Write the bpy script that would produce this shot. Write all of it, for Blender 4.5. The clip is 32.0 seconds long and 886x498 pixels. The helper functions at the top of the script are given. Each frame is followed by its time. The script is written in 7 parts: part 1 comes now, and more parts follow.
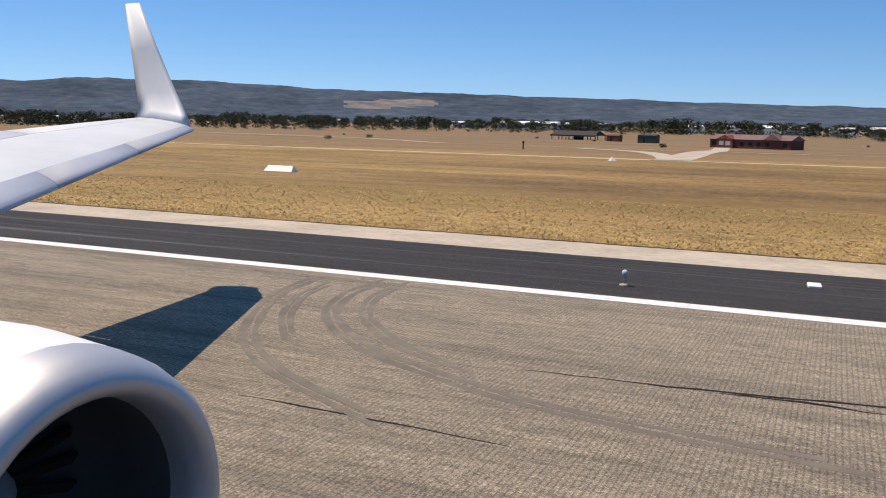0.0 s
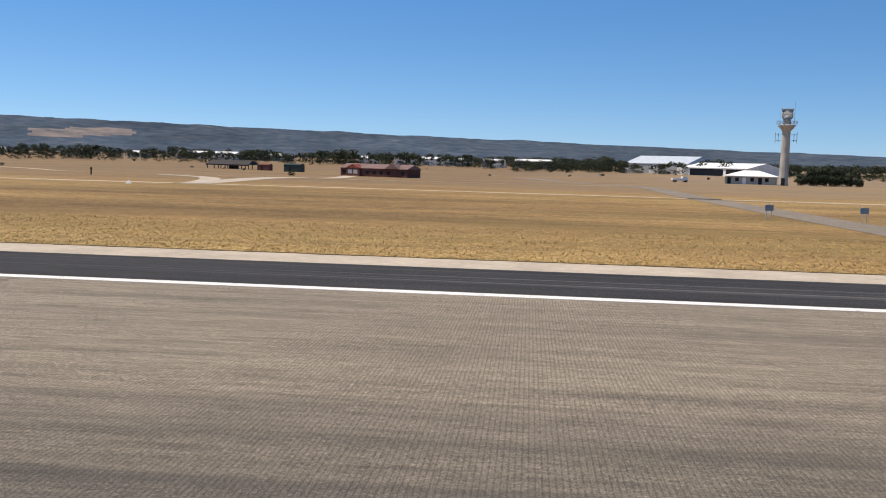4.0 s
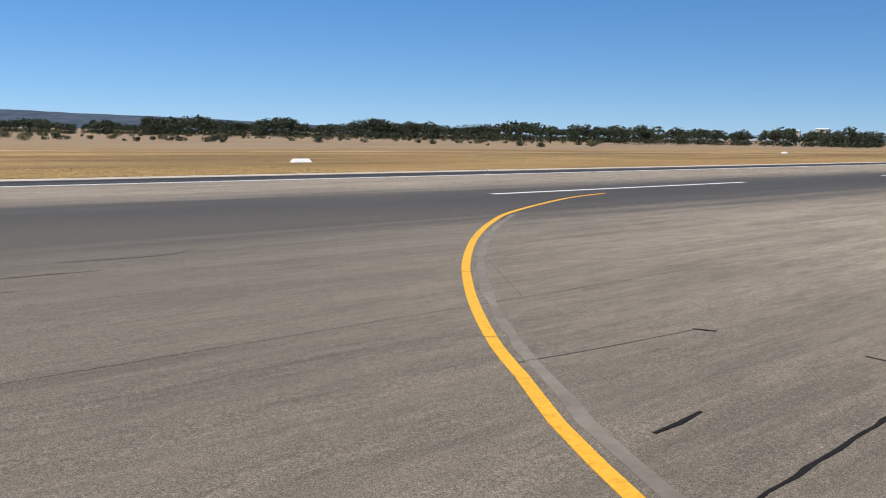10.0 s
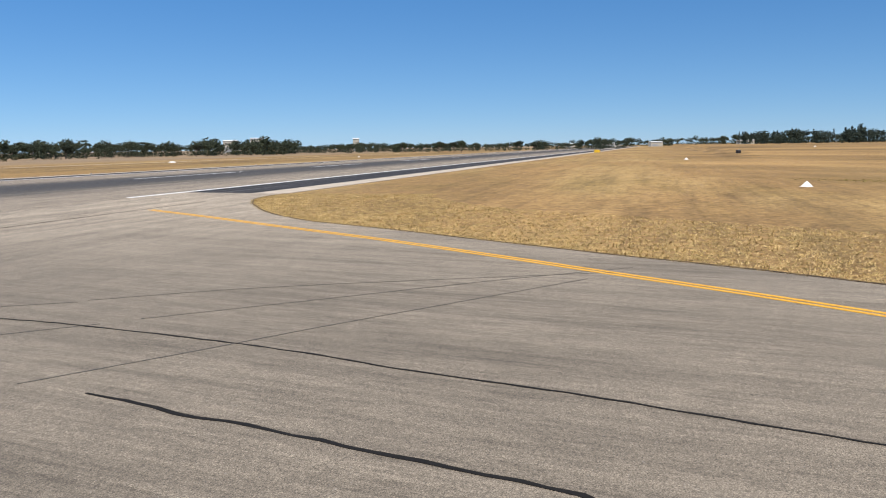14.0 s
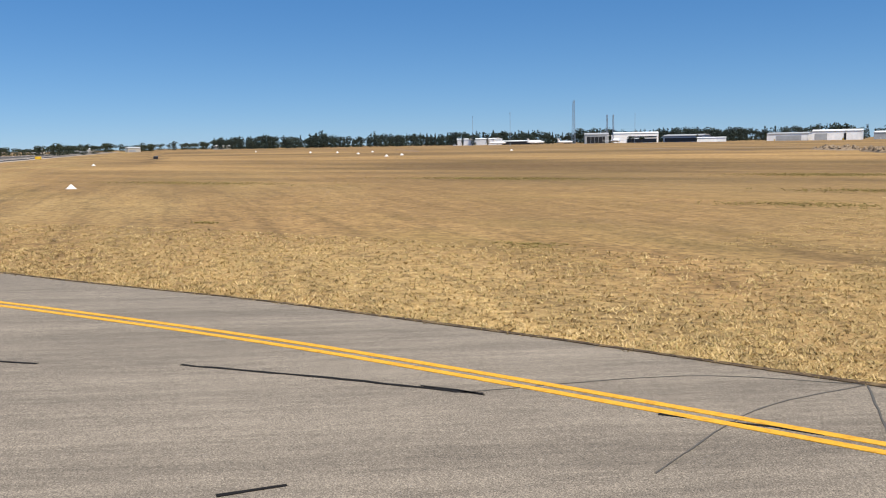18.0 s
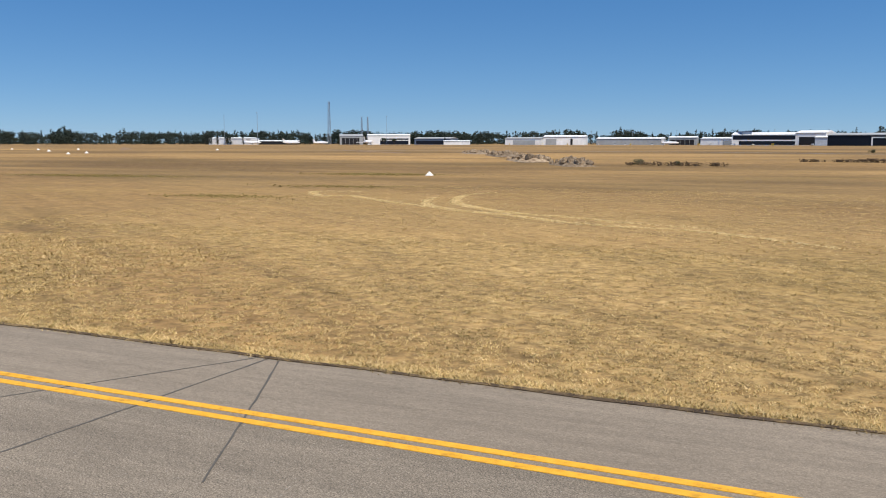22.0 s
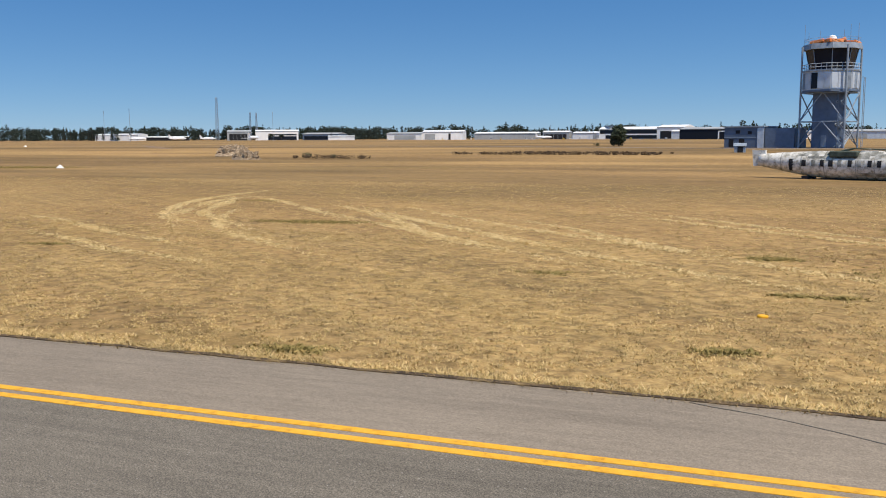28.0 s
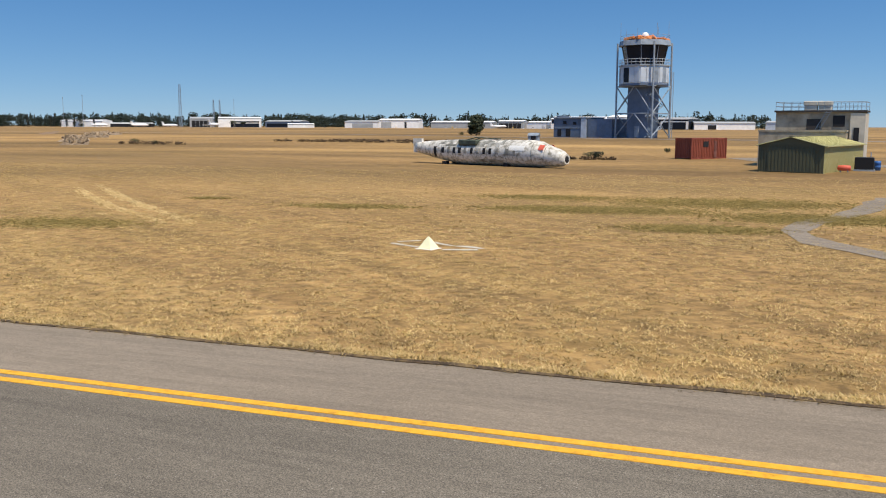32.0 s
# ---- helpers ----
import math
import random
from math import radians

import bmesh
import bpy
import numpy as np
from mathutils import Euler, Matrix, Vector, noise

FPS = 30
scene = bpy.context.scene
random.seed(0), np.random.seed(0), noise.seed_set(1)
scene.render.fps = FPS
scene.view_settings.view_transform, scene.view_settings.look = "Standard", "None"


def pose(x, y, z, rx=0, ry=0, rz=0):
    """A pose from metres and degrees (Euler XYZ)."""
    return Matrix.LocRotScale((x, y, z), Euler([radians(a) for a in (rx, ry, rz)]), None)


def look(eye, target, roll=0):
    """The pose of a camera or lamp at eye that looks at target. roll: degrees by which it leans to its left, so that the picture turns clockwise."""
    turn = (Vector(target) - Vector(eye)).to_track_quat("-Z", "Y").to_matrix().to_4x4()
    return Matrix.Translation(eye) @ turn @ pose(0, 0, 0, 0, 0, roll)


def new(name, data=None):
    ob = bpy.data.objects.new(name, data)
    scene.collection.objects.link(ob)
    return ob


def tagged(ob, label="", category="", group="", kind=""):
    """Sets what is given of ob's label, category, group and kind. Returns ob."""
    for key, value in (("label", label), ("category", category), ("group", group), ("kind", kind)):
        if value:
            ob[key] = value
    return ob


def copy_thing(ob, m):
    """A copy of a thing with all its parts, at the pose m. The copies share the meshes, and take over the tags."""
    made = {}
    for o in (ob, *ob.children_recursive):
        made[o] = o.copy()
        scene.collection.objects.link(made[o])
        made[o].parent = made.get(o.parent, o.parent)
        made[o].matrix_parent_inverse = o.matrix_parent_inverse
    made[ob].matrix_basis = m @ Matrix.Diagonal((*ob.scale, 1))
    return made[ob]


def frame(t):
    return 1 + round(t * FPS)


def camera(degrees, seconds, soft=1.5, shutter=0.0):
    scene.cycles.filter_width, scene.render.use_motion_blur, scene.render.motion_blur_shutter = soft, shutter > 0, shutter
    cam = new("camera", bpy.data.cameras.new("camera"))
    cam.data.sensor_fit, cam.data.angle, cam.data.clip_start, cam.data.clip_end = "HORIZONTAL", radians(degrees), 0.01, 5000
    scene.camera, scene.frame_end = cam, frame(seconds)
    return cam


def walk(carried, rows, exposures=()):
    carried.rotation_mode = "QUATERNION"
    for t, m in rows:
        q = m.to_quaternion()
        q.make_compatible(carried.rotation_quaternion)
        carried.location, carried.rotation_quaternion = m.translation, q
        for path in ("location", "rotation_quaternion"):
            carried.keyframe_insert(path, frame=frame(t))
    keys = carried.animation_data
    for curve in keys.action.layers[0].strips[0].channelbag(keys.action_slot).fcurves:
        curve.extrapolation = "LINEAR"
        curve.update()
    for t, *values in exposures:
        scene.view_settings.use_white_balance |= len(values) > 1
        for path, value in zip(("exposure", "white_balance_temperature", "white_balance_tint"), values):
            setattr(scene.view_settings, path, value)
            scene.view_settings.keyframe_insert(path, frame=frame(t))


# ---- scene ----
# Heights in metres, z up; the runway's centre line is the x axis.
PATH = [
    (0, 12.31, 1.39, 3.89, 23.69, -8.1, 1.14),
    (0.5, 16.77, 1.02, 3.89, 22.2, -7.47, 1.48),
    (1, 20.96, 0.6, 3.9, 20.51, -6.98, 1.67),
    (1.5, 24.82, 0.08, 3.91, 19.01, -6.62, 1.58),
    (2, 28.43, -0.53, 3.9, 17.05, -6.3, 1.67),
    (2.5, 31.85, -1.28, 3.9, 14.82, -6.48, 1.72),
    (3, 35.11, -2.23, 3.88, 12.19, -6.49, 1.67),
    (3.5, 38.2, -3.41, 3.87, 9.06, -6.18, 1.58),
    (4, 41.15, -4.83, 3.85, 5.44, -5.7, 1.52),
    (4.5, 43.94, -6.49, 3.83, 1.39, -5.32, 1.57),
    (5, 46.56, -8.39, 3.8, -2.97, -5.23, 1.69),
    (5.5, 49.01, -10.49, 3.78, -7.48, -5.3, 1.65),
    (6, 51.29, -12.77, 3.76, -11.62, -5.51, 1.45),
    (6.5, 53.43, -15.24, 3.73, -16.18, -5.52, 1.44),
    (7, 55.44, -17.91, 3.69, -20.63, -5.71, 1.35),
    (7.5, 57.35, -20.77, 3.66, -24.77, -5.98, 1.26),
    (8, 59.13, -23.78, 3.64, -28.53, -6.3, 1.15),
    (8.5, 60.74, -26.87, 3.6, -32.09, -6.69, 1.09),
    (9, 62.16, -29.96, 3.55, -35.71, -6.93, 0.99),
    (9.5, 63.32, -33.21, 3.52, -39.4, -7.13, 1.06),
    (10, 64.16, -36.62, 3.5, -43.18, -7.38, 1.05),
    (10.5, 64.66, -40.14, 3.49, -47.08, -7.58, 0.68),
    (11, 64.86, -43.72, 3.49, -51.33, -6.61, 0.2),
    (11.5, 64.81, -47.31, 3.49, -55.46, -5.72, -0.19),
    (12, 64.55, -50.86, 3.49, -59.47, -5.75, -0.43),
    (12.5, 64.09, -54.38, 3.5, -63.48, -5.96, -0.43),
    (13, 63.44, -57.86, 3.5, -67.54, -6.28, -0.59),
    (13.5, 62.59, -61.28, 3.5, -71.86, -6.72, -0.81),
    (14, 61.52, -64.58, 3.5, -76.13, -6.57, -0.82),
    (14.5, 60.24, -67.73, 3.5, -80.4, -6.49, -0.75),
    (15, 58.73, -70.71, 3.5, -84.63, -6.51, -0.42),
    (15.5, 57.02, -73.52, 3.51, -88.93, -6.44, -0.23),
    (16, 55.09, -76.16, 3.51, -93.15, -6.33, -0.26),
    (16.5, 52.97, -78.65, 3.51, -97.2, -6.29, -0.47),
    (17, 50.69, -81.03, 3.51, -100.98, -6.35, -0.74),
    (17.5, 48.28, -83.31, 3.51, -104.45, -6.52, -0.94),
    (18, 45.81, -85.54, 3.51, -107.6, -6.74, -0.99),
    (18.5, 43.36, -87.7, 3.5, -110.46, -6.79, -0.87),
    (19, 40.93, -89.72, 3.48, -112.82, -6.98, -1),
    (19.5, 38.35, -91.67, 3.48, -115.03, -7.02, -0.98),
    (20, 35.72, -93.57, 3.49, -116.88, -7.17, -0.9),
    (20.5, 33.1, -95.47, 3.49, -118.28, -7.31, -0.81),
    (21, 30.47, -97.35, 3.47, -119.67, -7.06, -0.54),
    (21.5, 27.79, -99.22, 3.49, -120.96, -6.91, -0.22),
    (22, 25.06, -101.11, 3.51, -121.97, -6.83, -0.01),
    (22.5, 22.26, -103.01, 3.5, -122.71, -6.82, -0.06),
    (23, 19.36, -104.92, 3.48, -123.42, -7.04, -0.14),
    (23.5, 16.38, -106.85, 3.49, -124.15, -7.08, -0.06),
    (24, 13.32, -108.79, 3.51, -124.72, -6.91, -0.05),
    (24.5, 10.2, -110.75, 3.52, -124.68, -6.41, -0.01),
    (25, 7.04, -112.72, 3.52, -124.62, -6.26, 0.4),
    (25.5, 3.83, -114.73, 3.52, -125.2, -6.44, 0.57),
    (26, 0.59, -116.76, 3.51, -125.78, -6.21, 0.43),
    (26.5, -2.71, -118.8, 3.51, -126.11, -5.73, 0.11),
    (27, -6.07, -120.88, 3.51, -126.21, -5.53, -0.22),
    (27.5, -9.52, -122.99, 3.52, -126.31, -6.04, -0.38),
    (28, -13.03, -125.13, 3.52, -126.8, -7.16, -0.28),
    (28.5, -16.6, -127.3, 3.52, -128.08, -7.71, 0.01),
    (29, -20.14, -129.5, 3.52, -129.1, -7.67, 0.24),
    (29.5, -23.65, -131.73, 3.52, -129.18, -8.17, 0.27),
    (30, -27.17, -134.03, 3.52, -128.47, -8.74, 0.02),
    (30.5, -30.73, -136.4, 3.51, -127.66, -8.9, -0.21),
    (31, -34.38, -138.77, 3.52, -127.37, -8.43, -0.13),
    (31.5, -38.1, -141.09, 3.53, -127.45, -8.03, 0.08),
    (32, -41.88, -143.35, 3.54, -127.55, -7.89, 0.16),
]


def aim(x, y, z, yaw, pitch, roll):
    a, b = radians(yaw), radians(pitch)
    way = Vector((-math.sin(a) * math.cos(b), math.cos(a) * math.cos(b), math.sin(b)))
    return look((x, y, z), Vector((x, y, z)) + way, roll)


cam = camera(52.95, 32.0, soft=1.05)
walk(cam, [(t, aim(*r)) for t, *r in PATH], exposures=[(0.0, -0.06, 7000, 14), (2.5, -0.12, 7000, 12), (6.0, 0.06, 6900, 12), (9.0, 0.03, 6600, 11), (13.0, 0.18, 6500, 10), (16.0, 0.15, 6500, 10), (19.0, 0.13, 6500, 10), (25.0, 0.0, 6500, 10), (28.0, 0.05, 6560, 10), (32.0, 0.12, 6740, 10)])

# ---- light: high summer sun in a clear sky ----
SUN_AZ, SUN_EL = radians(179.3), radians(63)
SUN_DIR = Vector((math.cos(SUN_AZ) * math.cos(SUN_EL), math.sin(SUN_AZ) * math.cos(SUN_EL), math.sin(SUN_EL)))
world = bpy.data.worlds.new("sky")
world.use_nodes = True
scene.world = world
wn = world.node_tree.nodes
sky = wn.new("ShaderNodeTexSky")
sky.sky_type, sky.sun_disc = "NISHITA", False
sky.sun_elevation, sky.sun_rotation = SUN_EL, math.pi / 2 - SUN_AZ
sky.altitude, sky.air_density, sky.dust_density, sky.ozone_density = 0, 0.6, 0.0, 3.0
deep = wn.new("ShaderNodeHueSaturation")
deep.inputs["Saturation"].default_value = 1.12
world.node_tree.links.new(sky.outputs[0], deep.inputs["Color"])
even = wn.new("ShaderNodeMix")
even.data_type = "RGBA"
even.inputs[0].default_value = 0.62
world.node_tree.links.new(deep.outputs[0], even.inputs[6])
# the sky pales towards the horizon
coords = wn.new("ShaderNodeTexCoord")
up = wn.new("ShaderNodeSeparateXYZ")
world.node_tree.links.new(coords.outputs["Generated"], up.inputs[0])
fade = wn.new("ShaderNodeMapRange")
fade.interpolation_type = "SMOOTHSTEP"
for k, v in ((1, -0.03), (2, 0.19), (3, 0.0), (4, 1.0)):
    fade.inputs[k].default_value = v
world.node_tree.links.new(up.outputs[2], fade.inputs[0])
pale = wn.new("ShaderNodeMix")
pale.data_type = "RGBA"
pale.inputs[6].default_value, pale.inputs[7].default_value = (1.15, 3.3, 6.3, 1), (0.5, 2.2, 5.45, 1)
world.node_tree.links.new(fade.outputs[0], pale.inputs[0])
world.node_tree.links.new(pale.outputs[2], even.inputs[7])
# clear air glows more on the sun's side of the sky
side = wn.new("ShaderNodeVectorMath")
side.operation = "DOT_PRODUCT"
side.inputs[1].default_value = (math.cos(radians(150)), math.sin(radians(150)), 0)
world.node_tree.links.new(coords.outputs["Generated"], side.inputs[0])
glow = wn.new("ShaderNodeMapRange")
for k, v in ((1, -1.0), (2, 1.0), (3, 0.9), (4, 1.5)):
    glow.inputs[k].default_value = v
world.node_tree.links.new(side.outputs["Value"], glow.inputs[0])
lit = wn.new("ShaderNodeVectorMath")
lit.operation = "SCALE"
world.node_tree.links.new(even.outputs[2], lit.inputs[0])
world.node_tree.links.new(glow.outputs[0], lit.inputs["Scale"])
world.node_tree.links.new(lit.outputs[0], wn["Background"].inputs[0])
wn["Background"].inputs[1].default_value = 0.104
sun = new("sun", bpy.data.lights.new("sun", "SUN"))
sun.data.energy, sun.data.angle, sun.data.color = 5.05, radians(0.53), (1.0, 0.892, 0.735)
sun.matrix_world = look(SUN_DIR * 100, (0, 0, 0))

# ---- materials ----


def socket(nt, a, b):
    nt.links.new(a, b)


def surface(name, stops, scale=4.0, rough=0.8, metal=0.0, bump=0.0, bump_scale=40.0, stretch=(1, 1, 1),
            big=0.0, big_scale=0.15, detail=6.0, spec=0.3, per_piece=0.0, coords="Object"):
    """Noise between colour stops, a second, larger noise for stains, and bump."""
    m = bpy.data.materials.new(name)
    m.use_nodes = True
    nt = m.node_tree
    b = nt.nodes["Principled BSDF"]
    b.inputs["Roughness"].default_value, b.inputs["Metallic"].default_value = rough, metal
    b.inputs["Specular IOR Level"].default_value = spec
    if coords == "Object":
        place = nt.nodes.new("ShaderNodeTexCoord").outputs["Object"]
    else:
        place = nt.nodes.new("ShaderNodeNewGeometry").outputs["Position"]
    mp = nt.nodes.new("ShaderNodeMapping")
    mp.inputs["Scale"].default_value = stretch
    socket(nt, place, mp.inputs[0])
    n = nt.nodes.new("ShaderNodeTexNoise")
    n.inputs["Scale"].default_value, n.inputs["Detail"].default_value, n.inputs["Roughness"].default_value = scale, detail, 0.62
    socket(nt, mp.outputs[0], n.inputs[0])
    r = nt.nodes.new("ShaderNodeValToRGB")
    e = r.color_ramp.elements
    while len(e) < len(stops):
        e.new(0.5)
    for k, (p, c) in enumerate(stops):
        e[k].position, e[k].color = p, (*c, 1)
    socket(nt, n.outputs[0], r.inputs[0])
    col = r.outputs[0]
    if big:
        n2 = nt.nodes.new("ShaderNodeTexNoise")
        n2.inputs["Scale"].default_value, n2.inputs["Detail"].default_value = big_scale, 5
        socket(nt, place, n2.inputs[0])
        mr = nt.nodes.new("ShaderNodeMapRange")
        mr.inputs[1].default_value, mr.inputs[2].default_value = 0.3, 0.7
        mr.inputs[3].default_value, mr.inputs[4].default_value = 1 - big, 1 + big
        socket(nt, n2.outputs[0], mr.inputs[0])
        mx = nt.nodes.new("ShaderNodeVectorMath")
        mx.operation = "SCALE"
        socket(nt, col, mx.inputs[0])
        socket(nt, mr.outputs[0], mx.inputs["Scale"])
        col = mx.outputs[0]
    if per_piece:
        info = nt.nodes.new("ShaderNodeObjectInfo")
        mr = nt.nodes.new("ShaderNodeMapRange")
        mr.inputs[3].default_value, mr.inputs[4].default_value = 1 - per_piece, 1 + per_piece
        socket(nt, info.outputs["Random"], mr.inputs[0])
        mx = nt.nodes.new("ShaderNodeVectorMath")
        mx.operation = "SCALE"
        socket(nt, col, mx.inputs[0])
        socket(nt, mr.outputs[0], mx.inputs["Scale"])
        col = mx.outputs[0]
    socket(nt, col, b.inputs["Base Color"])
    if bump:
        n3 = nt.nodes.new("ShaderNodeTexNoise")
        n3.inputs["Scale"].default_value, n3.inputs["Detail"].default_value = bump_scale, 4
        socket(nt, mp.outputs[0], n3.inputs[0])
        bp = nt.nodes.new("ShaderNodeBump")
        bp.inputs["Strength"].default_value, bp.inputs["Distance"].default_value = bump, 0.02
        socket(nt, n3.outputs[0], bp.inputs["Height"])
        socket(nt, bp.outputs[0], b.inputs["Normal"])
    return m


def shade(c, lo=0.8, hi=1.15, mid=0.5):
    return [(0.25, tuple(v * lo for v in c)), (mid, c), (0.75, tuple(min(1, v * hi) for v in c))]


def paint(name, c, rough=0.5, metal=0.0, scale=3.0, lo=0.85, hi=1.08, **k):
    return surface(name, shade(c, lo, hi), scale, rough, metal, **k)

M = {}
M["stripe_white"] = surface("runway_white_paint", [(0.3, (0.5, 0.49, 0.46)), (0.45, (0.74, 0.73, 0.7)), (0.7, (0.82, 0.81, 0.78))], 6, 0.7, bump=0.3, bump_scale=90, coords="World")
M["stripe_yellow"] = surface("taxiway_yellow_paint", [(0.3, (0.5, 0.25, 0.025)), (0.45, (0.72, 0.36, 0.025)), (0.7, (0.78, 0.42, 0.04))], 7, 0.7, bump=0.3, bump_scale=90, coords="World")
M["seal"] = surface("crack_seal_bitumen", shade((0.016, 0.0145, 0.013)), 5, 0.85, bump=0.3, bump_scale=30, spec=0.1, coords="World")
M["concrete"] = surface("pale_concrete", shade((0.46, 0.39, 0.305)), 3, 0.9, bump=0.2, big=0.15, big_scale=0.4, coords="World")
M["dirt_track"] = surface("pale_dirt", shade((0.47, 0.37, 0.25)), 1.5, 0.95, bump=0.3, big=0.15, big_scale=0.1, coords="World")


TH = radians(-147.36)  # heading of the taxiway
OX, OY = -14.49, -3.10  # where its own axes start


def ground_material(name, kind):
    """Asphalt and dry grass, laid out in world metres."""
    m = bpy.data.materials.new(name)
    m.use_nodes = True
    nt = m.node_tree
    b = nt.nodes["Principled BSDF"]
    b.inputs["Roughness"].default_value, b.inputs["Specular IOR Level"].default_value = 0.9, 0.25
    pos = nt.nodes.new("ShaderNodeNewGeometry").outputs["Position"]
    sep = nt.nodes.new("ShaderNodeSeparateXYZ")
    socket(nt, pos, sep.inputs[0])

    def noise_tex(scale, detail=5.0, stretch=(1, 1, 1), turn=0.0, rough=0.6):
        mp = nt.nodes.new("ShaderNodeMapping")
        mp.inputs["Rotation"].default_value = (0, 0, turn)
        mp.inputs["Scale"].default_value = stretch
        socket(nt, pos, mp.inputs[0])
        n = nt.nodes.new("ShaderNodeTexNoise")
        n.inputs["Scale"].default_value, n.inputs["Detail"].default_value, n.inputs["Roughness"].default_value = scale, detail, rough
        socket(nt, mp.outputs[0], n.inputs[0])
        return n.outputs[0]

    def noise_along(angle, along, across, detail=6.0, rough=0.65):
        """Noise drawn out along a heading: waves per metre along it and across it."""
        turn = nt.nodes.new("ShaderNodeMapping")
        turn.inputs["Rotation"].default_value = (0, 0, -angle)
        socket(nt, pos, turn.inputs[0])
        mp = nt.nodes.new("ShaderNodeMapping")
        mp.inputs["Scale"].default_value = (along, across, 1)
        socket(nt, turn.outputs[0], mp.inputs[0])
        n = nt.nodes.new("ShaderNodeTexNoise")
        n.inputs["Scale"].default_value, n.inputs["Detail"].default_value, n.inputs["Roughness"].default_value = 1.0, detail, rough
        socket(nt, mp.outputs[0], n.inputs[0])
        return n.outputs[0]

    def ramp(v, stops):
        r = nt.nodes.new("ShaderNodeValToRGB")
        e = r.color_ramp.elements
        while len(e) < len(stops):
            e.new(0.5)
        for k, (p, c) in enumerate(stops):
            e[k].position, e[k].color = p, ((*c, 1) if isinstance(c, tuple) else (c, c, c, 1))
        socket(nt, v, r.inputs[0])
        return r.outputs[0]

    def calc(op, a, c):
        n = nt.nodes.new("ShaderNodeMath")
        n.operation = op
        for k, v in enumerate((a, c)):
            if isinstance(v, (int, float)):
                n.inputs[k].default_value = v
            else:
                socket(nt, v, n.inputs[k])
        return n.outputs[0]

    def blend(f, a, c, mode="MIX"):
        n = nt.nodes.new("ShaderNodeMix")
        n.data_type, n.blend_type = "RGBA", mode
        if isinstance(f, (int, float)):
            n.inputs[0].default_value = f
        else:
            socket(nt, f, n.inputs[0])
        for k, v in ((6, a), (7, c)):
            if isinstance(v, tuple):
                n.inputs[k].default_value = (*v, 1)
            else:
                socket(nt, v, n.inputs[k])
        return n.outputs[2]

    def reach(v, a, c):
        n = nt.nodes.new("ShaderNodeMapRange")
        n.inputs[1].default_value, n.inputs[2].default_value = a, c
        socket(nt, v, n.inputs[0])
        return n.outputs[0]

    X, Y = sep.outputs[0], sep.outputs[1]
    height = None
    if kind == "grass":
        # along the runway the mown bands run in x; by the taxiway they run with it
        straw = ramp(noise_tex(3.2, 9, rough=0.8), [(0.32, (0.2, 0.122, 0.042)), (0.46, (0.375, 0.242, 0.091)), (0.6, (0.5, 0.343, 0.138)), (0.7, (0.62, 0.45, 0.21))])
        brown = ramp(noise_tex(1.2, 8), [(0.3, (0.25, 0.148, 0.055)), (0.7, (0.42, 0.262, 0.1))])
        green = ramp(noise_tex(2.0, 8), [(0.3, (0.18, 0.124, 0.037)), (0.7, (0.335, 0.226, 0.073))])
        patch = noise_tex(0.045, 8, (0.3, 1, 1), radians(30))
        col = blend(ramp(patch, [(0.42, 0.0), (0.56, 0.95)]), straw, brown)
        spots = noise_tex(0.09, 6, (0.3, 1, 1), 0.3)
        col = blend(ramp(spots, [(0.52, 0.0), (0.68, 0.6)]), col, green)
        streak = noise_tex(0.8, 6, (0.05, 1, 1))
        col = blend(0.5, col, ramp(streak, [(0.3, 0.4), (0.5, 0.95), (0.7, 1.15)]), "MULTIPLY")
        mottle = noise_tex(0.5, 8, (0.55, 1, 1), radians(-38), rough=0.7)
        col = blend(0.7, col, ramp(mottle, [(0.34, 0.66), (0.5, 0.97), (0.66, 1.12)]), "MULTIPLY")
        clumps = noise_tex(2.6, 6, rough=0.75)
        col = blend(0.75, col, ramp(clumps, [(0.38, 0.46), (0.5, 0.95), (0.62, 1.25)]), "MULTIPLY")
        sweep = noise_tex(0.035, 7, (0.22, 1, 1), radians(-12))
        col = blend(0.7, col, ramp(sweep, [(0.36, 0.68), (0.5, 0.97), (0.62, 1.08)]), "MULTIPLY")
        # the strip beyond the runway: green-gold band, then gold, then bare brown
        wob = calc("ADD", Y, calc("MULTIPLY", calc("SUBTRACT", noise_tex(0.06, 4), 0.5), 14.0))
        band = ramp(reach(wob, 30, 160), [(0.02, 0.0), (0.06, 0.0), (0.1, 0.6), (0.2, 0.5), (0.24, 0.0), (0.4, 0.0)])
        col = blend(band, col, blend(ramp(noise_tex(0.11, 6, (0.25, 1, 1)), [(0.4, 0.0), (0.6, 1.0)]), green, brown))
        col = blend(ramp(reach(wob, 38, 120), [(0.0, 0.0), (0.2, 0.8), (0.6, 0.8), (1.0, 0.3)]), col, ramp(noise_tex(0.09, 7, (0.16, 1, 1), 0.05), [(0.36, 0.46), (0.5, 0.74), (0.64, 0.96)]), "MULTIPLY")
        earth = blend(ramp(reach(X, 20, 120), [(0.0, 0.0), (1.0, 1.0)]), (0.2, 0.14, 0.087), (0.285, 0.222, 0.155))
        bare = blend(ramp(noise_tex(0.03, 6, (0.4, 1, 1)), [(0.35, 0.45), (0.65, 1.0)]), brown, earth)
        bare = blend(0.8, bare, ramp(noise_along(0.1, 0.02, 0.16, 8, 0.7), [(0.34, 0.52), (0.5, 0.84), (0.66, 1.06)]), "MULTIPLY")
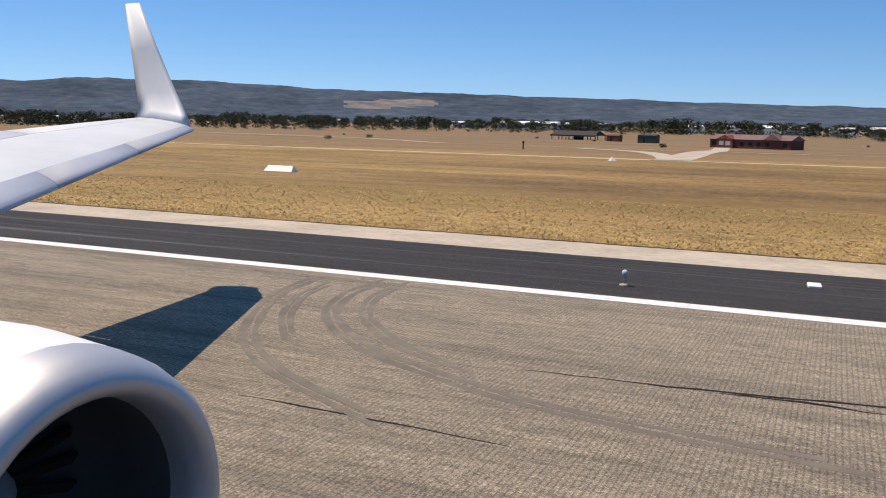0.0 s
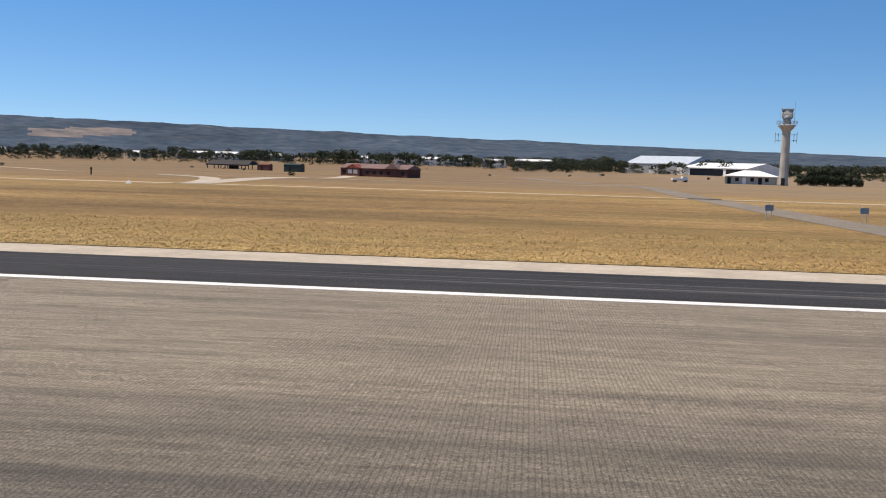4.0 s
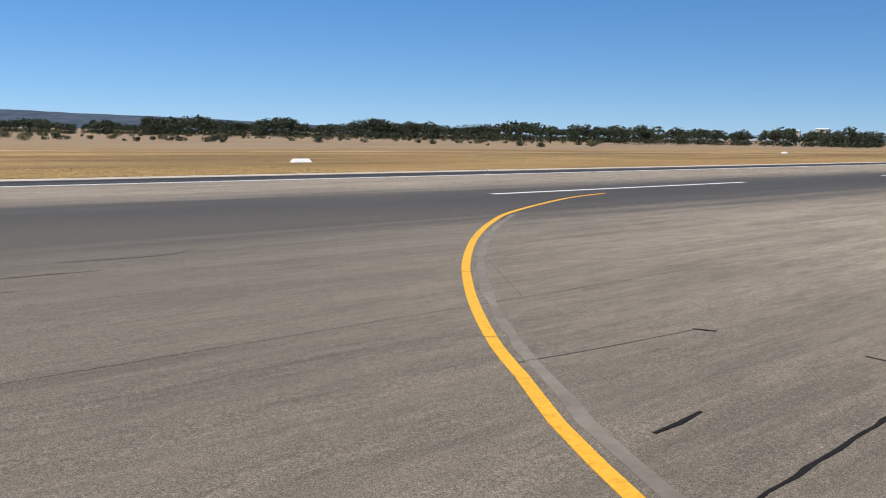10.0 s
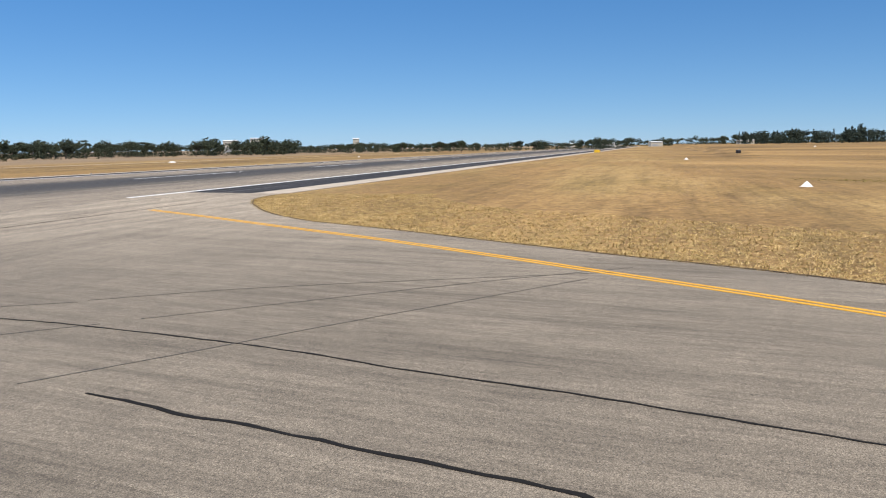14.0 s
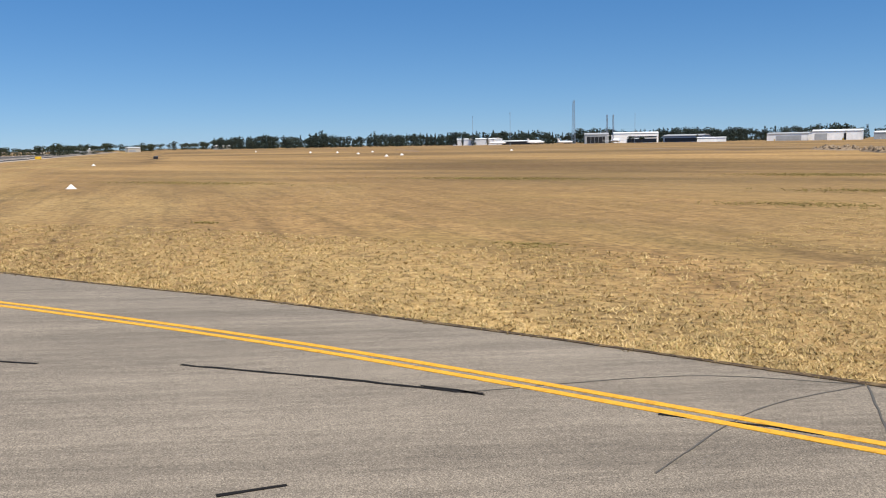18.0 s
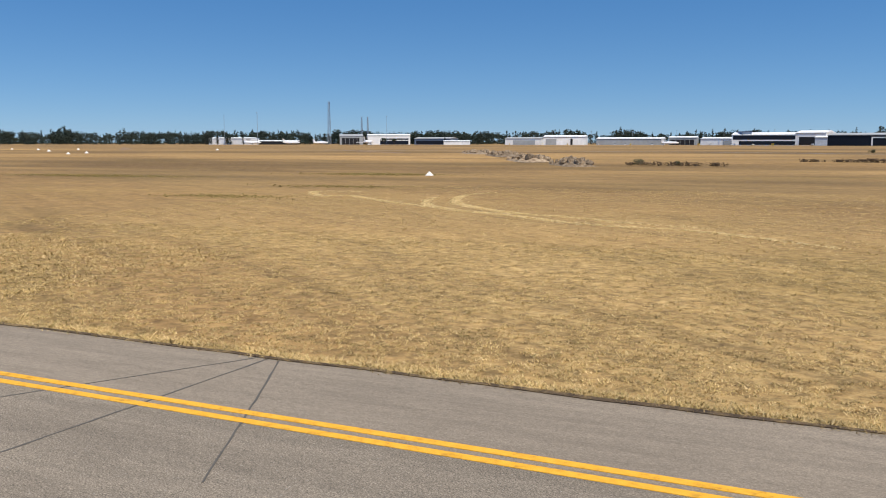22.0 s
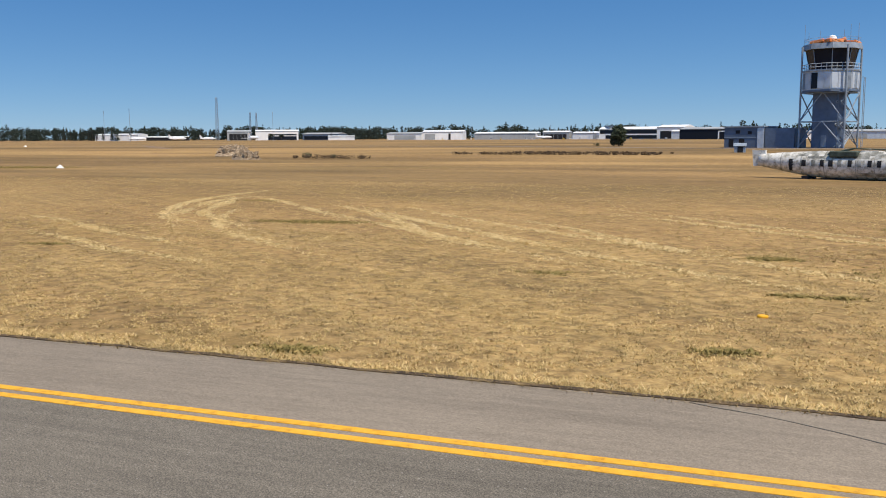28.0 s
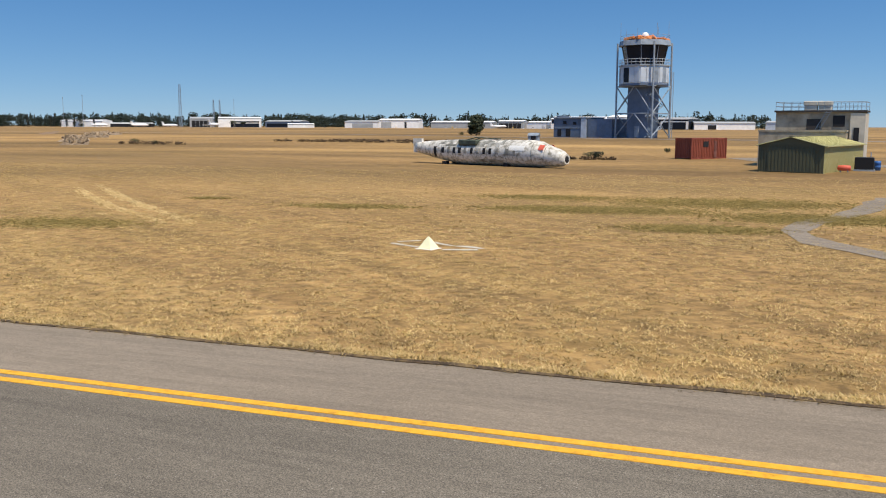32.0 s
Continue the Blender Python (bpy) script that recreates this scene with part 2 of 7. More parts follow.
        col = blend(ramp(reach(wob, 30, 430), [(0.22, 0.0), (0.3, 0.8), (0.9, 0.9)]), col, bare)
        # away from the taxiway the gold gives way to browner, patchy, olive-streaked turf
        across = calc("ADD", calc("MULTIPLY", calc("SUBTRACT", OX, X), math.sin(TH)), calc("MULTIPLY", calc("SUBTRACT", Y, OY), math.cos(TH)))
        across = calc("ADD", across, calc("MULTIPLY", calc("SUBTRACT", noise_along(TH, 0.015, 0.05, 7), 0.5), 90.0))
        field = calc("MULTIPLY", ramp(reach(across, 132, 300), [(0.0, 0.0), (0.18, 0.6), (0.5, 0.85), (1.0, 0.9)]), ramp(reach(Y, -75, -55), [(0.0, 1.0), (1.0, 0.0)]))
        turf = blend(ramp(noise_along(TH + 0.2, 0.03, 0.11, 8, 0.7), [(0.47, 0.0), (0.62, 0.9)]), brown, blend(0.35, brown, (0.17, 0.125, 0.045)))
        turf = blend(0.8, turf, ramp(noise_along(TH, 0.008, 0.07, 7, 0.65), [(0.36, 0.72), (0.52, 1.05), (0.66, 1.4)]), "MULTIPLY")
        turf = blend(1.0, turf, ramp(noise_along(TH + 0.12, 0.007, 0.024, 8, 0.66), [(0.38, 0.42), (0.5, 0.78), (0.63, 1.12)]), "MULTIPLY")
        col = blend(field, col, turf)
        # drifts of olive regrowth nearer the pavement
        drift = calc("MULTIPLY", ramp(noise_along(TH + 0.1, 0.03, 0.14, 7, 0.7), [(0.58, 0.0), (0.68, 0.5)]), ramp(reach(across, 116, 135), [(0.0, 0.3), (1.0, 1.0)]))
        col = blend(drift, col, green)
        height = noise_tex(9.0, 6)
        strength = 0.9
    else:
        fine = noise_tex(45.0, 4, rough=0.75)
        soft = kind in ("taxi_shoulder", "road")
        grain = ramp(fine, [(0.38, 0.78 if soft else 0.5), (0.5, 1.0), (0.62, 1.22 if soft else 1.55)])
        base = {"runway": (0.28, 0.233, 0.174), "apron": (0.272, 0.227, 0.17), "shoulder": (0.036, 0.033, 0.031), "taxiway": (0.158, 0.137, 0.106), "taxi_shoulder": (0.231, 0.19, 0.142), "road": (0.235, 0.197, 0.152)}[kind]
        heading = {"taxiway": TH, "taxi_shoulder": TH, "apron": radians(-104)}.get(kind, 0.0)

        def scuffed(along, across, detail, rough):
            """Wear along the way of travel; over the exit it swings from the runway's line to the turn-off's."""
            n = noise_along(heading, along, across, detail, rough)
            if kind != "apron":
                return n
            mix = nt.nodes.new("ShaderNodeMix")
            for slot, v in ((0, ramp(reach(Y, -58, -28), [(0.0, 0.0), (1.0, 1.0)])), (2, n), (3, noise_along(0.0, along, across, detail, rough))):
                socket(nt, v, mix.inputs[slot])
            return mix.outputs[0]

        streak = scuffed(0.03, 0.9, 7, 0.65)

        def worn(v):
            return v * firm if isinstance(firm, float) else calc("MULTIPLY", firm, v)

        firm = {"taxiway": 0.65, "runway": 1.2}.get(kind, 0.6 if soft else 1.0)
        if kind == "apron":
            firm = calc("ADD", calc("MULTIPLY", reach(Y, -80, -60), 0.35), 0.85)
        col = base
        if kind in ("taxiway", "taxi_shoulder"):
            # the older exit surface wears off along the taxiway
            along = calc("ADD", calc("MULTIPLY", X, math.cos(TH)), calc("MULTIPLY", Y, math.sin(TH)))
            along = calc("ADD", along, calc("MULTIPLY", calc("SUBTRACT", streak, 0.5), 30.0))
            col = blend(ramp(reach(along, 2, 62), [(0.0, 0.95), (0.4, 0.7), (1.0, 0.0)]), base, (0.256, 0.211, 0.157))
            firm = ramp(reach(along, 2, 62), [(0.0, 0.55), (1.0, firm * 0.85)])
        col = blend(1.0, col, grain, "MULTIPLY")
        col = blend(worn(0.8), col, ramp(noise_tex(11.0, 5, rough=0.8), [(0.36, 0.72), (0.5, 1.0), (0.64, 1.25)]), "MULTIPLY")
        col = blend(0.3 if "taxi" in kind else 0.5, col, ramp(streak, [(0.32, 0.62), (0.5, 0.98), (0.7, 1.15)]), "MULTIPLY")
        # scuffs along the way of travel, coarse speckle and pale stones in the surface
        col = blend(worn(0.75), col, ramp(scuffed(0.7, 5.5, 5, 0.75), [(0.34, 0.68), (0.5, 1.0), (0.66, 1.22)]), "MULTIPLY")
        col = blend(worn(0.7), col, ramp(scuffed(0.09, 1.1, 8, 0.7), [(0.34, 0.66), (0.5, 1.0), (0.68, 1.18)]), "MULTIPLY")
        col = blend(worn(0.75), col, ramp(noise_tex(20.0, 3, rough=0.9), [(0.33, 0.5), (0.5, 1.0), (0.67, 1.5)]), "MULTIPLY")
        if not soft:
            col = blend(ramp(noise_tex(26.0, 1), [(0.72, 0.0), (0.77, 0.55)]), col, (0.46, 0.43, 0.38))
        col = blend(0.5, col, ramp(noise_tex(0.12, 6), [(0.3, 0.78), (0.7, 1.15)]), "MULTIPLY")
        if kind in ("runway", "apron"):
            # rubber laid down beside the centre line
            away = calc("ABSOLUTE", calc("ADD", Y, 2.6), 0.0)
            wide = calc("ADD", away, calc("MULTIPLY", calc("SUBTRACT", streak, 0.5), 9.0))
            rubber = ramp(reach(wide, 0, 16), [(0.08, 0.92), (0.36, 0.84), (0.62, 0.35), (0.85, 0.04)])
            col = blend(rubber, col, blend(1.0, (0.046, 0.0445, 0.043), grain, "MULTIPLY"))
            # older, darker surface south of the centre line
            old = calc("MULTIPLY", ramp(reach(calc("ADD", Y, calc("MULTIPLY", calc("SUBTRACT", streak, 0.5), 8.0)), -66, 0), [(0.0, 0.1), (0.3, 0.45), (0.6, 0.68), (0.92, 0.8), (1.0, 0.12)]), ramp(reach(X, 40, 105), [(0.0, 1.0), (0.55, 0.9), (1.0, 0.0)]))
            col = blend(old, col, blend(1.0, (0.104, 0.0905, 0.072), grain, "MULTIPLY"))
        if kind == "apron":
            # the newer bitumen of the turn-off is darker
            col = blend(1.0, col, ramp(reach(Y, -78, -46), [(0.0, 1.02), (0.4, 0.84), (1.0, 0.97)]), "MULTIPLY")
            col = blend(1.0, col, ramp(reach(X, 82, 125), [(0.0, 1.0), (0.5, 1.25), (1.0, 1.45)]), "MULTIPLY")
            sweep = scuffed(0.03, 0.45, 7, 0.65)
            col = blend(ramp(reach(Y, -80, -60), [(0.0, 0.15), (1.0, 0.45)]), col, ramp(sweep, [(0.36, 0.5), (0.5, 0.98), (0.7, 1.1)]), "MULTIPLY")
        if kind == "runway":
            # saw-cut grooves across the runway
            w = nt.nodes.new("ShaderNodeTexWave")
            w.wave_type, w.bands_direction = "BANDS", "X"
            w.inputs["Scale"].default_value, w.inputs["Distortion"].default_value = 3.7, 0.1
            socket(nt, pos, w.inputs[0])
            groove = ramp(w.outputs[0], [(0.12, 0.55), (0.3, 1.0)])
            fade = calc("MULTIPLY", 0.58, ramp(reach(X, 58, 74), [(0.0, 1.0), (1.0, 0.0)]))
            col = blend(fade, col, groove, "MULTIPLY")
        if kind == "shoulder":
            lines = noise_tex(2.2, 3, (0.004, 1, 1))
            col = blend(ramp(lines, [(0.54, 0.0), (0.68, 0.6)]), col, (0.19, 0.18, 0.17))
        height = fine
        strength = 0.35
    socket(nt, col, b.inputs["Base Color"])
    bp = nt.nodes.new("ShaderNodeBump")
    bp.inputs["Strength"].default_value, bp.inputs["Distance"].default_value = strength, 0.05 if kind == "grass" else 0.01
    socket(nt, height, bp.inputs["Height"])
    socket(nt, bp.outputs[0], b.inputs["Normal"])
    return m


for kind in ("grass", "runway", "apron", "shoulder", "taxiway", "taxi_shoulder", "road"):
    M[kind] = ground_material("dry_grass_ground" if kind == "grass" else kind + "_asphalt", kind)

# ---- the taxiway's own axes: s along it, n across it ----


def taxi(s, n):
    return (OX + n * -math.sin(TH) + s * math.cos(TH), OY + n * math.cos(TH) + s * math.sin(TH))


YEL, GRASS_EDGE = 114.01, 116.90

# ---- builders ----


def ease(a, b, v):
    t = min(1.0, max(0.0, (v - a) / (b - a)))
    return t * t * (3 - 2 * t)


def terrain(x, y):
    """The runway's crown falls to both sides; a shallow hollow to the north, a slight rise to the south-west."""
    z = -0.012 * min(abs(y), 33.0)
    if y > 100:
        z -= 2.2 * ease(150, 290, y) * (1 - ease(430, 650, y)) * (1 - 0.65 * ease(20, 110, x)) * (1 - ease(150, 300, x))
    if y < -80:
        z += 1.5 * ease(205, 290, (OX - x) * math.sin(TH) + (y - OY) * math.cos(TH))
    return z


def mesh_from(bm, name, material):
    me = bpy.data.meshes.new(name)
    bm.to_mesh(me)
    bm.free()
    for mt in material if isinstance(material, (list, tuple)) else [material]:
        me.materials.append(mt)
    return me


def part(name, bm, material, parent=None, label=""):
    ob = new(name, mesh_from(bm, name, material))
    if parent is not None:
        ob.parent = parent
    if label:
        ob["label"] = label
    return ob


def thing(name, m, label, category, group="", kind=""):
    ob = new(name)
    ob.matrix_world = m
    ob.empty_display_size = 0.2
    return tagged(ob, label, category, group, kind)


def box(bm, x0, y0, z0, x1, y1, z1, bevel=0.0, turn=None):
    r = bmesh.ops.create_cube(bm, size=1.0)
    vs = r["verts"]
    for v in vs:
        v.co = Vector(((x0 + x1) / 2 + v.co.x * (x1 - x0), (y0 + y1) / 2 + v.co.y * (y1 - y0), (z0 + z1) / 2 + v.co.z * (z1 - z0)))
    if bevel:
        es = list({e for v in vs for e in v.link_edges})
        bmesh.ops.bevel(bm, geom=es, offset=bevel, segments=1, affect="EDGES")
    return bm


def boxed(x0, y0, z0, x1, y1, z1, bevel=0.0):
    return box(bmesh.new(), x0, y0, z0, x1, y1, z1, bevel)


def rod(bm, a, b, r, seg=6, r2=None):
    a, b = Vector(a), Vector(b)
    m = Matrix.Translation((a + b) / 2) @ (b - a).to_track_quat("Z", "Y").to_matrix().to_4x4()
    bmesh.ops.create_cone(bm, cap_ends=True, segments=seg, radius1=r, radius2=r if r2 is None else r2, depth=(b - a).length, matrix=m)
    return bm


def rods(pairs, r, seg=6):
    bm = bmesh.new()
    for a, b in pairs:
        rod(bm, a, b, r, seg)
    return bm


def prism(outline, z0, z1, bm=None):
    """An upright prism over an outline of (x, y)."""
    bm = bm or bmesh.new()
    lo = [bm.verts.new((x, y, z0)) for x, y in outline]
    hi = [bm.verts.new((x, y, z1)) for x, y in outline]
    n = len(outline)
    bm.faces.new(hi)
    bm.faces.new(lo[::-1])
    for k in range(n):
        bm.faces.new((lo[k], lo[(k + 1) % n], hi[(k + 1) % n], hi[k]))
    bmesh.ops.recalc_face_normals(bm, faces=bm.faces)
    return bm


def drape(bm, lift):
    """Cut at the crown's kinks and laid on the ground's fall."""
    for y in (-33.0, 0.0, 33.0):
        bmesh.ops.bisect_plane(bm, geom=bm.verts[:] + bm.edges[:] + bm.faces[:], plane_co=(0, y, 0), plane_no=(0, 1, 0))
    for v in bm.verts:
        v.co.z += terrain(v.co.x, v.co.y) + lift
    return bm


def slab(name, outline, top, material, label, category="pavement", thick=0.3):
    bm = drape(prism(outline, -thick, 0.0), top)
    bmesh.ops.triangulate(bm, faces=[f for f in bm.faces if len(f.verts) > 4])
    return tagged(part(name, bm, material), label, category, kind="structure")


def smooth_line(pts, step=1.0):
    """Catmull-Rom through points."""
    p = [Vector(q) for q in pts]
    p = [p[0] * 2 - p[1]] + p + [p[-1] * 2 - p[-2]]
    out = []
    for k in range(1, len(p) - 2):
        n = max(1, int((p[k + 1] - p[k]).length / step))
        for j in range(n):
            t = j / n
            out.append(0.5 * (2 * p[k] + (p[k + 1] - p[k - 1]) * t + (2 * p[k - 1] - 5 * p[k] + 4 * p[k + 1] - p[k + 2]) * t * t
                              + (3 * p[k] - p[k - 1] - 3 * p[k + 1] + p[k + 2]) * t ** 3))
    out.append(p[-2])
    return out


def ribbon(name, pts, width, material, label, category, lift=0.006, jitter=0.0, taper=False, kind="structure"):
    """A painted or sealed line on the pavement, a few millimetres thick."""
    rnd = random.Random(int(abs(pts[0][0]) * 100))
    q = [Vector((p[0], p[1])) for p in pts]
    sides = [], []
    for k, p in enumerate(q):
        d = (q[min(k + 1, len(q) - 1)] - q[max(k - 1, 0)]).normalized()
        n = Vector((-d.y, d.x))
        p = p + n * rnd.uniform(-jitter, jitter)
        w = width / 2 * (rnd.uniform(0.6, 1.2) if jitter else 1)
        if taper:
            w *= max(0.15, math.sin(math.pi * (k + 0.5) / len(q)))
        sides[0].append(p + n * w)
        sides[1].append(p - n * w)
    bm = bmesh.new()
    rows = []
    for l, r in zip(*sides):
        rows.append([bm.verts.new((l.x, l.y, 0)), bm.verts.new((r.x, r.y, 0)), bm.verts.new((l.x, l.y, -0.01)), bm.verts.new((r.x, r.y, -0.01))])
    for a, b in zip(rows, rows[1:]):
        bm.faces.new((a[0], a[1], b[1], b[0]))
        bm.faces.new((a[0], b[0], b[2], a[2]))
        bm.faces.new((a[1], a[3], b[3], b[1]))
    bmesh.ops.recalc_face_normals(bm, faces=bm.faces)
    return tagged(part(name, drape(bm, lift), material), label, category, kind=kind)


def lathe_disc(r, seg=16, h=0.012):
    bm = bmesh.new()
    bmesh.ops.create_cone(bm, cap_ends=True, segments=seg, radius1=r, radius2=r * 0.96, depth=2 * h)
    return bm


# ---- ground and pavements ----
ys = [-4600, -3000, -1800, -1200, -900] + list(range(-700, -340, 30)) + list(range(-340, -80, 10)) + [-80, -60, -33, 0, 33, 60, 100] + list(range(150, 680, 20)) + [800, 1100, 1600, 2600, 4600]
xs = [-4600, -2600, -1600, -1000, -700, -500] + list(range(-400, 420, 20)) + [460, 520, 600, 700, 850, 1000, 1300, 1800, 2800, 4600]
bm = bmesh.new()
grid = [[bm.verts.new((x, y, terrain(x, y) - 0.05)) for x in xs] for y in ys]
for a, b in zip(grid, grid[1:]):
    for k in range(len(xs) - 1):
        bm.faces.new((a[k], a[k + 1], b[k + 1], b[k])).smooth = True
tagged(part("ground", bm, M["grass"]), "dry mown straw-coloured airfield grass to the horizon", "grass ground", kind="structure")

slab("runway", [(-700, -22.9), (1500, -22.9), (1500, 22.9), (-700, 22.9)], 0.0, M["runway"], "grey grooved asphalt runway with dark tyre rubber", "runway")
slab("runway_shoulder_north", [(-700, 22.9), (1500, 22.9), (1500, 29.8), (-700, 29.8)], -0.004, M["shoulder"], "black asphalt runway shoulder", "runway shoulder")
slab("runway_verge_north", [(-700, 29.8), (1500, 29.8), (1500, 33.3), (-700, 33.3)], -0.008, M["concrete"], "pale sealed strip beside the runway shoulder", "pavement")
slab("runway_shoulder_south", [(134, -29.4), (1500, -29.4), (1500, -22.9), (134, -22.9)], -0.004, M["shoulder"], "black asphalt runway shoulder", "runway shoulder")
slab("runway_verge_south", [(134, -32.5), (1500, -32.5), (1500, -29.4), (134, -29.4)], -0.008, M["concrete"], "pale sealed strip beside the runway shoulder", "pavement")
corner = [(p.x, p.y) for p in smooth_line([(134, -32.5), (131.5, -32.5), (127.0, -33.1), (122.5, -34.9), (118.1, -37.3), (113.5, -40.1), (109.3, -43.4), (106.2, -46.4), (101.9, -52.2), (95.7, -60.0), (91.7, -65.3), (88.1, -70.0), (85.1, -73.5), (82.4, -76.3), (77.8, -80.2), (73.1, -84.1), (69.7, -87.05), (63.9, -91.4), taxi(-13.2, GRASS_EDGE - 0.1), taxi(-6, GRASS_EDGE), taxi(0, GRASS_EDGE)], 2.0)]
slab("runway_exit", ([(20, -22.9), (134, -22.9)] + corner + [taxi(0, 86), (20, -60)])[::-1], -0.006, M["apron"], "worn grey asphalt runway exit with sealed cracks", "taxiway")
slab("taxiway", [taxi(0, 86), taxi(400, 86), taxi(400, YEL - 0.4), taxi(0, YEL - 0.4)], -0.002, M["taxiway"], "dark grey asphalt taxiway", "taxiway")
slab("taxiway_shoulder", [taxi(0, YEL - 0.4), taxi(400, YEL - 0.4), taxi(400, GRASS_EDGE), taxi(0, GRASS_EDGE)], -0.003, M["taxi_shoulder"], "smooth pale grey asphalt taxiway shoulder", "taxiway shoulder")

# dark brown strip of uneven width where asphalt meets grass
M["edge_dark"] = surface("dark_brown_edge", [(0.35, (0.045, 0.03, 0.018)), (0.5, (0.09, 0.06, 0.033)), (0.65, (0.2, 0.135, 0.06))], 3.5, 0.95, bump=0.6, bump_scale=25, coords="World")
lip = [Vector(p) for p in corner] + [Vector(taxi(s, GRASS_EDGE)) for s in range(1, 400, 1)]
ribbon("dark_edge_strip", lip, 0.16, M["edge_dark"], "dark brown uneven strip between asphalt and grass", "soil edge", lift=0.012, jitter=0.05)
ribbon("dark_edge_strip", [(x, 33.35) for x in np.arange(-120, 400, 0.8)], 0.2, M["edge_dark"], "dark brown uneven strip between asphalt and grass", "soil edge", lift=0.012, jitter=0.07)

# ---- painted lines ----
for y, n in ((22.5, "north"), (-22.5, "south")):
    for x0, x1 in (((-700, 1500),) if y > 0 else ((-700, 40), (125.5, 1500))):
        ribbon("edge_line_" + n, [(x, y) for x in np.linspace(x0, x1, 60)], 0.6, M["stripe_white"], "white painted runway edge line", "runway marking")
for k in range(-6, 16):
    x0 = 43.8 + 58.6 * k
    ribbon("centre_line", [(x, 0) for x in np.linspace(x0, x0 + 30, 8)], 0.46, M["stripe_white"], "white painted runway centre line dash", "runway marking")["group"] = "runway centre line dashes"
exit_line = smooth_line([(114.2, -31.8), (109.3, -38.3), (103.6, -45.5), (97.9, -52.8), (92.2, -59.5), (88.9, -63.2), (85.1, -67.5), (81.5, -71.3), (77.2, -75.6), (71.2, -81.4), taxi(-21.7, 113.3), taxi(-15.9, 113.75), taxi(-9, 113.97), taxi(-4, YEL), taxi(2, YEL)], 1.0)
for off in (0.0, -0.33):
    pts = []
    for k, p in enumerate(exit_line):
        d = (exit_line[min(k + 1, len(exit_line) - 1)] - exit_line[max(k - 1, 0)]).normalized()
        pts.append(p + Vector((-d.y, d.x)) * off)
    pts += [Vector(taxi(s, YEL + off)) for s in range(4, 400, 6)]
    ribbon("taxiway_edge_line", pts, 0.17, M["stripe_yellow"], "yellow painted taxiway edge line", "taxiway marking")
LEAD = smooth_line([(110, -2.6), (104.2, -4.2), (95.7, -8.0), (91.5, -10.6), (86.8, -14.2), (82.6, -18.0), (79.9, -20.8), (77.7, -23.3), (75.7, -25.8), (74.6, -27.4), (73.3, -29.2), (72.5, -30.5), (71.87, -31.6), (71.2, -32.8), (70.4, -34.4), (69.7, -36.0)], 0.8)
ribbon("lead_off_line", LEAD, 0.25, M["stripe_yellow"], "yellow painted curved lead-off line", "taxiway marking")
for k, s in enumerate((35.45, 35.74, 36.02, 36.38)):
    if k > 1:
        ribbon("holding_line", [taxi(s, YEL - 0.45), taxi(s, 100), taxi(s, 88)], 0.17, M["stripe_yellow"], "solid yellow holding position line", "taxiway marking")
    else:
        for j in range(12):
            ribbon("holding_dash", [taxi(s, YEL - 0.95 - 1.8 * j), taxi(s, YEL - 1.9 - 1.8 * j)], 0.17, M["stripe_yellow"], "yellow holding position dash", "taxiway marking")

# ---- sealed cracks and joints ----


M["faint_seal"] = surface("faded_crack_seal", shade((0.10, 0.09, 0.075)), 5, 0.7, coords="World")


def crack(pts, width, name="sealed_joint"):
    label = "dark bitumen-sealed joint in the asphalt" if name == "sealed_joint" else "thin dark crack in the asphalt"
    ribbon(name, smooth_line(pts, 0.35), width * 0.75, M["seal"] if width > 0.055 else M["faint_seal"], label, "crack", lift=0.004, jitter=width * 0.25, taper=name != "sealed_joint")


crack([(60, -32.4), (69.7, -32.35), (76.2, -32.1), (80.2, -31.95), (86.0, -31.86), (93.7, -31.65), (98.0, -31.35), (111.9, -31.1), (122.5, -31.1)], 0.11)
crack([(89.6, -31.78), (90.4, -31.8), (91.2, -31.88), (92.0, -31.9)], 0.3, "crack")
crack([(80.57, -30.4), (80.55, -31.2), (80.55, -31.95)], 0.07)
crack([(81.5, -32.0), (81.45, -33.6), (81.4, -35.4), (81.1, -38.25), (80.5, -41.8), (80.1, -44.4), (79.3, -47.7), (78.9, -51.2), (77.45, -57.0), (76.1, -60.6), (75.3, -63.2), (74.0, -66.45), (72.95, -69.15)], 0.09)
crack([(73.83, -55.55), (73.65, -56.1), (73.28, -57.1), (72.95, -57.97), (72.88, -58.5), (72.64, -59.3), (72.2, -60.6), (71.85, -61.7), (71.33, -63.36), (71.02, -64.0)], 0.13)
crack([(74.07, -42.15), (73.88, -42.45), (73.84, -43.15), (73.64, -44.0)], 0.13, "crack")
crack([(73.55, -44.87), (73.39, -45.35), (73.17, -45.87), (73.0, -46.5)], 0.13, "crack")
crack([(78.89, -42.14), (79.2, -42.25), (79.49, -42.23)], 0.13, "crack")
crack([(78.91, -45.5), (79.1, -45.85), (79.31, -46.23)], 0.09, "crack")
for x, y in ((84.33, -34.79), (85.54, -37.31), (80.1, -27.4)):
    crack([(x - 0.12, y + 0.2), (x, y), (x + 0.1, y - 0.22)], 0.14, "crack")
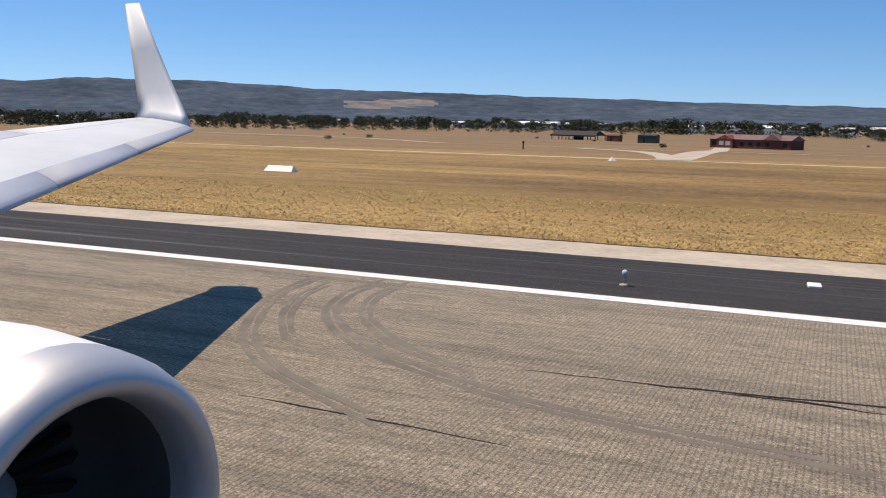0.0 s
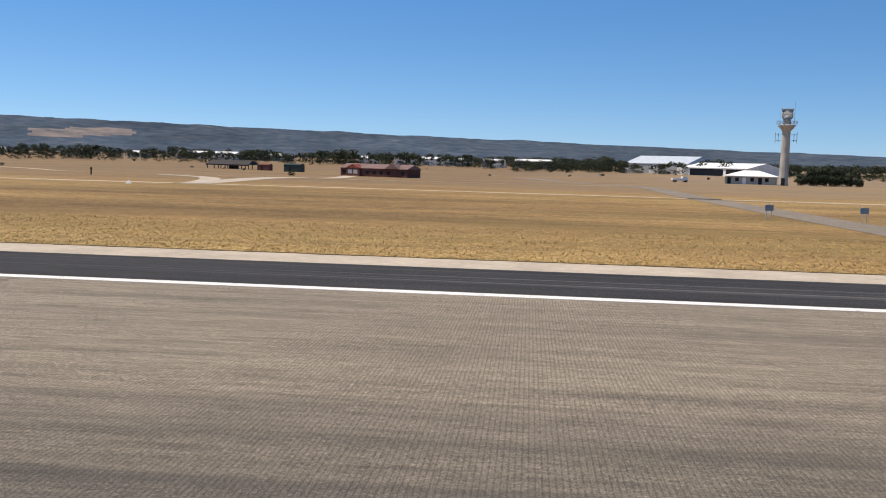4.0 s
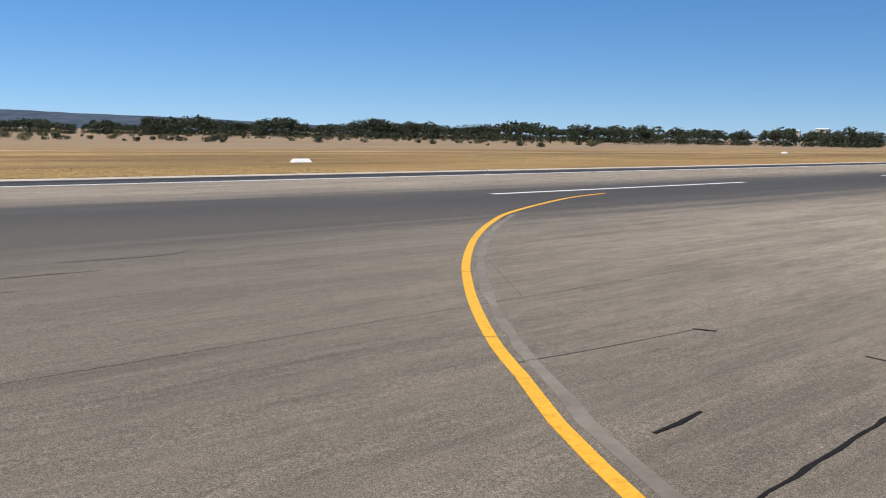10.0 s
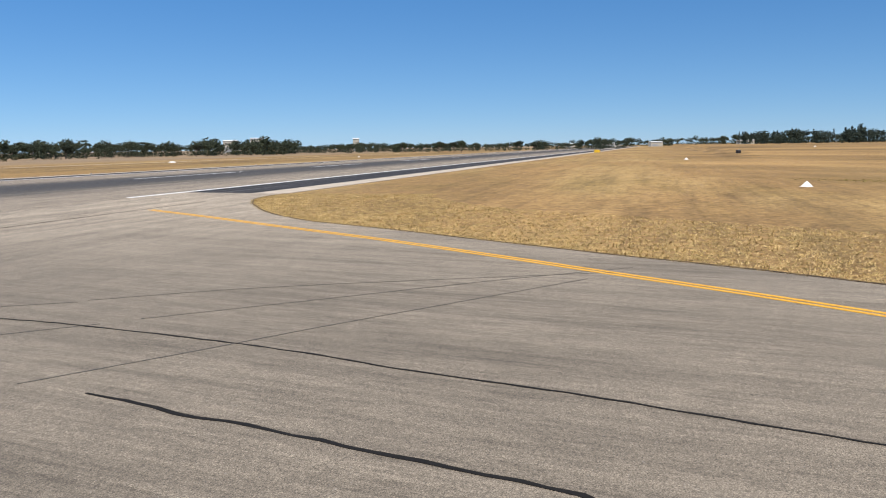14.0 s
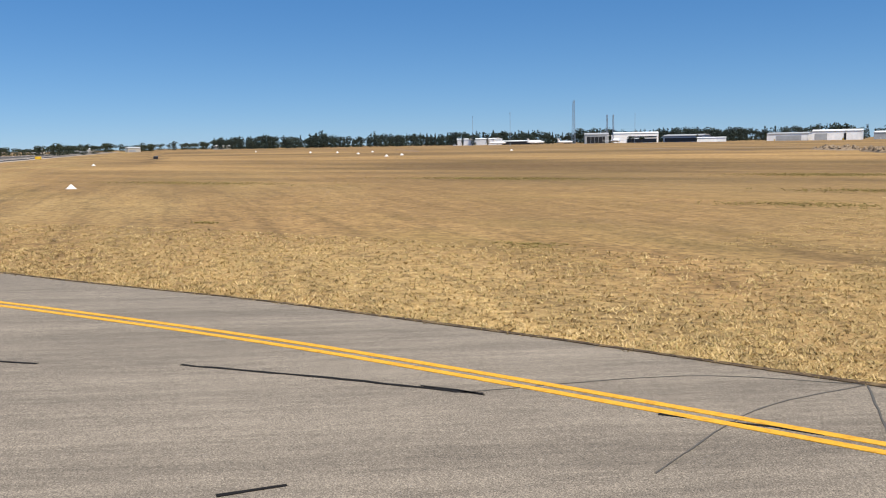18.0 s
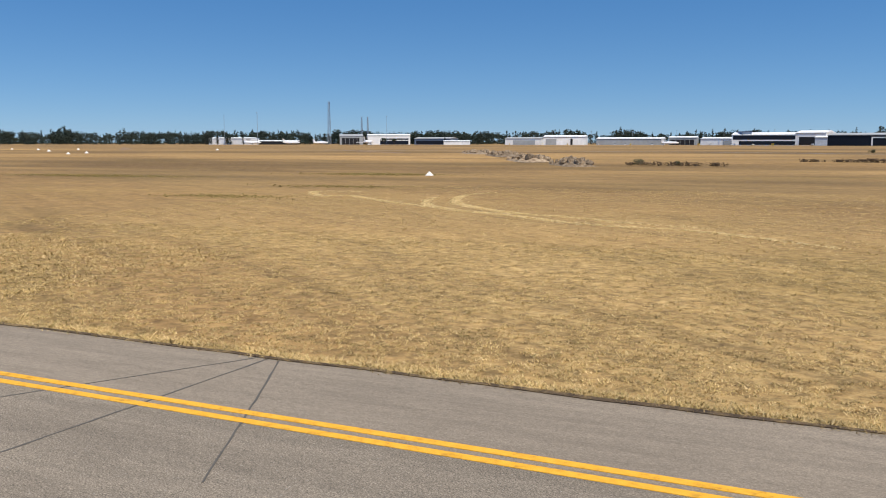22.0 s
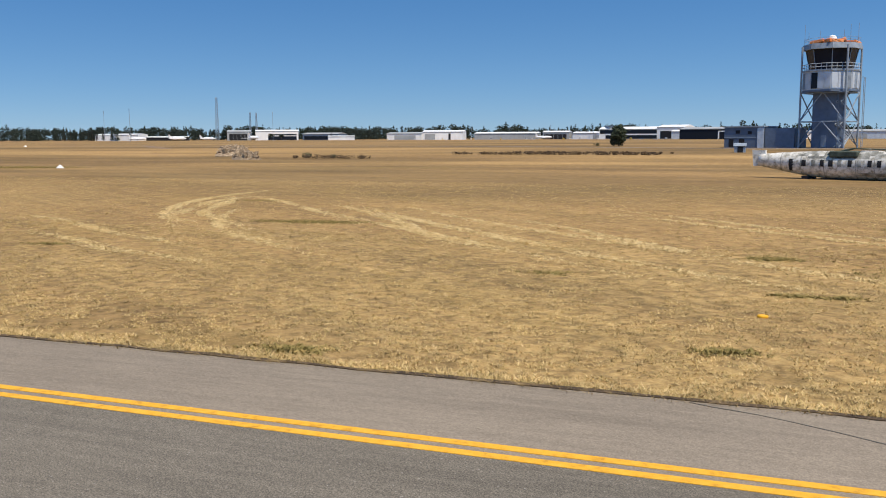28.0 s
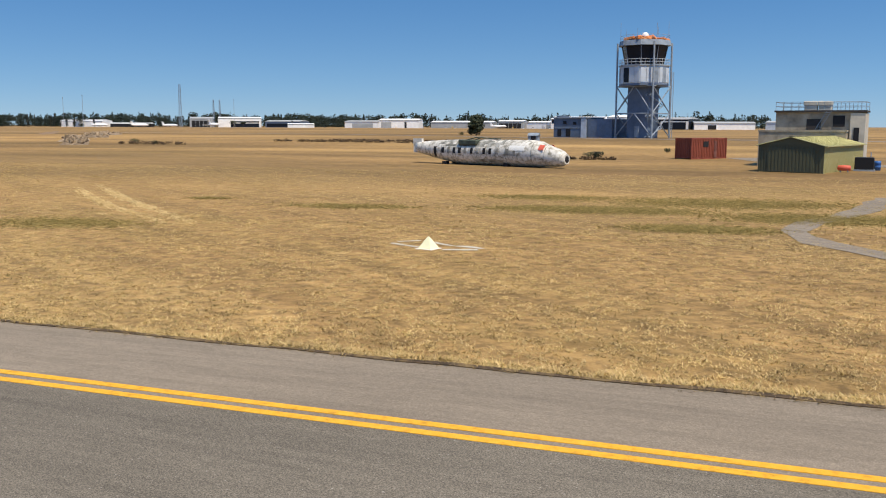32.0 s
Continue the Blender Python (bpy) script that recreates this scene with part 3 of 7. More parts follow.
for pts in ([(75.5, -40.1), (78.9, -45.5), (81.5, -49.8)], [(73.65, -46.72), (76.52, -49.7), (79, -52.2)], [(81.8, -49.9), (84.8, -54.2), (89.1, -63.5)], [(79.7, -52.8), (82.6, -55.7), (86.8, -59.9), (90.1, -63.7)],
            [(74.1, -54.0), (76.8, -55.7), (80.1, -57.7), (87.5, -62.5)], [(68.26, -69.26), (69.0, -71.18), (69.74, -73.3), (70.26, -75.31)]):
    crack(pts, 0.05)
crack([taxi(-5.28, 116.8), taxi(-5.19, 114), taxi(-5.0, 110.6), taxi(-4.9, 106)], 0.13)
crack([taxi(-9.96, 116.8), taxi(-8.9, 113.9), taxi(-7.2, 109.3), taxi(-6, 105)], 0.05)
crack([taxi(-9.96, 116.8), taxi(-10.85, 114.5), taxi(-10.9, 111.3)], 0.035)
crack([taxi(-9.96, 116.8), taxi(-12.5, 115.6), taxi(-15, 112.5)], 0.03)
crack([taxi(-11.9, 113.43), taxi(-9.6, 113.95), taxi(-6.9, 113.9), taxi(-5.15, 114.0)], 0.1)
crack([taxi(-23.8, 108.9), taxi(-22.4, 109.5)], 0.09)
crack([taxi(-20.13, 111.04), taxi(-17.3, 111.97), taxi(-14.56, 112.79)], 0.11)
crack([taxi(-15.67, 112.58), taxi(-15.0, 112.72), taxi(-14.5, 112.74)], 0.1, "crack")
crack([taxi(-14.5, 107.7), taxi(-14.1, 108.4)], 0.1)
crack([taxi(9.9, 116.9), taxi(9.83, 112.4), taxi(9.7, 108)], 0.05)
crack([taxi(9.67, 116.8), taxi(8.16, 114), taxi(6.5, 110.8), taxi(5.5, 108)], 0.045)
crack([taxi(10.14, 116.8), taxi(11.6, 114), taxi(12.8, 111.6)], 0.045)
crack([taxi(37.4, 116.7), taxi(37.4, 113), taxi(37.3, 109)], 0.022)
crack([taxi(29.9, 116.7), taxi(29.4, 114.5)], 0.03)
crack([taxi(63.5, 116.8), taxi(65.4, 116.1), taxi(69.3, 113.8), taxi(71.5, 111)], 0.035)
for pts, w in (([(7.8, 15.2), (10.1, 15.35), (11.4, 15.5), (13.3, 15.8), (15.6, 15.7)], 0.12), ([(4.5, 11.8), (7.1, 11.7), (8.8, 11.6)], 0.08), ([(19.25, 13.81), (20.2, 13.8), (20.8, 13.76), (21.7, 13.72), (22.6, 13.8), (23.8, 13.9)], 0.16), ([(20.22, 13.8), (20.25, 14.2), (20.21, 14.6)], 0.06), ([(10.9, 15.37), (12.1, 15.45), (13.4, 15.39)], 0.12), ([(13.6, 13.1), (14.5, 13.25), (15.6, 13.09), (16.3, 13.25)], 0.1), ([(13.4, 12.17), (14.4, 12.23), (15.3, 12.44)], 0.08),
               ([(43.5, 3.9), (46.6, 3.93), (51.3, 3.98)], 0.06), ([(52.1, 3.94), (56, 4.0)], 0.05), ([(54.8, 6.3), (58, 6.05), (61.2, 6.0)], 0.09),
               ([(64.9, -11.0), (65.7, -11.0), (66.6, -10.7)], 0.1), ([(69.6, -14.15), (71.1, -13.9), (73.3, -14.0)], 0.09), ([(72.7, -12.2), (75.7, -12.4), (77, -11.7)], 0.07), ([(69.9, -15.7), (70.6, -15.7)], 0.08)):
    crack(pts, w, "crack")

# worn old line beside the lead-off line, and its joints
M["worn_line"] = surface("worn_dark_old_paint", shade((0.185, 0.16, 0.128)), 4, 0.8, coords="World", big=0.2, big_scale=0.6)
worn, k0 = [], len(LEAD)
for k, p in enumerate(LEAD):
    d = (LEAD[min(k + 1, k0 - 1)] - LEAD[max(k - 1, 0)]).normalized()
    worn.append(p + Vector((d.y, -d.x)) * -0.42)
    if k % 9 == 4:
        n = Vector((-d.y, d.x))
        ribbon("line_joint", [p - n * 0.155, p, p + n * 0.155], 0.03, M["faint_seal"], "dark joint across the lead-off line", "crack", lift=0.009)
ribbon("worn_old_line", worn[20:], 0.26, M["worn_line"], "dark worn trace of an older painted line", "taxiway marking", lift=0.002, jitter=0.02)
crack([(75.16, -26.77), (77.3, -27.05), (79.98, -27.25)], 0.035)
crack([(73.97, -30.31), (74.6, -30.26), (75.29, -30.18)], 0.13)
crack([(84.51, -16.63), (82.2, -19.6), (79.73, -22.78)], 0.025)
cover = part("manhole_cover", lathe_disc(0.17), M["concrete"])
cover.location = (70.98, -33.3, terrain(70.98, -33.3) + 0.006)
tagged(cover, "small round pale service cover in the painted line", "manhole cover")

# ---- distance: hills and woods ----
# Distance haze is mixed into both hill colours: blued scrub, greyed tan slope.
M["hill"] = surface("scrub_hills_painted_haze", [(0.32, (0.042, 0.062, 0.09)), (0.5, (0.064, 0.086, 0.116)), (0.62, (0.082, 0.102, 0.13)), (0.72, (0.125, 0.132, 0.145))], 0.016, 1.0, detail=9, spec=0.0, coords="World", stretch=(1, 1, 2.2), big=0.2, big_scale=0.0025)
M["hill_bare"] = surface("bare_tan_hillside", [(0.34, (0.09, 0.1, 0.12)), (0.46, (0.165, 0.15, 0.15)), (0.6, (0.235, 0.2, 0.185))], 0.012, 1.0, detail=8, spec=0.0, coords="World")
M["leaf_dark"] = surface("dark_eucalypt_leaves", [(0.3, (0.018, 0.026, 0.014)), (0.5, (0.036, 0.046, 0.024)), (0.75, (0.066, 0.074, 0.04))], 1.2, 0.8, per_piece=0.35)
M["leaf_olive"] = surface("olive_scrub_leaves", [(0.3, (0.05, 0.05, 0.025)), (0.5, (0.1, 0.095, 0.045)), (0.75, (0.17, 0.15, 0.08))], 1.2, 0.85, per_piece=0.35)
M["leaf_pine"] = surface("pine_needles", [(0.3, (0.012, 0.019, 0.014)), (0.5, (0.022, 0.032, 0.023)), (0.75, (0.04, 0.05, 0.034))], 1.2, 0.85, per_piece=0.3)
M["bark"] = surface("grey_brown_bark", shade((0.14, 0.11, 0.085)), 6, 0.9, bump=0.5, stretch=(1, 1, 0.2))


def ridge_height(az):
    """Degrees above the horizon of the hill line, by compass angle from the x axis."""
    pts = [(20, 0.0), (40, 0.05), (52, 0.42), (60, 0.75), (70, 1.0), (82, 1.3), (92, 1.55), (99, 1.7), (105, 1.85), (115, 2.0), (122, 2.15), (128, 2.4), (134, 2.4), (140, 2.1), (155, 1.9), (190, 0.8), (215, 0.0)]
    return float(np.interp(az, [p[0] for p in pts], [p[1] for p in pts]))


bm = bmesh.new()
rows = []
for j in range(15):
    f = j / 14
    row = []
    for k in range(781):
        az = 20 + k * 0.25
        a = radians(az)
        r = 3500 + 900 * f
        h = r * math.tan(radians(0.965 * ridge_height(az)))
        w = noise.fractal(Vector((az * 0.35, f * 3.0, 3.1)), 1.0, 2.1, 6) * 0.1 + noise.noise(Vector((az * 2.2, f * 2, 7))) * 0.012
        z = h * min(1.0, (f ** 0.8) * (1.0 + 0.5 * w * (1 - f))) + h * w * f * 0.6 - 3
        row.append(bm.verts.new((r * math.cos(a), r * math.sin(a), z)))
    rows.append(row)
back = [bm.verts.new((v.co.x * 1.02, v.co.y * 1.02, -30)) for v in rows[-1]]
rows.append(back)
for j, (a, b) in enumerate(zip(rows, rows[1:])):
    for k in range(len(a) - 1):
        face = bm.faces.new((a[k], b[k], b[k + 1], a[k + 1]))
        # a bare quarry slope among the scrub
        u, v = (20 + k * 0.25 - 117.0) / 3.3, (j / 14 - 0.5 + 0.03 * (20 + k * 0.25 - 117.0)) / 0.17
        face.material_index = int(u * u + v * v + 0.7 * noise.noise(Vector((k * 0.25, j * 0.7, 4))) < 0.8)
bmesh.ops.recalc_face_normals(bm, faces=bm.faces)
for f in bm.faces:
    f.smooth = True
tagged(part("hills_backdrop", bm, [M["hill"], M["hill_bare"]]), "long low range of scrub-covered hills with haze in their colour", "hills", kind="structure")


def leaf_cloud(rnd, blobs, size):
    """Many small leaf faces gathered in clumps: blobs are (centre, radius, count)."""
    vs, fs = [], []
    for (cx, cy, cz), (rx, ry, rz), n in blobs:
        for _ in range(n):
            d = Vector((rnd.gauss(0, 1), rnd.gauss(0, 1), rnd.gauss(0, 1))).normalized()
            q = rnd.uniform(0.55, 1.0)
            c = Vector((cx + d.x * rx * q, cy + d.y * ry * q, cz + d.z * rz * q))
            u = Vector((rnd.gauss(0, 1), rnd.gauss(0, 1), rnd.gauss(0, 0.6))).normalized()
            w = u.cross(d)
            if w.length < 0.05:
                continue
            w.normalize()
            s = size * rnd.uniform(0.6, 1.3)
            i = len(vs)
            vs += [c - u * s * 0.7, c + w * s * 0.5 + d * s * 0.15, c + u * s * 0.7, c - w * s * 0.5 + d * s * 0.15]
            fs.append((i, i + 1, i + 2, i + 3))
    return vs, fs


def mesh_of(name, vs, fs, material):
    me = bpy.data.meshes.new(name)
    me.from_pydata([tuple(v) for v in vs], [], fs)
    me.materials.append(material)
    return me


def make_tree(name, seed, height, spread, leaf, label, category="tree", shape="gum", dense=1.0):
    rnd = random.Random(seed)
    t = thing(name, pose(0, 0, -500), label, category)
    bm = bmesh.new()
    top = height * (0.55 if shape != "pine" else 0.95)
    lean = rnd.uniform(-0.05, 0.05) * height
    rod(bm, (0, 0, -0.3), (lean, 0, top), height * 0.032, 7, height * 0.012)
    blobs = []
    if shape == "pine":
        n = 9
        for k in range(n):
            z = height * (0.14 + 0.82 * k / (n - 1))
            r = spread * (1.0 - 0.9 * k / (n - 1)) * rnd.uniform(0.8, 1.1) + 0.15
            blobs.append(((lean * 0.5, 0, z), (r, r, height * 0.07), int(60 * dense * (r / spread + 0.2))))
    else:
        limbs = 7 if shape == "gum" else 5
        for k in range(limbs):
            a = k * 2.4 + rnd.uniform(-0.4, 0.4)
            z0 = top * rnd.uniform(0.45, 0.95)
            r = spread * rnd.uniform(0.35, 0.75)
            tip = Vector((math.cos(a) * r, math.sin(a) * r, height * rnd.uniform(0.55, 0.85)))
            rod(bm, (lean * z0 / top, 0, z0), tip, height * 0.013, 5, height * 0.004)
            for j in range(3):
                c = tip + Vector((rnd.uniform(-1, 1), rnd.uniform(-1, 1), rnd.uniform(-0.5, 0.8))) * spread * 0.25
                s = spread * rnd.uniform(0.22, 0.42)
                blobs.append((tuple(c), (s, s, s * 0.75), int(42 * dense)))
        blobs.append(((lean, 0, height * 0.78), (spread * 0.5, spread * 0.5, height * 0.2), int(90 * dense)))
    part("trunk", bm, M["bark"], t)
    vs, fs = leaf_cloud(rnd, blobs, height * (0.055 if shape != "pine" else 0.045))
    ob = new("crown", mesh_of("crown", vs, fs, M[leaf]))
    ob.parent = t
    return t


def make_bush(name, seed, height, spread, leaf, label):
    rnd = random.Random(seed)
    blobs = []
    for k in range(7):
        a, r = rnd.uniform(0, 6.3), spread * rnd.uniform(0.1, 0.65)
        s = spread * rnd.uniform(0.3, 0.5)
        blobs.append(((math.cos(a) * r, math.sin(a) * r, height * rnd.uniform(0.3, 0.6)), (s, s, height * 0.45), 45))
    vs, fs = leaf_cloud(rnd, blobs, height * 0.14)
    vs = [Vector((v.x, v.y, max(v.z, -0.05))) for v in vs]
    t = thing(name, pose(0, 0, -500), label, "bush")
    bm = bmesh.new()
    for k in range(5):
        rod(bm, (0, 0, -0.1), (math.cos(k * 1.26) * spread * 0.45, math.sin(k * 1.26) * spread * 0.45, height * 0.55), 0.05, 5, 0.02)
    part("stem", bm, M["bark"], t)
    new("foliage", mesh_of("foliage", vs, fs, M[leaf])).parent = t
    return t


def make_dense_tree(name, seed, height, spread, leaf, label):
    """A close rounded crown that reaches nearly to the ground."""
    rnd = random.Random(seed)
    t = thing(name, pose(0, 0, -500), label, "tree")
    bm = rod(bmesh.new(), (0, 0, -0.3), (0.1, 0, height * 0.7), height * 0.04, 7, height * 0.012)
    blobs = []
    for k in range(70):
        d = Vector((rnd.gauss(0, 1), rnd.gauss(0, 1), rnd.gauss(0, 1))).normalized() * rnd.uniform(0.3, 0.82)
        c = Vector((d.x * spread * (1 - 0.25 * d.z), d.y * spread * (1 - 0.25 * d.z), height * (0.49 + 0.5 * d.z)))
        s = spread * rnd.uniform(0.24, 0.36)
        blobs.append((tuple(c), (s, s, s), 80))
        if k % 5 == 0:
            rod(bm, (0, 0, max(0.4, c.z * 0.6)), c, height * 0.012, 5, height * 0.004)
    part("trunk", bm, M["bark"], t)
    vs, fs = leaf_cloud(rnd, blobs, height * 0.06)
    new("crown", mesh_of("crown", vs, fs, M[leaf])).parent = t
    return t


def by_az(az, r, eye=(50, -30)):
    a = radians(az)
    return eye[0] + r * math.cos(a), eye[1] + r * math.sin(a)


# one continuous far wood in several belts: azimuth span, range, tree height, density
def wood(name, seed, spans, leaf, label, leaf_size=0.75):
    rnd = random.Random(seed)
    vs, fs = [], []
    for a0, a1, r0, r1, h0, h1, n in spans:
        for _ in range(n):
            az, r = rnd.uniform(a0, a1), rnd.uniform(r0, r1)
            x, y = by_az(az, r)
            h = rnd.uniform(h0, h1) * (0.92 + 0.4 * noise.noise(Vector((az * 0.45, r * 0.004, seed))))
            z = terrain(x, y)
            blobs = []
            if leaf == "leaf_pine" and rnd.random() < 0.55:
                # a pointed conifer in four whorls
                for k in range(4):
                    e = h * (0.2 - 0.045 * k)
                    blobs.append(((x, y, z + h * (0.2 + 0.24 * k)), (e, e, h * 0.16), 46 - 9 * k))
                v, f = leaf_cloud(rnd, blobs, h * 0.075)
                o = len(vs)
                vs += v
                fs += [tuple(i + o for i in q) for q in f]
                continue
            # a domed crown with two side lobes over low undergrowth
            s = h * rnd.uniform(0.3, 0.46)
            blobs.append(((x, y, z + h - s * 0.62), (s, s, s * 0.62), 70))
            for k in range(2):
                a, e = rnd.uniform(0, 6.28), s * rnd.uniform(0.45, 0.7)
                blobs.append(((x + math.cos(a) * s * 0.8, y + math.sin(a) * s * 0.8, z + h * rnd.uniform(0.5, 0.75)), (e, e, e * 0.65), 32))
            blobs.append(((x, y, z + h * 0.2), (h * 0.4, h * 0.4, h * 0.22), 36))
            v, f = leaf_cloud(rnd, blobs, h * 0.095)
            o = len(vs)
            vs += v
            fs += [tuple(i + o for i in q) for q in f]
    ob = new(name, mesh_of(name, vs, fs, M[leaf]))
    return tagged(ob, label, "woods", kind="stuff")


wood("far_woods", 5, [(86, 150, 600, 860, 5, 10, 1050), (62, 92, 540, 680, 5, 9, 480), (20, 64, 560, 700, 8, 13, 560), (30, 64, 470, 560, 3, 6, 90), (0, 24, 640, 1000, 5, 8, 420), (-12, 4, 1300, 1900, 8, 14, 240)], "leaf_dark", "dark belt of eucalypt woodland behind the airfield")
wood("far_pines", 6, [(-38.3, -6.2, 1120, 1320, 9, 19, 700), (-68.7, -36.3, 980, 1250, 9, 17, 460)], "leaf_pine", "dark belt of pines behind the airport buildings")

# ---- materials of the buildings ----
M["steel_grey"] = paint("weathered_grey_steel", (0.25, 0.295, 0.345), 0.6, scale=1.2, lo=0.7, big=0.15, big_scale=0.6)
M["panel_pale"] = paint("pale_grey_cladding", (0.5, 0.555, 0.61), 0.6, scale=0.8, lo=0.75, big=0.12, big_scale=0.5)
M["annex_blue"] = paint("pale_blue_grey_wall", (0.11, 0.145, 0.2), 0.6, scale=0.8, big=0.15, big_scale=0.4)
M["shaft_blue"] = paint("blue_grey_cladding", (0.12, 0.16, 0.225), 0.6, scale=0.8, big=0.15, big_scale=0.4)
M["glass_dark"] = paint("dark_tinted_glass", (0.014, 0.018, 0.026), 0.25, scale=0.6, spec=0.1)
M["orange_sheet"] = surface("orange_roof_sheeting", [(0.3, (0.45, 0.12, 0.03)), (0.5, (0.75, 0.24, 0.07)), (0.7, (0.85, 0.5, 0.3))], 1.1, 0.7, bump=0.4, bump_scale=4)
M["white_wall"] = paint("white_painted_wall", (0.84, 0.83, 0.8), 0.6, scale=0.5, lo=0.85, big=0.08, big_scale=0.1)
M["white_roof"] = paint("white_steel_roof", (0.84, 0.84, 0.82), 0.5, scale=0.4, lo=0.88, big=0.06, big_scale=0.1)
M["grey_wall"] = paint("grey_cladding_wall", (0.36, 0.37, 0.37), 0.65, scale=0.4, lo=0.85, big=0.1, big_scale=0.1)
M["dark_open"] = paint("dark_interior", (0.018, 0.018, 0.02), 0.8, scale=0.4)
M["cast"] = surface("grey_cast_concrete", [(0.3, (0.30, 0.28, 0.25)), (0.5, (0.42, 0.40, 0.36)), (0.7, (0.48, 0.46, 0.42))], 1.0, 0.85, bump=0.2, stretch=(1, 1, 0.25), big=0.12, big_scale=0.3)
M["brick_red"] = surface("dark_red_brick", [(0.3, (0.08, 0.03, 0.024)), (0.5, (0.13, 0.05, 0.04)), (0.7, (0.18, 0.08, 0.065))], 2.0, 0.85, big=0.2, big_scale=0.2)
M["roof_brown"] = paint("faded_brown_roof", (0.19, 0.12, 0.105), 0.7, scale=0.5, big=0.15, big_scale=0.3)
M["black_steel"] = paint("blackened_steel", (0.03, 0.025, 0.025), 0.7, scale=0.6)
M["green_hut"] = paint("dark_green_paint", (0.035, 0.055, 0.045), 0.6)
# Rusty red lowered overall to carry the shade on the container's near side.
M["container_red"] = surface("rusty_red_container_paint", [(0.3, (0.12, 0.03, 0.018)), (0.5, (0.22, 0.055, 0.032)), (0.72, (0.3, 0.1, 0.065))], 1.3, 0.65, big=0.2, big_scale=0.6, stretch=(1, 1, 0.3))
# Olive of the front is darkened for the shade that face lies in.
M["shed_green"] = paint("olive_steel_shade_darkened", (0.095, 0.092, 0.05), 0.55, scale=0.7, lo=0.75, big=0.15, big_scale=0.5)
M["shed_roof"] = paint("khaki_steel_roof", (0.46, 0.43, 0.19), 0.55, scale=0.5, lo=0.85, big=0.1, big_scale=0.5)
M["shed_side"] = paint("khaki_steel_wall", (0.4, 0.37, 0.17), 0.55, scale=0.5, lo=0.85, big=0.1, big_scale=0.5)
M["block_grey"] = surface("weathered_concrete_block", [(0.3, (0.19, 0.165, 0.125)), (0.5, (0.32, 0.275, 0.205)), (0.7, (0.39, 0.34, 0.26))], 0.9, 0.9, bump=0.3, big=0.2, big_scale=0.35)
M["block_pale"] = surface("pale_tan_block", shade((0.5, 0.46, 0.38)), 0.8, 0.9, big=0.12, big_scale=0.35)
M["soot"] = surface("soot_blackened_wall", shade((0.045, 0.04, 0.038)), 1.0, 0.9, big=0.3, big_scale=0.5)
M["skin_white"] = surface("peeling_white_aircraft_paint", [(0.34, (0.24, 0.22, 0.165)), (0.45, (0.47, 0.44, 0.37)), (0.54, (0.66, 0.63, 0.56)), (0.8, (0.77, 0.75, 0.69))], 2.4, 0.55, detail=8, bump=0.15, bump_scale=8, big=0.12, big_scale=0.4)
M["skin_scorch"] = surface("scorched_bare_aluminium", [(0.35, (0.1, 0.095, 0.08)), (0.5, (0.24, 0.235, 0.2)), (0.7, (0.5, 0.49, 0.45))], 1.4, 0.6, detail=8, bump=0.2, bump_scale=8)
M["skin_green"] = surface("green_primer_metal", [(0.35, (0.04, 0.05, 0.035)), (0.6, (0.10, 0.12, 0.085)), (0.75, (0.3, 0.31, 0.26))], 1.4, 0.6)
M["red_paint"] = paint("faded_red_paint", (0.62, 0.12, 0.075), 0.6, scale=2)
M["marker_white"] = paint("white_marker_paint", (0.78, 0.77, 0.72), 0.6, scale=3, lo=0.9)
M["marker_cream"] = paint("cream_marker_paint", (0.78, 0.76, 0.5), 0.6, scale=3, lo=0.9)
M["yellow_gloss"] = paint("yellow_enamel", (0.72, 0.46, 0.03), 0.45, scale=4)
M["black_gloss"] = paint("matt_black_enamel", (0.012, 0.012, 0.013), 0.5, scale=4)
M["orange_disc"] = paint("orange_yellow_marker_paint", (0.78, 0.40, 0.02), 0.6, scale=3)
M["weed_stem"] = surface("dry_weed_stem", shade((0.11, 0.07, 0.04)), 8, 0.9, bump=0.4)
M["rubble"] = surface("broken_concrete_rubble", [(0.3, (0.13, 0.09, 0.055)), (0.5, (0.26, 0.19, 0.12)), (0.72, (0.4, 0.32, 0.22))], 1.5, 0.95, bump=0.5, per_piece=0.25)
M["aluminium"] = paint("brushed_aluminium_leading_edge", (0.5, 0.5, 0.52), 0.5, 0.6, scale=1.5, lo=0.94)
M["aircraft_white"] = paint("glossy_white_aircraft_paint", (0.8, 0.8, 0.8), 0.45, scale=0.6, lo=0.97, spec=0.4)
M["aircraft_grey"] = paint("pale_grey_wing_paint", (0.6, 0.62, 0.64), 0.55, scale=0.8, lo=0.93, spec=0.5)
M["rubber"] = paint("black_tyre_rubber", (0.02, 0.02, 0.02), 0.8)
M["car_white"] = paint("white_car_enamel", (0.75, 0.75, 0.74), 0.3)
M["car_dark"] = paint("dark_car_enamel", (0.05, 0.06, 0.08), 0.3)


def stand(x, y, turn=0.0, z=0.0):
    return pose(x, y, terrain(x, y) - 0.05 + z, 0, 0, turn)


def octagon(r, turn=22.5, squash=1.0):
    return [(r * math.cos(radians(turn + 45 * k)), r * squash * math.sin(radians(turn + 45 * k))) for k in range(8)]


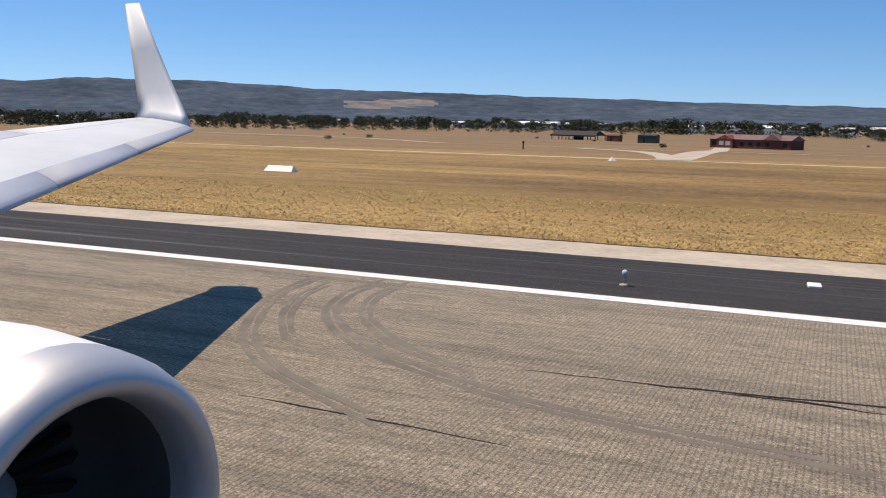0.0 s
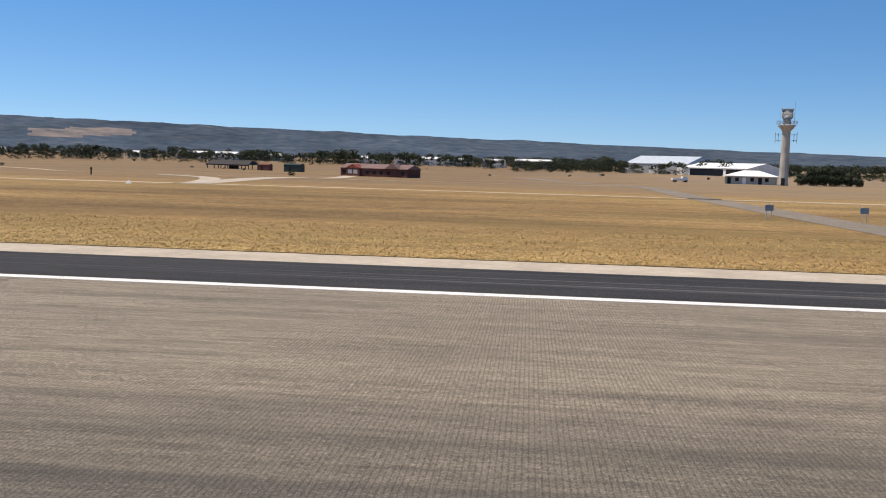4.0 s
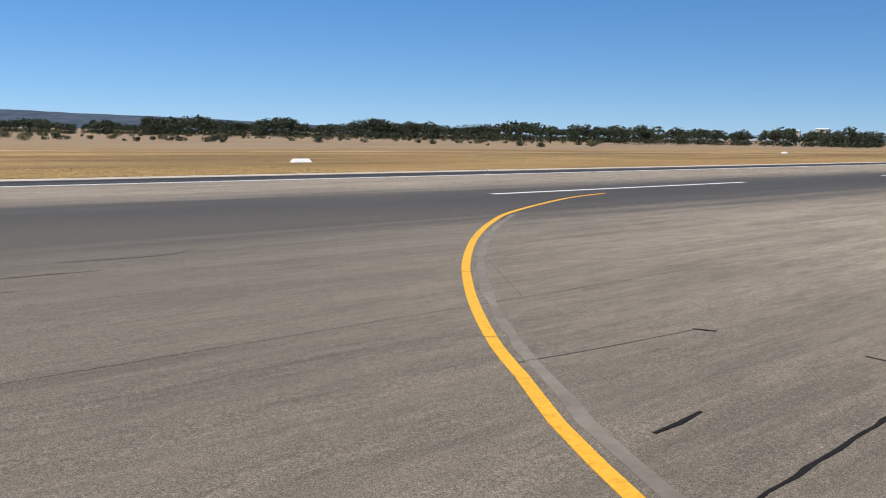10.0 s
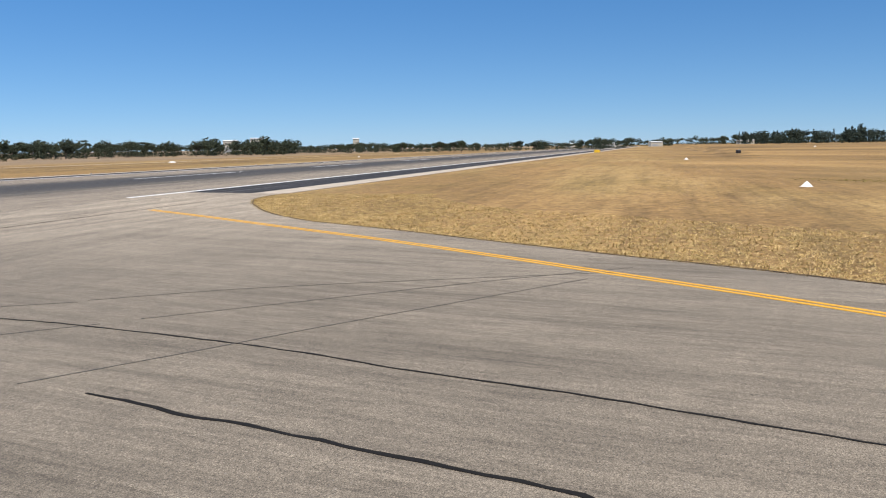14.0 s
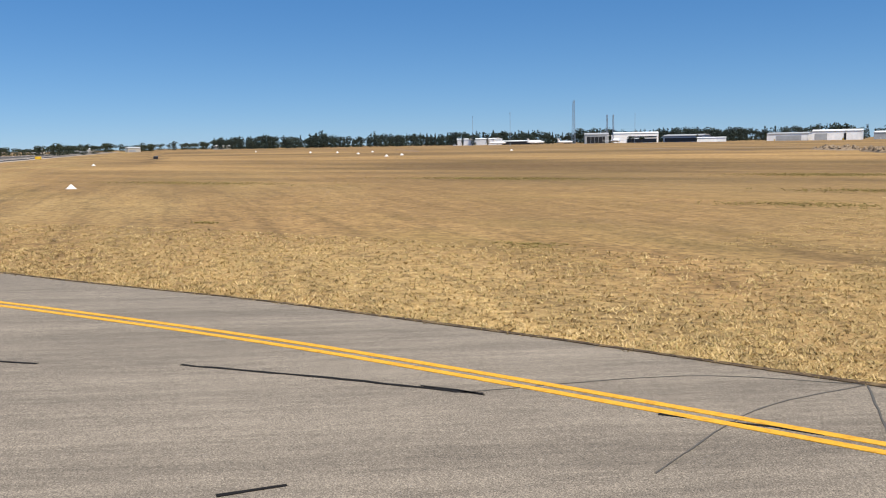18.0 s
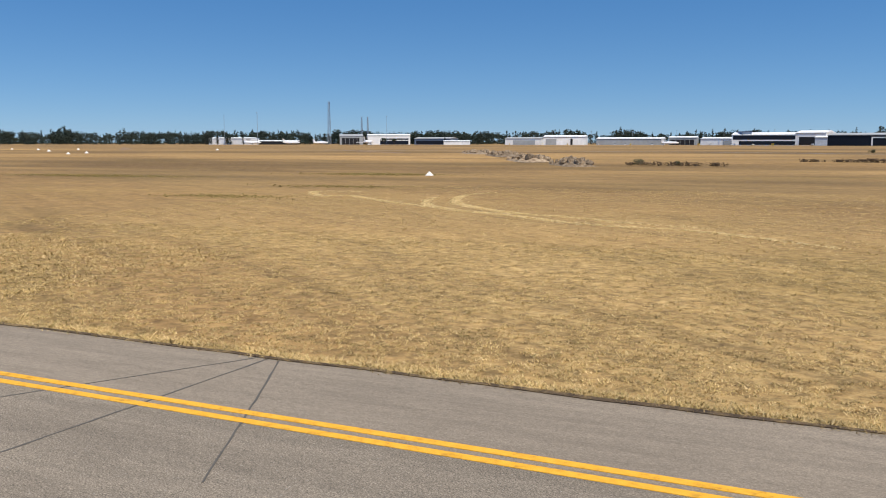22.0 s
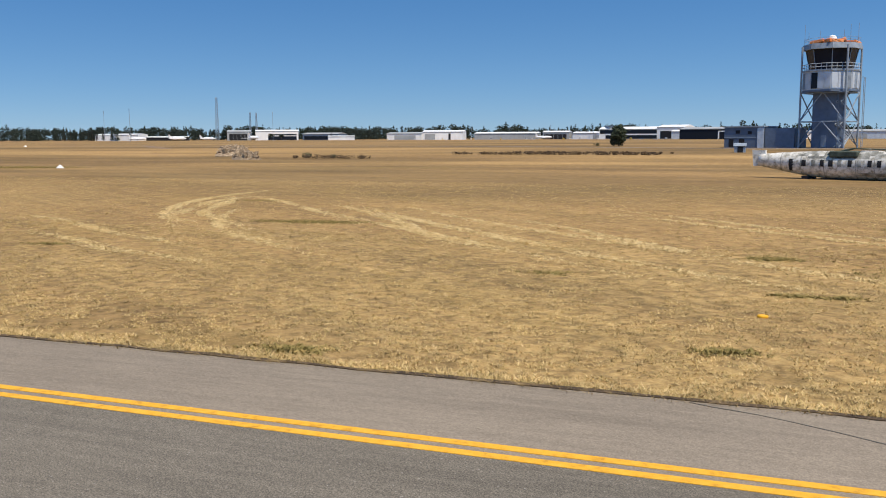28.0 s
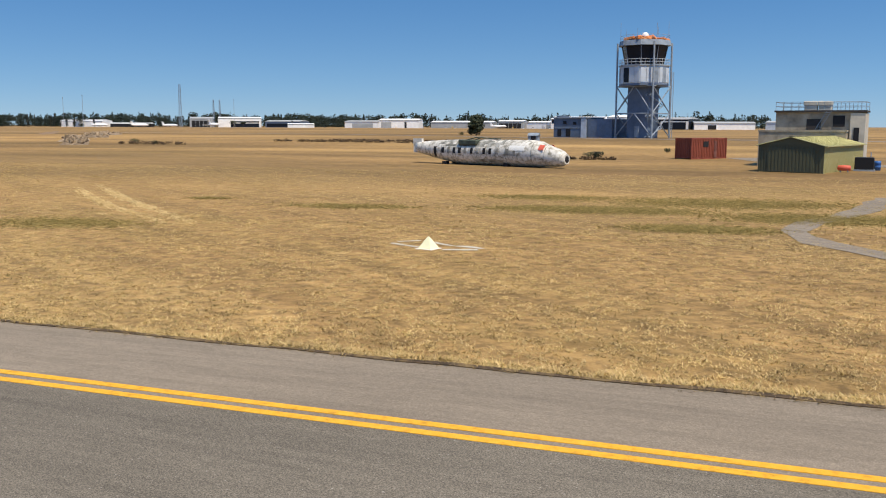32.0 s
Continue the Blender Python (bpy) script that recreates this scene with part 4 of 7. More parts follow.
def frustum(outline0, z0, outline1, z1, bm=None):
    bm = bm or bmesh.new()
    lo = [bm.verts.new((x, y, z0)) for x, y in outline0]
    hi = [bm.verts.new((x, y, z1)) for x, y in outline1]
    n = len(lo)
    bm.faces.new(hi)
    bm.faces.new(lo[::-1])
    for k in range(n):
        bm.faces.new((lo[k], lo[(k + 1) % n], hi[(k + 1) % n], hi[k]))
    bmesh.ops.recalc_face_normals(bm, faces=bm.faces)
    return bm


def lathe(profile, seg=20, axis="Z"):
    """A turned body from (radius, height) pairs."""
    bm = bmesh.new()
    rings = []
    for r, z in profile:
        ring = []
        for k in range(seg):
            a = 2 * math.pi * k / seg
            c = (r * math.cos(a), r * math.sin(a), z)
            ring.append(bm.verts.new(c if axis == "Z" else (c[2], c[0], c[1])))
        rings.append(ring)
    for a, b in zip(rings, rings[1:]):
        for k in range(seg):
            bm.faces.new((a[k], a[(k + 1) % seg], b[(k + 1) % seg], b[k]))
    bm.faces.new(rings[0][::-1])
    bm.faces.new(rings[-1])
    bmesh.ops.recalc_face_normals(bm, faces=bm.faces)
    for f in bm.faces:
        f.smooth = len(f.verts) == 4
    return bm


# ---- the old control tower on its braced legs ----
def old_control_tower(m):
    t = thing("control_tower", m, "disused grey control tower on braced steel legs with orange roof sheeting", "control tower")
    w = 4.1
    part("shaft", prism([(-2.3, -2.0), (2.3, -2.0), (2.3, 2.0), (-2.3, 2.0)], -0.2, 10.0), M["shaft_blue"], t, "blue-grey clad lift shaft")
    part("shaft_door", boxed(-0.5, -2.06, 0.1, 0.45, -2.0, 2.2), M["steel_grey"], t)
    for sx in (-1, 1):
        for sy in (-1, 1):
            part("leg", rod(bmesh.new(), (sx * w, sy * w * 0.8, -0.2), (sx * w, sy * w * 0.8, 17.6), 0.19, 8), M["steel_grey"], t)
    for sy in (-1, 1):
        for z0, z1 in ((0.3, 4.6), (4.6, 9.6)):
            y = sy * w * 0.8
            for s in (-1, 1):
                part("brace", rods([((s * w, y, z0), (0.1 * s, y, z1))], 0.11), M["steel_grey"], t)
            part("girt", rods([((-w, y, z1), (w, y, z1))], 0.1), M["steel_grey"], t)
    for sx in (-1, 1):
        for z0, z1 in ((0.3, 4.6), (4.6, 9.6)):
            x, v = sx * w, w * 0.8
            part("brace", rods([((x, -v, z0), (x, v, z1))], 0.11), M["steel_grey"], t)
            part("brace", rods([((x, v, z0), (x, -v, z1))], 0.11), M["steel_grey"], t)
            part("girt", rods([((x, -v, z1), (x, v, z1))], 0.1), M["steel_grey"], t)
    # stair flights behind the shaft
    for k in range(5):
        z0, s = 0.2 + 1.95 * k, 1 if k % 2 else -1
        bm = bmesh.new()
        for e in (-0.45, 0.45):
            rod(bm, (2.6 - 0.0 + e, 2.6 * s, z0), (2.6 + e, -2.6 * s, z0 + 1.95), 0.09)
        for j in range(9):
            y = 2.6 * s - 5.2 * s * (j + 0.5) / 9
            box(bm, 2.15, y - 0.14, z0 + 1.95 * (j + 0.5) / 9 - 0.02, 3.05, y + 0.14, z0 + 1.95 * (j + 0.5) / 9 + 0.02)
        part("stair_flight", bm, M["steel_grey"], t)
    part("soffit", prism(octagon(4.85), 9.75, 10.1), M["shaft_blue"], t)
    cabin = part("lower_cabin", prism(octagon(4.8), 10.1, 13.3), M["panel_pale"], t, "pale cladding round the equipment level")
    o = octagon(4.84)
    for k in range(8):
        a, b = Vector(o[k]), Vector(o[(k + 1) % 8])
        d, n = (b - a), Vector(((b - a).y, -(b - a).x)).normalized()
        for j in range(3):
            p, q = a + d * (0.03 + 0.32 * j), a + d * (0.03 + 0.32 * j + 0.3)
            bm = prism([tuple(p + n * 0.05), tuple(q + n * 0.05), tuple(q - n * 0.02), tuple(p - n * 0.02)], 10.3, 13.0)
            part("cladding_panel", bm, M["glass_dark"] if (k, j) in ((5, 0), (2, 1)) else M["panel_pale"] if (k + j) % 4 else M["steel_grey"], cabin)
    part("balcony_floor", prism(octagon(5.05), 13.3, 13.55), M["steel_grey"], t)
    rail = part("balcony_rail", bmesh_ring(octagon(4.95), (14.0, 14.55), 0.045), M["panel_pale"], t)
    for k in range(8):
        a, b = Vector(octagon(4.95)[k]), Vector(octagon(4.95)[(k + 1) % 8])
        for j in range(4):
            p = a.lerp(b, j / 4)
            part("rail_post", rods([((p.x, p.y, 13.5), (p.x, p.y, 14.57))], 0.035, 5), M["panel_pale"], rail)
    part("cab_glass", frustum(octagon(3.7), 13.6, octagon(4.45), 17.05), M["glass_dark"], t, "dark outward-leaning cab windows")
    for k in range(8):
        a, b = octagon(3.74)[k], octagon(4.49)[k]
        part("mullion", rods([((*a, 13.6), (*b, 17.05))], 0.07, 5), M["steel_grey"], t)
    roof = part("cab_roof", frustum(octagon(5.15), 17.05, octagon(4.95), 18.0), M["steel_grey"], t, "grey overhanging roof slab")
    rnd = random.Random(3)
    for k in range(11):
        a, r = k * 2.4, 3.6 * math.sqrt((k + 0.5) / 11)
        x, y = math.cos(a) * r, math.sin(a) * r
        bm = boxed(-1.4, -0.9, 0, 1.4, 0.9, rnd.uniform(0.25, 0.6), 0.06)
        bmesh.ops.transform(bm, matrix=pose(x, y, 17.98 + 0.35 * (1 - r / 3.6), rnd.uniform(-14, 14), rnd.uniform(-14, 14), rnd.uniform(0, 180)), verts=bm.verts)
        part("roof_sheet", bm, M["orange_sheet"], roof)
    part("roof_dome", lathe([(0.7, 18.6), (0.7, 19.2), (0.5, 19.5), (0.15, 19.65)], 12), M["white_wall"], roof, "white dome on the roof")
    part("roof_rail", bmesh_ring(octagon(4.8), (18.55, 18.95), 0.03), M["steel_grey"], roof)
    for x, y, h in ((-4.2, -2.2, 21.5), (-3.3, 2.5, 20.8), (4.1, -2.4, 21.0), (3.6, 2.7, 21.6), (-4.6, 0.5, 20.4), (0.6, 3.8, 20.9)):
        part("aerial", rods([((x, y, 17.9), (x, y, h))], 0.035, 5), M["steel_grey"], t)
    bm = rods([((5.5, 1.2, 0), (5.5, 1.2, 12.2)), ((5.5, 1.9, 0), (5.5, 1.9, 12.2)), ((5.5, 1.2, 12.2), (4.7, 1.2, 12.2))], 0.06, 5)
    for k in range(30):
        rod(bm, (5.5, 1.2, 0.4 + 0.4 * k), (5.5, 1.9, 0.4 + 0.4 * k), 0.03, 4)
    part("ladder", bm, M["steel_grey"], t)
    return t


def bmesh_ring(outline, heights, r):
    bm = bmesh.new()
    for z in heights:
        for k in range(len(outline)):
            rod(bm, (*outline[k], z), (*outline[(k + 1) % len(outline)], z), r, 5)
    return bm


# ---- derelict aircraft fuselage used for fire training; x runs from tail to nose ----
def derelict_fuselage(m, length):
    t = thing("derelict_fuselage", m, "derelict white turboprop fuselage with peeling scorched paint, no wings", "aircraft wreck")
    seg, rows = 28, []
    prof = [(0.0, 0.6, 1.75), (0.04, 0.7, 1.7), (0.1, 0.87, 1.63), (0.2, 1.12, 1.5), (0.3, 1.29, 1.42), (0.42, 1.36, 1.4), (0.6, 1.36, 1.4), (0.8, 1.36, 1.4), (0.845, 1.32, 1.38), (0.885, 1.14, 1.25), (0.92, 1.0, 1.14), (0.96, 0.88, 1.03), (0.985, 0.72, 0.96), (1.0, 0.5, 0.93)]
    n = 40
    bm = bmesh.new()
    fr = [p[0] for p in prof]
    for k in range(n + 1):
        u = k / n
        r = float(np.interp(u, fr, [p[1] for p in prof]))
        c = float(np.interp(u, fr, [p[2] for p in prof]))
        rows.append([bm.verts.new((u * length, r * math.sin(2 * math.pi * j / seg), c + r * math.cos(2 * math.pi * j / seg))) for j in range(seg)])
    gap_faces = []
    for k, (a, b) in enumerate(zip(rows, rows[1:])):
        for j in range(seg):
            f = bm.faces.new((a[j], a[(j + 1) % seg], b[(j + 1) % seg], b[j]))
            f.smooth = True
            u, up = (k + 0.5) / n, math.cos(2 * math.pi * (j + 0.5) / seg)
            f.material_index = 1 if (up > 0.45 and 0.2 < u < 0.66 and noise.noise(Vector((k * 0.7, j * 0.6, 1))) > -0.12) else 0
            if up > 0.62 and 0.36 < u < 0.47:
                gap_faces.append(f)
    bmesh.ops.delete(bm, geom=gap_faces, context="FACES_ONLY")
    bm.faces.new(rows[0][::-1])
    bm.faces.new(rows[-1])
    bmesh.ops.recalc_face_normals(bm, faces=bm.faces)
    shell = part("shell", bm, [M["skin_white"], M["skin_scorch"]], t)
    sol = shell.modifiers.new("skin", "SOLIDIFY")
    sol.thickness, sol.offset = 0.05, -1

    def on_side(u, z, w, h, side, name, mat, label="", proud=0.02):
        r = float(np.interp(u, fr, [p[1] for p in prof]))
        c = float(np.interp(u, fr, [p[2] for p in prof]))
        bm = bmesh.new()
        cols = []
        for k in range(5):
            zz = z - h / 2 + h * k / 4
            d = max(-0.98, min(0.98, (zz - c) / r))
            y = side * (math.sqrt(1 - d * d) * r + proud)
            cols.append([bm.verts.new((u * length - w / 2, y, zz)), bm.verts.new((u * length + w / 2, y, zz)), bm.verts.new((u * length - w / 2, y - side * 0.05, zz)), bm.verts.new((u * length + w / 2, y - side * 0.05, zz))])
        for a, b in zip(cols, cols[1:]):
            bm.faces.new((a[0], a[1], b[1], b[0]))
            bm.faces.new((a[0], b[0], b[2], a[2]))
            bm.faces.new((a[1], a[3], b[3], b[1]))
        bm.faces.new((cols[0][0], cols[0][2], cols[0][3], cols[0][1]))
        bm.faces.new((cols[-1][0], cols[-1][1], cols[-1][3], cols[-1][2]))
        bmesh.ops.recalc_face_normals(bm, faces=bm.faces)
        return part(name, bm, M[mat], t, label)

    for side in (-1, 1):
        on_side(0.175, 1.35, 0.5, 1.15, side, "rear_door", "dark_open", "dark open rear doorway")
        for k, u in enumerate((0.235, 0.28, 0.32, 0.36, 0.40, 0.445, 0.485, 0.53, 0.57, 0.615)):
            kind = ("dark_open", "skin_scorch", "dark_open", "dark_open", "skin_scorch")[k % 5]
            on_side(u, 1.55, 0.34 if k % 3 else 0.4, 0.62, side, "cabin_window", kind)
        on_side(0.74, 1.95, 1.9, 0.5, side, "pale_patch", "marker_white", "patch of bright white paint")
        on_side(0.70, 1.5, 1.3, 0.7, side, "repair_panel", "skin_scorch")
        on_side(0.868, 2.05, 1.1, 0.5, side, "cockpit_panel", "red_paint", "faded red panel over the cockpit window")
        on_side(0.56, 0.55, 3.4, 0.3, side, "stain_band", "skin_scorch")
    for k, u in enumerate((0.12, 0.22, 0.33, 0.47, 0.55, 0.67, 0.83, 0.9)):
        r = float(np.interp(u, fr, [p[1] for p in prof])) + 0.012
        c = float(np.interp(u, fr, [p[2] for p in prof]))
        bm = bmesh.new()
        ra = [[bm.verts.new((u * length + e, r * math.sin(2 * math.pi * j / seg), c + r * math.cos(2 * math.pi * j / seg))) for j in range(seg)] for e in (-0.03, 0.03)]
        for j in range(seg):
            if not (math.cos(2 * math.pi * j / seg) > 0.55 and 0.33 < u < 0.5):
                bm.faces.new((ra[0][j], ra[0][(j + 1) % seg], ra[1][(j + 1) % seg], ra[1][j]))
        part("frame_seam", bm, M["skin_scorch"], t)
    part("wing_box", boxed(0.35 * length, -1.3, 2.15, 0.475 * length, 1.3, 2.7, 0.08), M["skin_green"], t, "exposed dark green wing centre box")
    part("roof_spar", rods([((0.34 * length, -0.9, 2.45), (0.44 * length, -0.5, 2.95)), ((0.44 * length, -0.5, 2.95), (0.6 * length, -0.3, 2.83)), ((0.34 * length, 0.9, 2.45), (0.44 * length, 0.5, 2.95))], 0.06), M["skin_green"], t)
    bm = frustum([(-0.55, -0.25), (0.75, -0.25), (0.75, 0.25), (-0.55, 0.25)], 1.15, [(-0.75, -0.16), (0.55, -0.16), (0.55, 0.16), (-0.75, 0.16)], 2.75)
    part("fin_root", bm, M["skin_white"], t, "stub of the cut-off tail fin")
    part("nose_hole", lathe([(0.3, length - 0.3), (0.34, length + 0.012), (0.2, length + 0.02)], 14, "X"), M["dark_open"], t).location = (0, 0, 0.9)
    for u in (0.24, 0.66):
        for y in (-0.8, 0.8):
            part("support_block", boxed(u * length - 0.3, y - 0.25, -0.05, u * length + 0.3, y + 0.25, 0.32, 0.02), M["black_steel"], t)
    part("belly_skid", boxed(0.3 * length, -0.5, 0.0, 0.85 * length, 0.5, 0.1, 0.02), M["black_steel"], t)
    return t


# ---- steel box with ribbed walls ----
def rib_parts(a, b, z0, z1, pitch, depth, mat, parent):
    """The same ribs, each a part of its own on one shared mesh."""
    a, b = Vector(a), Vector(b)
    d = (b - a).normalized()
    me = mesh_from(prism([(0, 0), (pitch * 0.5, 0), (pitch * 0.5, -depth), (0, -depth)], z0, z1), "wall_rib", M[mat])
    for k in range(int((b - a).length / pitch)):
        p = a + d * pitch * (k + 0.25)
        ob = new("wall_rib", me)
        ob.parent = parent
        ob.matrix_basis = Matrix.Translation((p.x, p.y, 0)) @ Matrix.Rotation(math.atan2(d.y, d.x), 4, "Z")


def shipping_container(m):
    t = thing("shipping_container", m, "rusty red shipping container with a side door and window", "container")
    L, W, H = 6.06, 2.44, 2.55
    body = part("body", boxed(0, 0, 0.12, L, W, H, 0.02), M["container_red"], t)
    for a, b in (((0, 0), (L, 0)), ((L, W), (0, W)), ((0, W), (0, 0)), ((L, 0), (L, W))):
        rib_parts(a, b, 0.3, H - 0.15, 0.28, 0.045, "container_red", body)
    for x in (0, L):
        for y in (0, W):
            part("corner_post", boxed(x - 0.08, y - 0.08, 0.0, x + 0.08, y + 0.08, H + 0.03, 0.01), M["container_red"], t)
    part("side_window", boxed(2.0, -0.07, 1.5, 2.9, -0.03, 2.15), M["dark_open"], t)
    part("side_door", boxed(3.9, -0.08, 0.15, 4.35, -0.03, 2.2), M["brick_red"], t, "dark red side door")
    part("base_rail", boxed(0, -0.06, 0.0, L, 0.06, 0.16), M["container_red"], t)
    return t


def olive_shed(m):
    """Gable end along x, ridge along y."""
    t = thing("steel_shed", m, "olive corrugated steel shed with a khaki gabled roof", "shed")
    W, D, H, R = 5.6, 13.0, 2.35, 3.05
    part("wall", prism([(0, 0), (W, 0), (W, D), (0, D)], -0.1, H), M["shed_side"], t)
    front = part("front_wall", boxed(0, -0.015, 0, W, 0.0, H), M["shed_green"], t, "olive corrugated front with its shade painted in")
    rib_parts((0, -0.015), (W, -0.015), 0.0, H, 0.26, 0.04, "shed_green", front)
    door = part("roller_door", boxed(0.8, -0.1, 0.05, 4.8, -0.055, 2.1), M["shed_green"], t)
    rib_parts((0.85, -0.1), (4.75, -0.1), 0.08, 2.05, 0.3, 0.03, "shed_green", door)
    side = part("side_wall", boxed(W, 0, 0, W + 0.012, D, H), M["shed_side"], t)
    rib_parts((W + 0.012, 0), (W + 0.012, D), 0.0, H, 0.26, 0.03, "shed_side", side)
    bm = bmesh.new()
    v = [bm.verts.new(c) for c in ((0, 0.02, H), (W, 0.02, H), (W / 2, 0.02, R), (0, -0.06, H), (W, -0.06, H), (W / 2, -0.06, R))]
    bm.faces.new((v[3], v[4], v[5]))
    bm.faces.new((v[0], v[2], v[1]))
    for a, b in ((0, 1), (1, 2), (2, 0)):
        bm.faces.new((v[a], v[b], v[b + 3], v[a + 3]))
    bmesh.ops.recalc_face_normals(bm, faces=bm.faces)
    part("gable", bm, M["shed_green"], t)
    for s in (0, 1):
        x0, x1 = (-0.2, W / 2) if s == 0 else (W / 2, W + 0.2)
        bm = bmesh.new()
        z0, z1 = (H - 0.05, R + 0.02) if s == 0 else (R + 0.02, H - 0.05)
        q = [bm.verts.new(c) for c in ((x0, -0.25, z0), (x1, -0.25, z1), (x1, D + 0.2, z1), (x0, D + 0.2, z0))]
        q2 = [bm.verts.new((w.co.x, w.co.y, w.co.z + 0.06)) for w in q]
        bm.faces.new(q[::-1])
        bm.faces.new(q2)
        for k in range(4):
            bm.faces.new((q[k], q[(k + 1) % 4], q2[(k + 1) % 4], q2[k]))
        bmesh.ops.recalc_face_normals(bm, faces=bm.faces)
        roof = part("roof_sheet", bm, M["shed_roof"], t)
        for k in range(32):
            y = 0.1 + k * 0.4
            part("roof_rib", rods([((x0, y, z0 + 0.075), (x1, y, z1 + 0.075))], 0.02, 4), M["shed_roof"], roof)
    part("ridge_cap", boxed(W / 2 - 0.15, -0.27, R + 0.03, W / 2 + 0.15, D + 0.22, R + 0.12, 0.02), M["shed_green"], t)
    part("gutter", boxed(W + 0.2, -0.25, H - 0.08, W + 0.3, D + 0.2, H + 0.02), M["shed_side"], t)
    return t


def training_block(m):
    """Two-storey concrete smoke house: low front wing, tall rear with a railed roof."""
    t = thing("concrete_training_building", m, "weathered concrete fire training building with railed flat roof", "building")
    part("lower_wall", prism([(0, 0), (9.6, 0), (9.6, 2.6), (0, 2.6)], -0.1, 4.1), M["block_grey"], t)
    part("lower_parapet", prism([(-0.08, -0.08), (9.68, -0.08), (9.68, 2.5), (-0.08, 2.5)], 4.1, 4.3), M["block_grey"], t)
    part("upper_wall", prism([(1.5, 2.6), (11.2, 2.6), (11.2, 8.5), (1.5, 8.5)], -0.1, 6.4), M["block_grey"], t)
    # West-facing side painted paler: the sunlight on it is in the colour.
    part("side_wall", prism([(9.8, 2.3), (11.4, 2.3), (11.4, 8.6), (9.8, 8.6)], -0.1, 6.3), M["block_pale"], t)
    part("roof_slab", prism([(1.35, 2.2), (11.5, 2.2), (11.5, 8.7), (1.35, 8.7)], 6.4, 6.62), M["soot"], t)
    part("upper_window", boxed(7.9, 2.52, 4.7, 9.2, 2.6, 6.0), M["dark_open"], t, "dark sooty window opening")
    part("soot_stain", boxed(5.0, 2.56, 4.35, 6.6, 2.6, 5.6), M["soot"], t)
    bm = rods([((6.0, 2.2, 4.3), (7.2, 2.2, 6.5)), ((6.5, 2.2, 4.3), (7.7, 2.2, 6.5))], 0.04, 5)
    for k in range(9):
        box(bm, 6.0 + 0.13 * k, 2.0, 4.4 + 0.24 * k, 6.6 + 0.13 * k, 2.4, 4.44 + 0.24 * k)
    part("roof_stair", bm, M["steel_grey"], t)
    part("side_door", boxed(10.2, 2.22, 2.6, 10.8, 2.3, 4.6), M["dark_open"], t)
    rail = part("roof_rail", rods([((1.5, 2.3, z), (11.4, 2.3, z)) for z in (7.1, 7.6)] + [((1.5, 8.6, z), (11.4, 8.6, z)) for z in (7.1, 7.6)] + [((x, 2.3, z), (x, 8.6, z)) for z in (7.1, 7.6) for x in (1.5, 11.4)], 0.035, 5), M["steel_grey"], t)
    for k in range(12):
        for y in (2.3, 8.6):
            part("rail_post", rods([((1.5 + 0.9 * k, y, 6.6), (1.5 + 0.9 * k, y, 7.62))], 0.03, 5), M["steel_grey"], rail)
    for x in (4.5, 6.1):
        part("roof_tank", boxed(x, 4.0, 6.62, x + 1.4, 5.4, 7.2, 0.05), M["block_pale"], t)
        part("roof_vent", boxed(x - 0.1, 3.9, 7.2, x + 1.5, 5.5, 7.75, 0.08), M["block_pale"], t)
    return t


def annex_building(m):
    """Low flat-roofed annex at the foot of the control tower."""
    t = thing("tower_annex", m, "blue-grey two-storey flat-roofed annex beside the control tower", "building")
    part("wall", prism([(0, 0), (8.2, 0), (8.2, 8), (0, 8)], -0.1, 4.2), M["annex_blue"], t)
    part("white_panel", prism([(7.0, -0.1), (8.3, -0.1), (8.3, 0.0), (7.0, 0.0)], 0.0, 4.1), M["panel_pale"], t)
    part("link_wall", prism([(8.3, 0.6), (14.2, 0.6), (14.2, 8), (8.3, 8)], -0.1, 4.0), M["shaft_blue"], t)
    part("roof_edge", prism([(-0.2, -0.2), (8.4, -0.2), (8.4, 8.2), (-0.2, 8.2)], 4.2, 4.45), M["steel_grey"], t)
    part("storey_band", boxed(-0.06, -0.06, 2.0, 7.0, 0.0, 2.15), M["steel_grey"], t)
    for x, z, w, h in ((1.0, 0.2, 1.0, 1.6), (3.2, 0.2, 1.1, 1.7), (2.4, 2.9, 0.9, 0.7), (5.0, 2.8, 0.8, 0.6)):
        part("window" if z > 1 else "door", boxed(x, -0.05, z, x + w, 0.0, z + h), M["dark_open"], t)
    return t


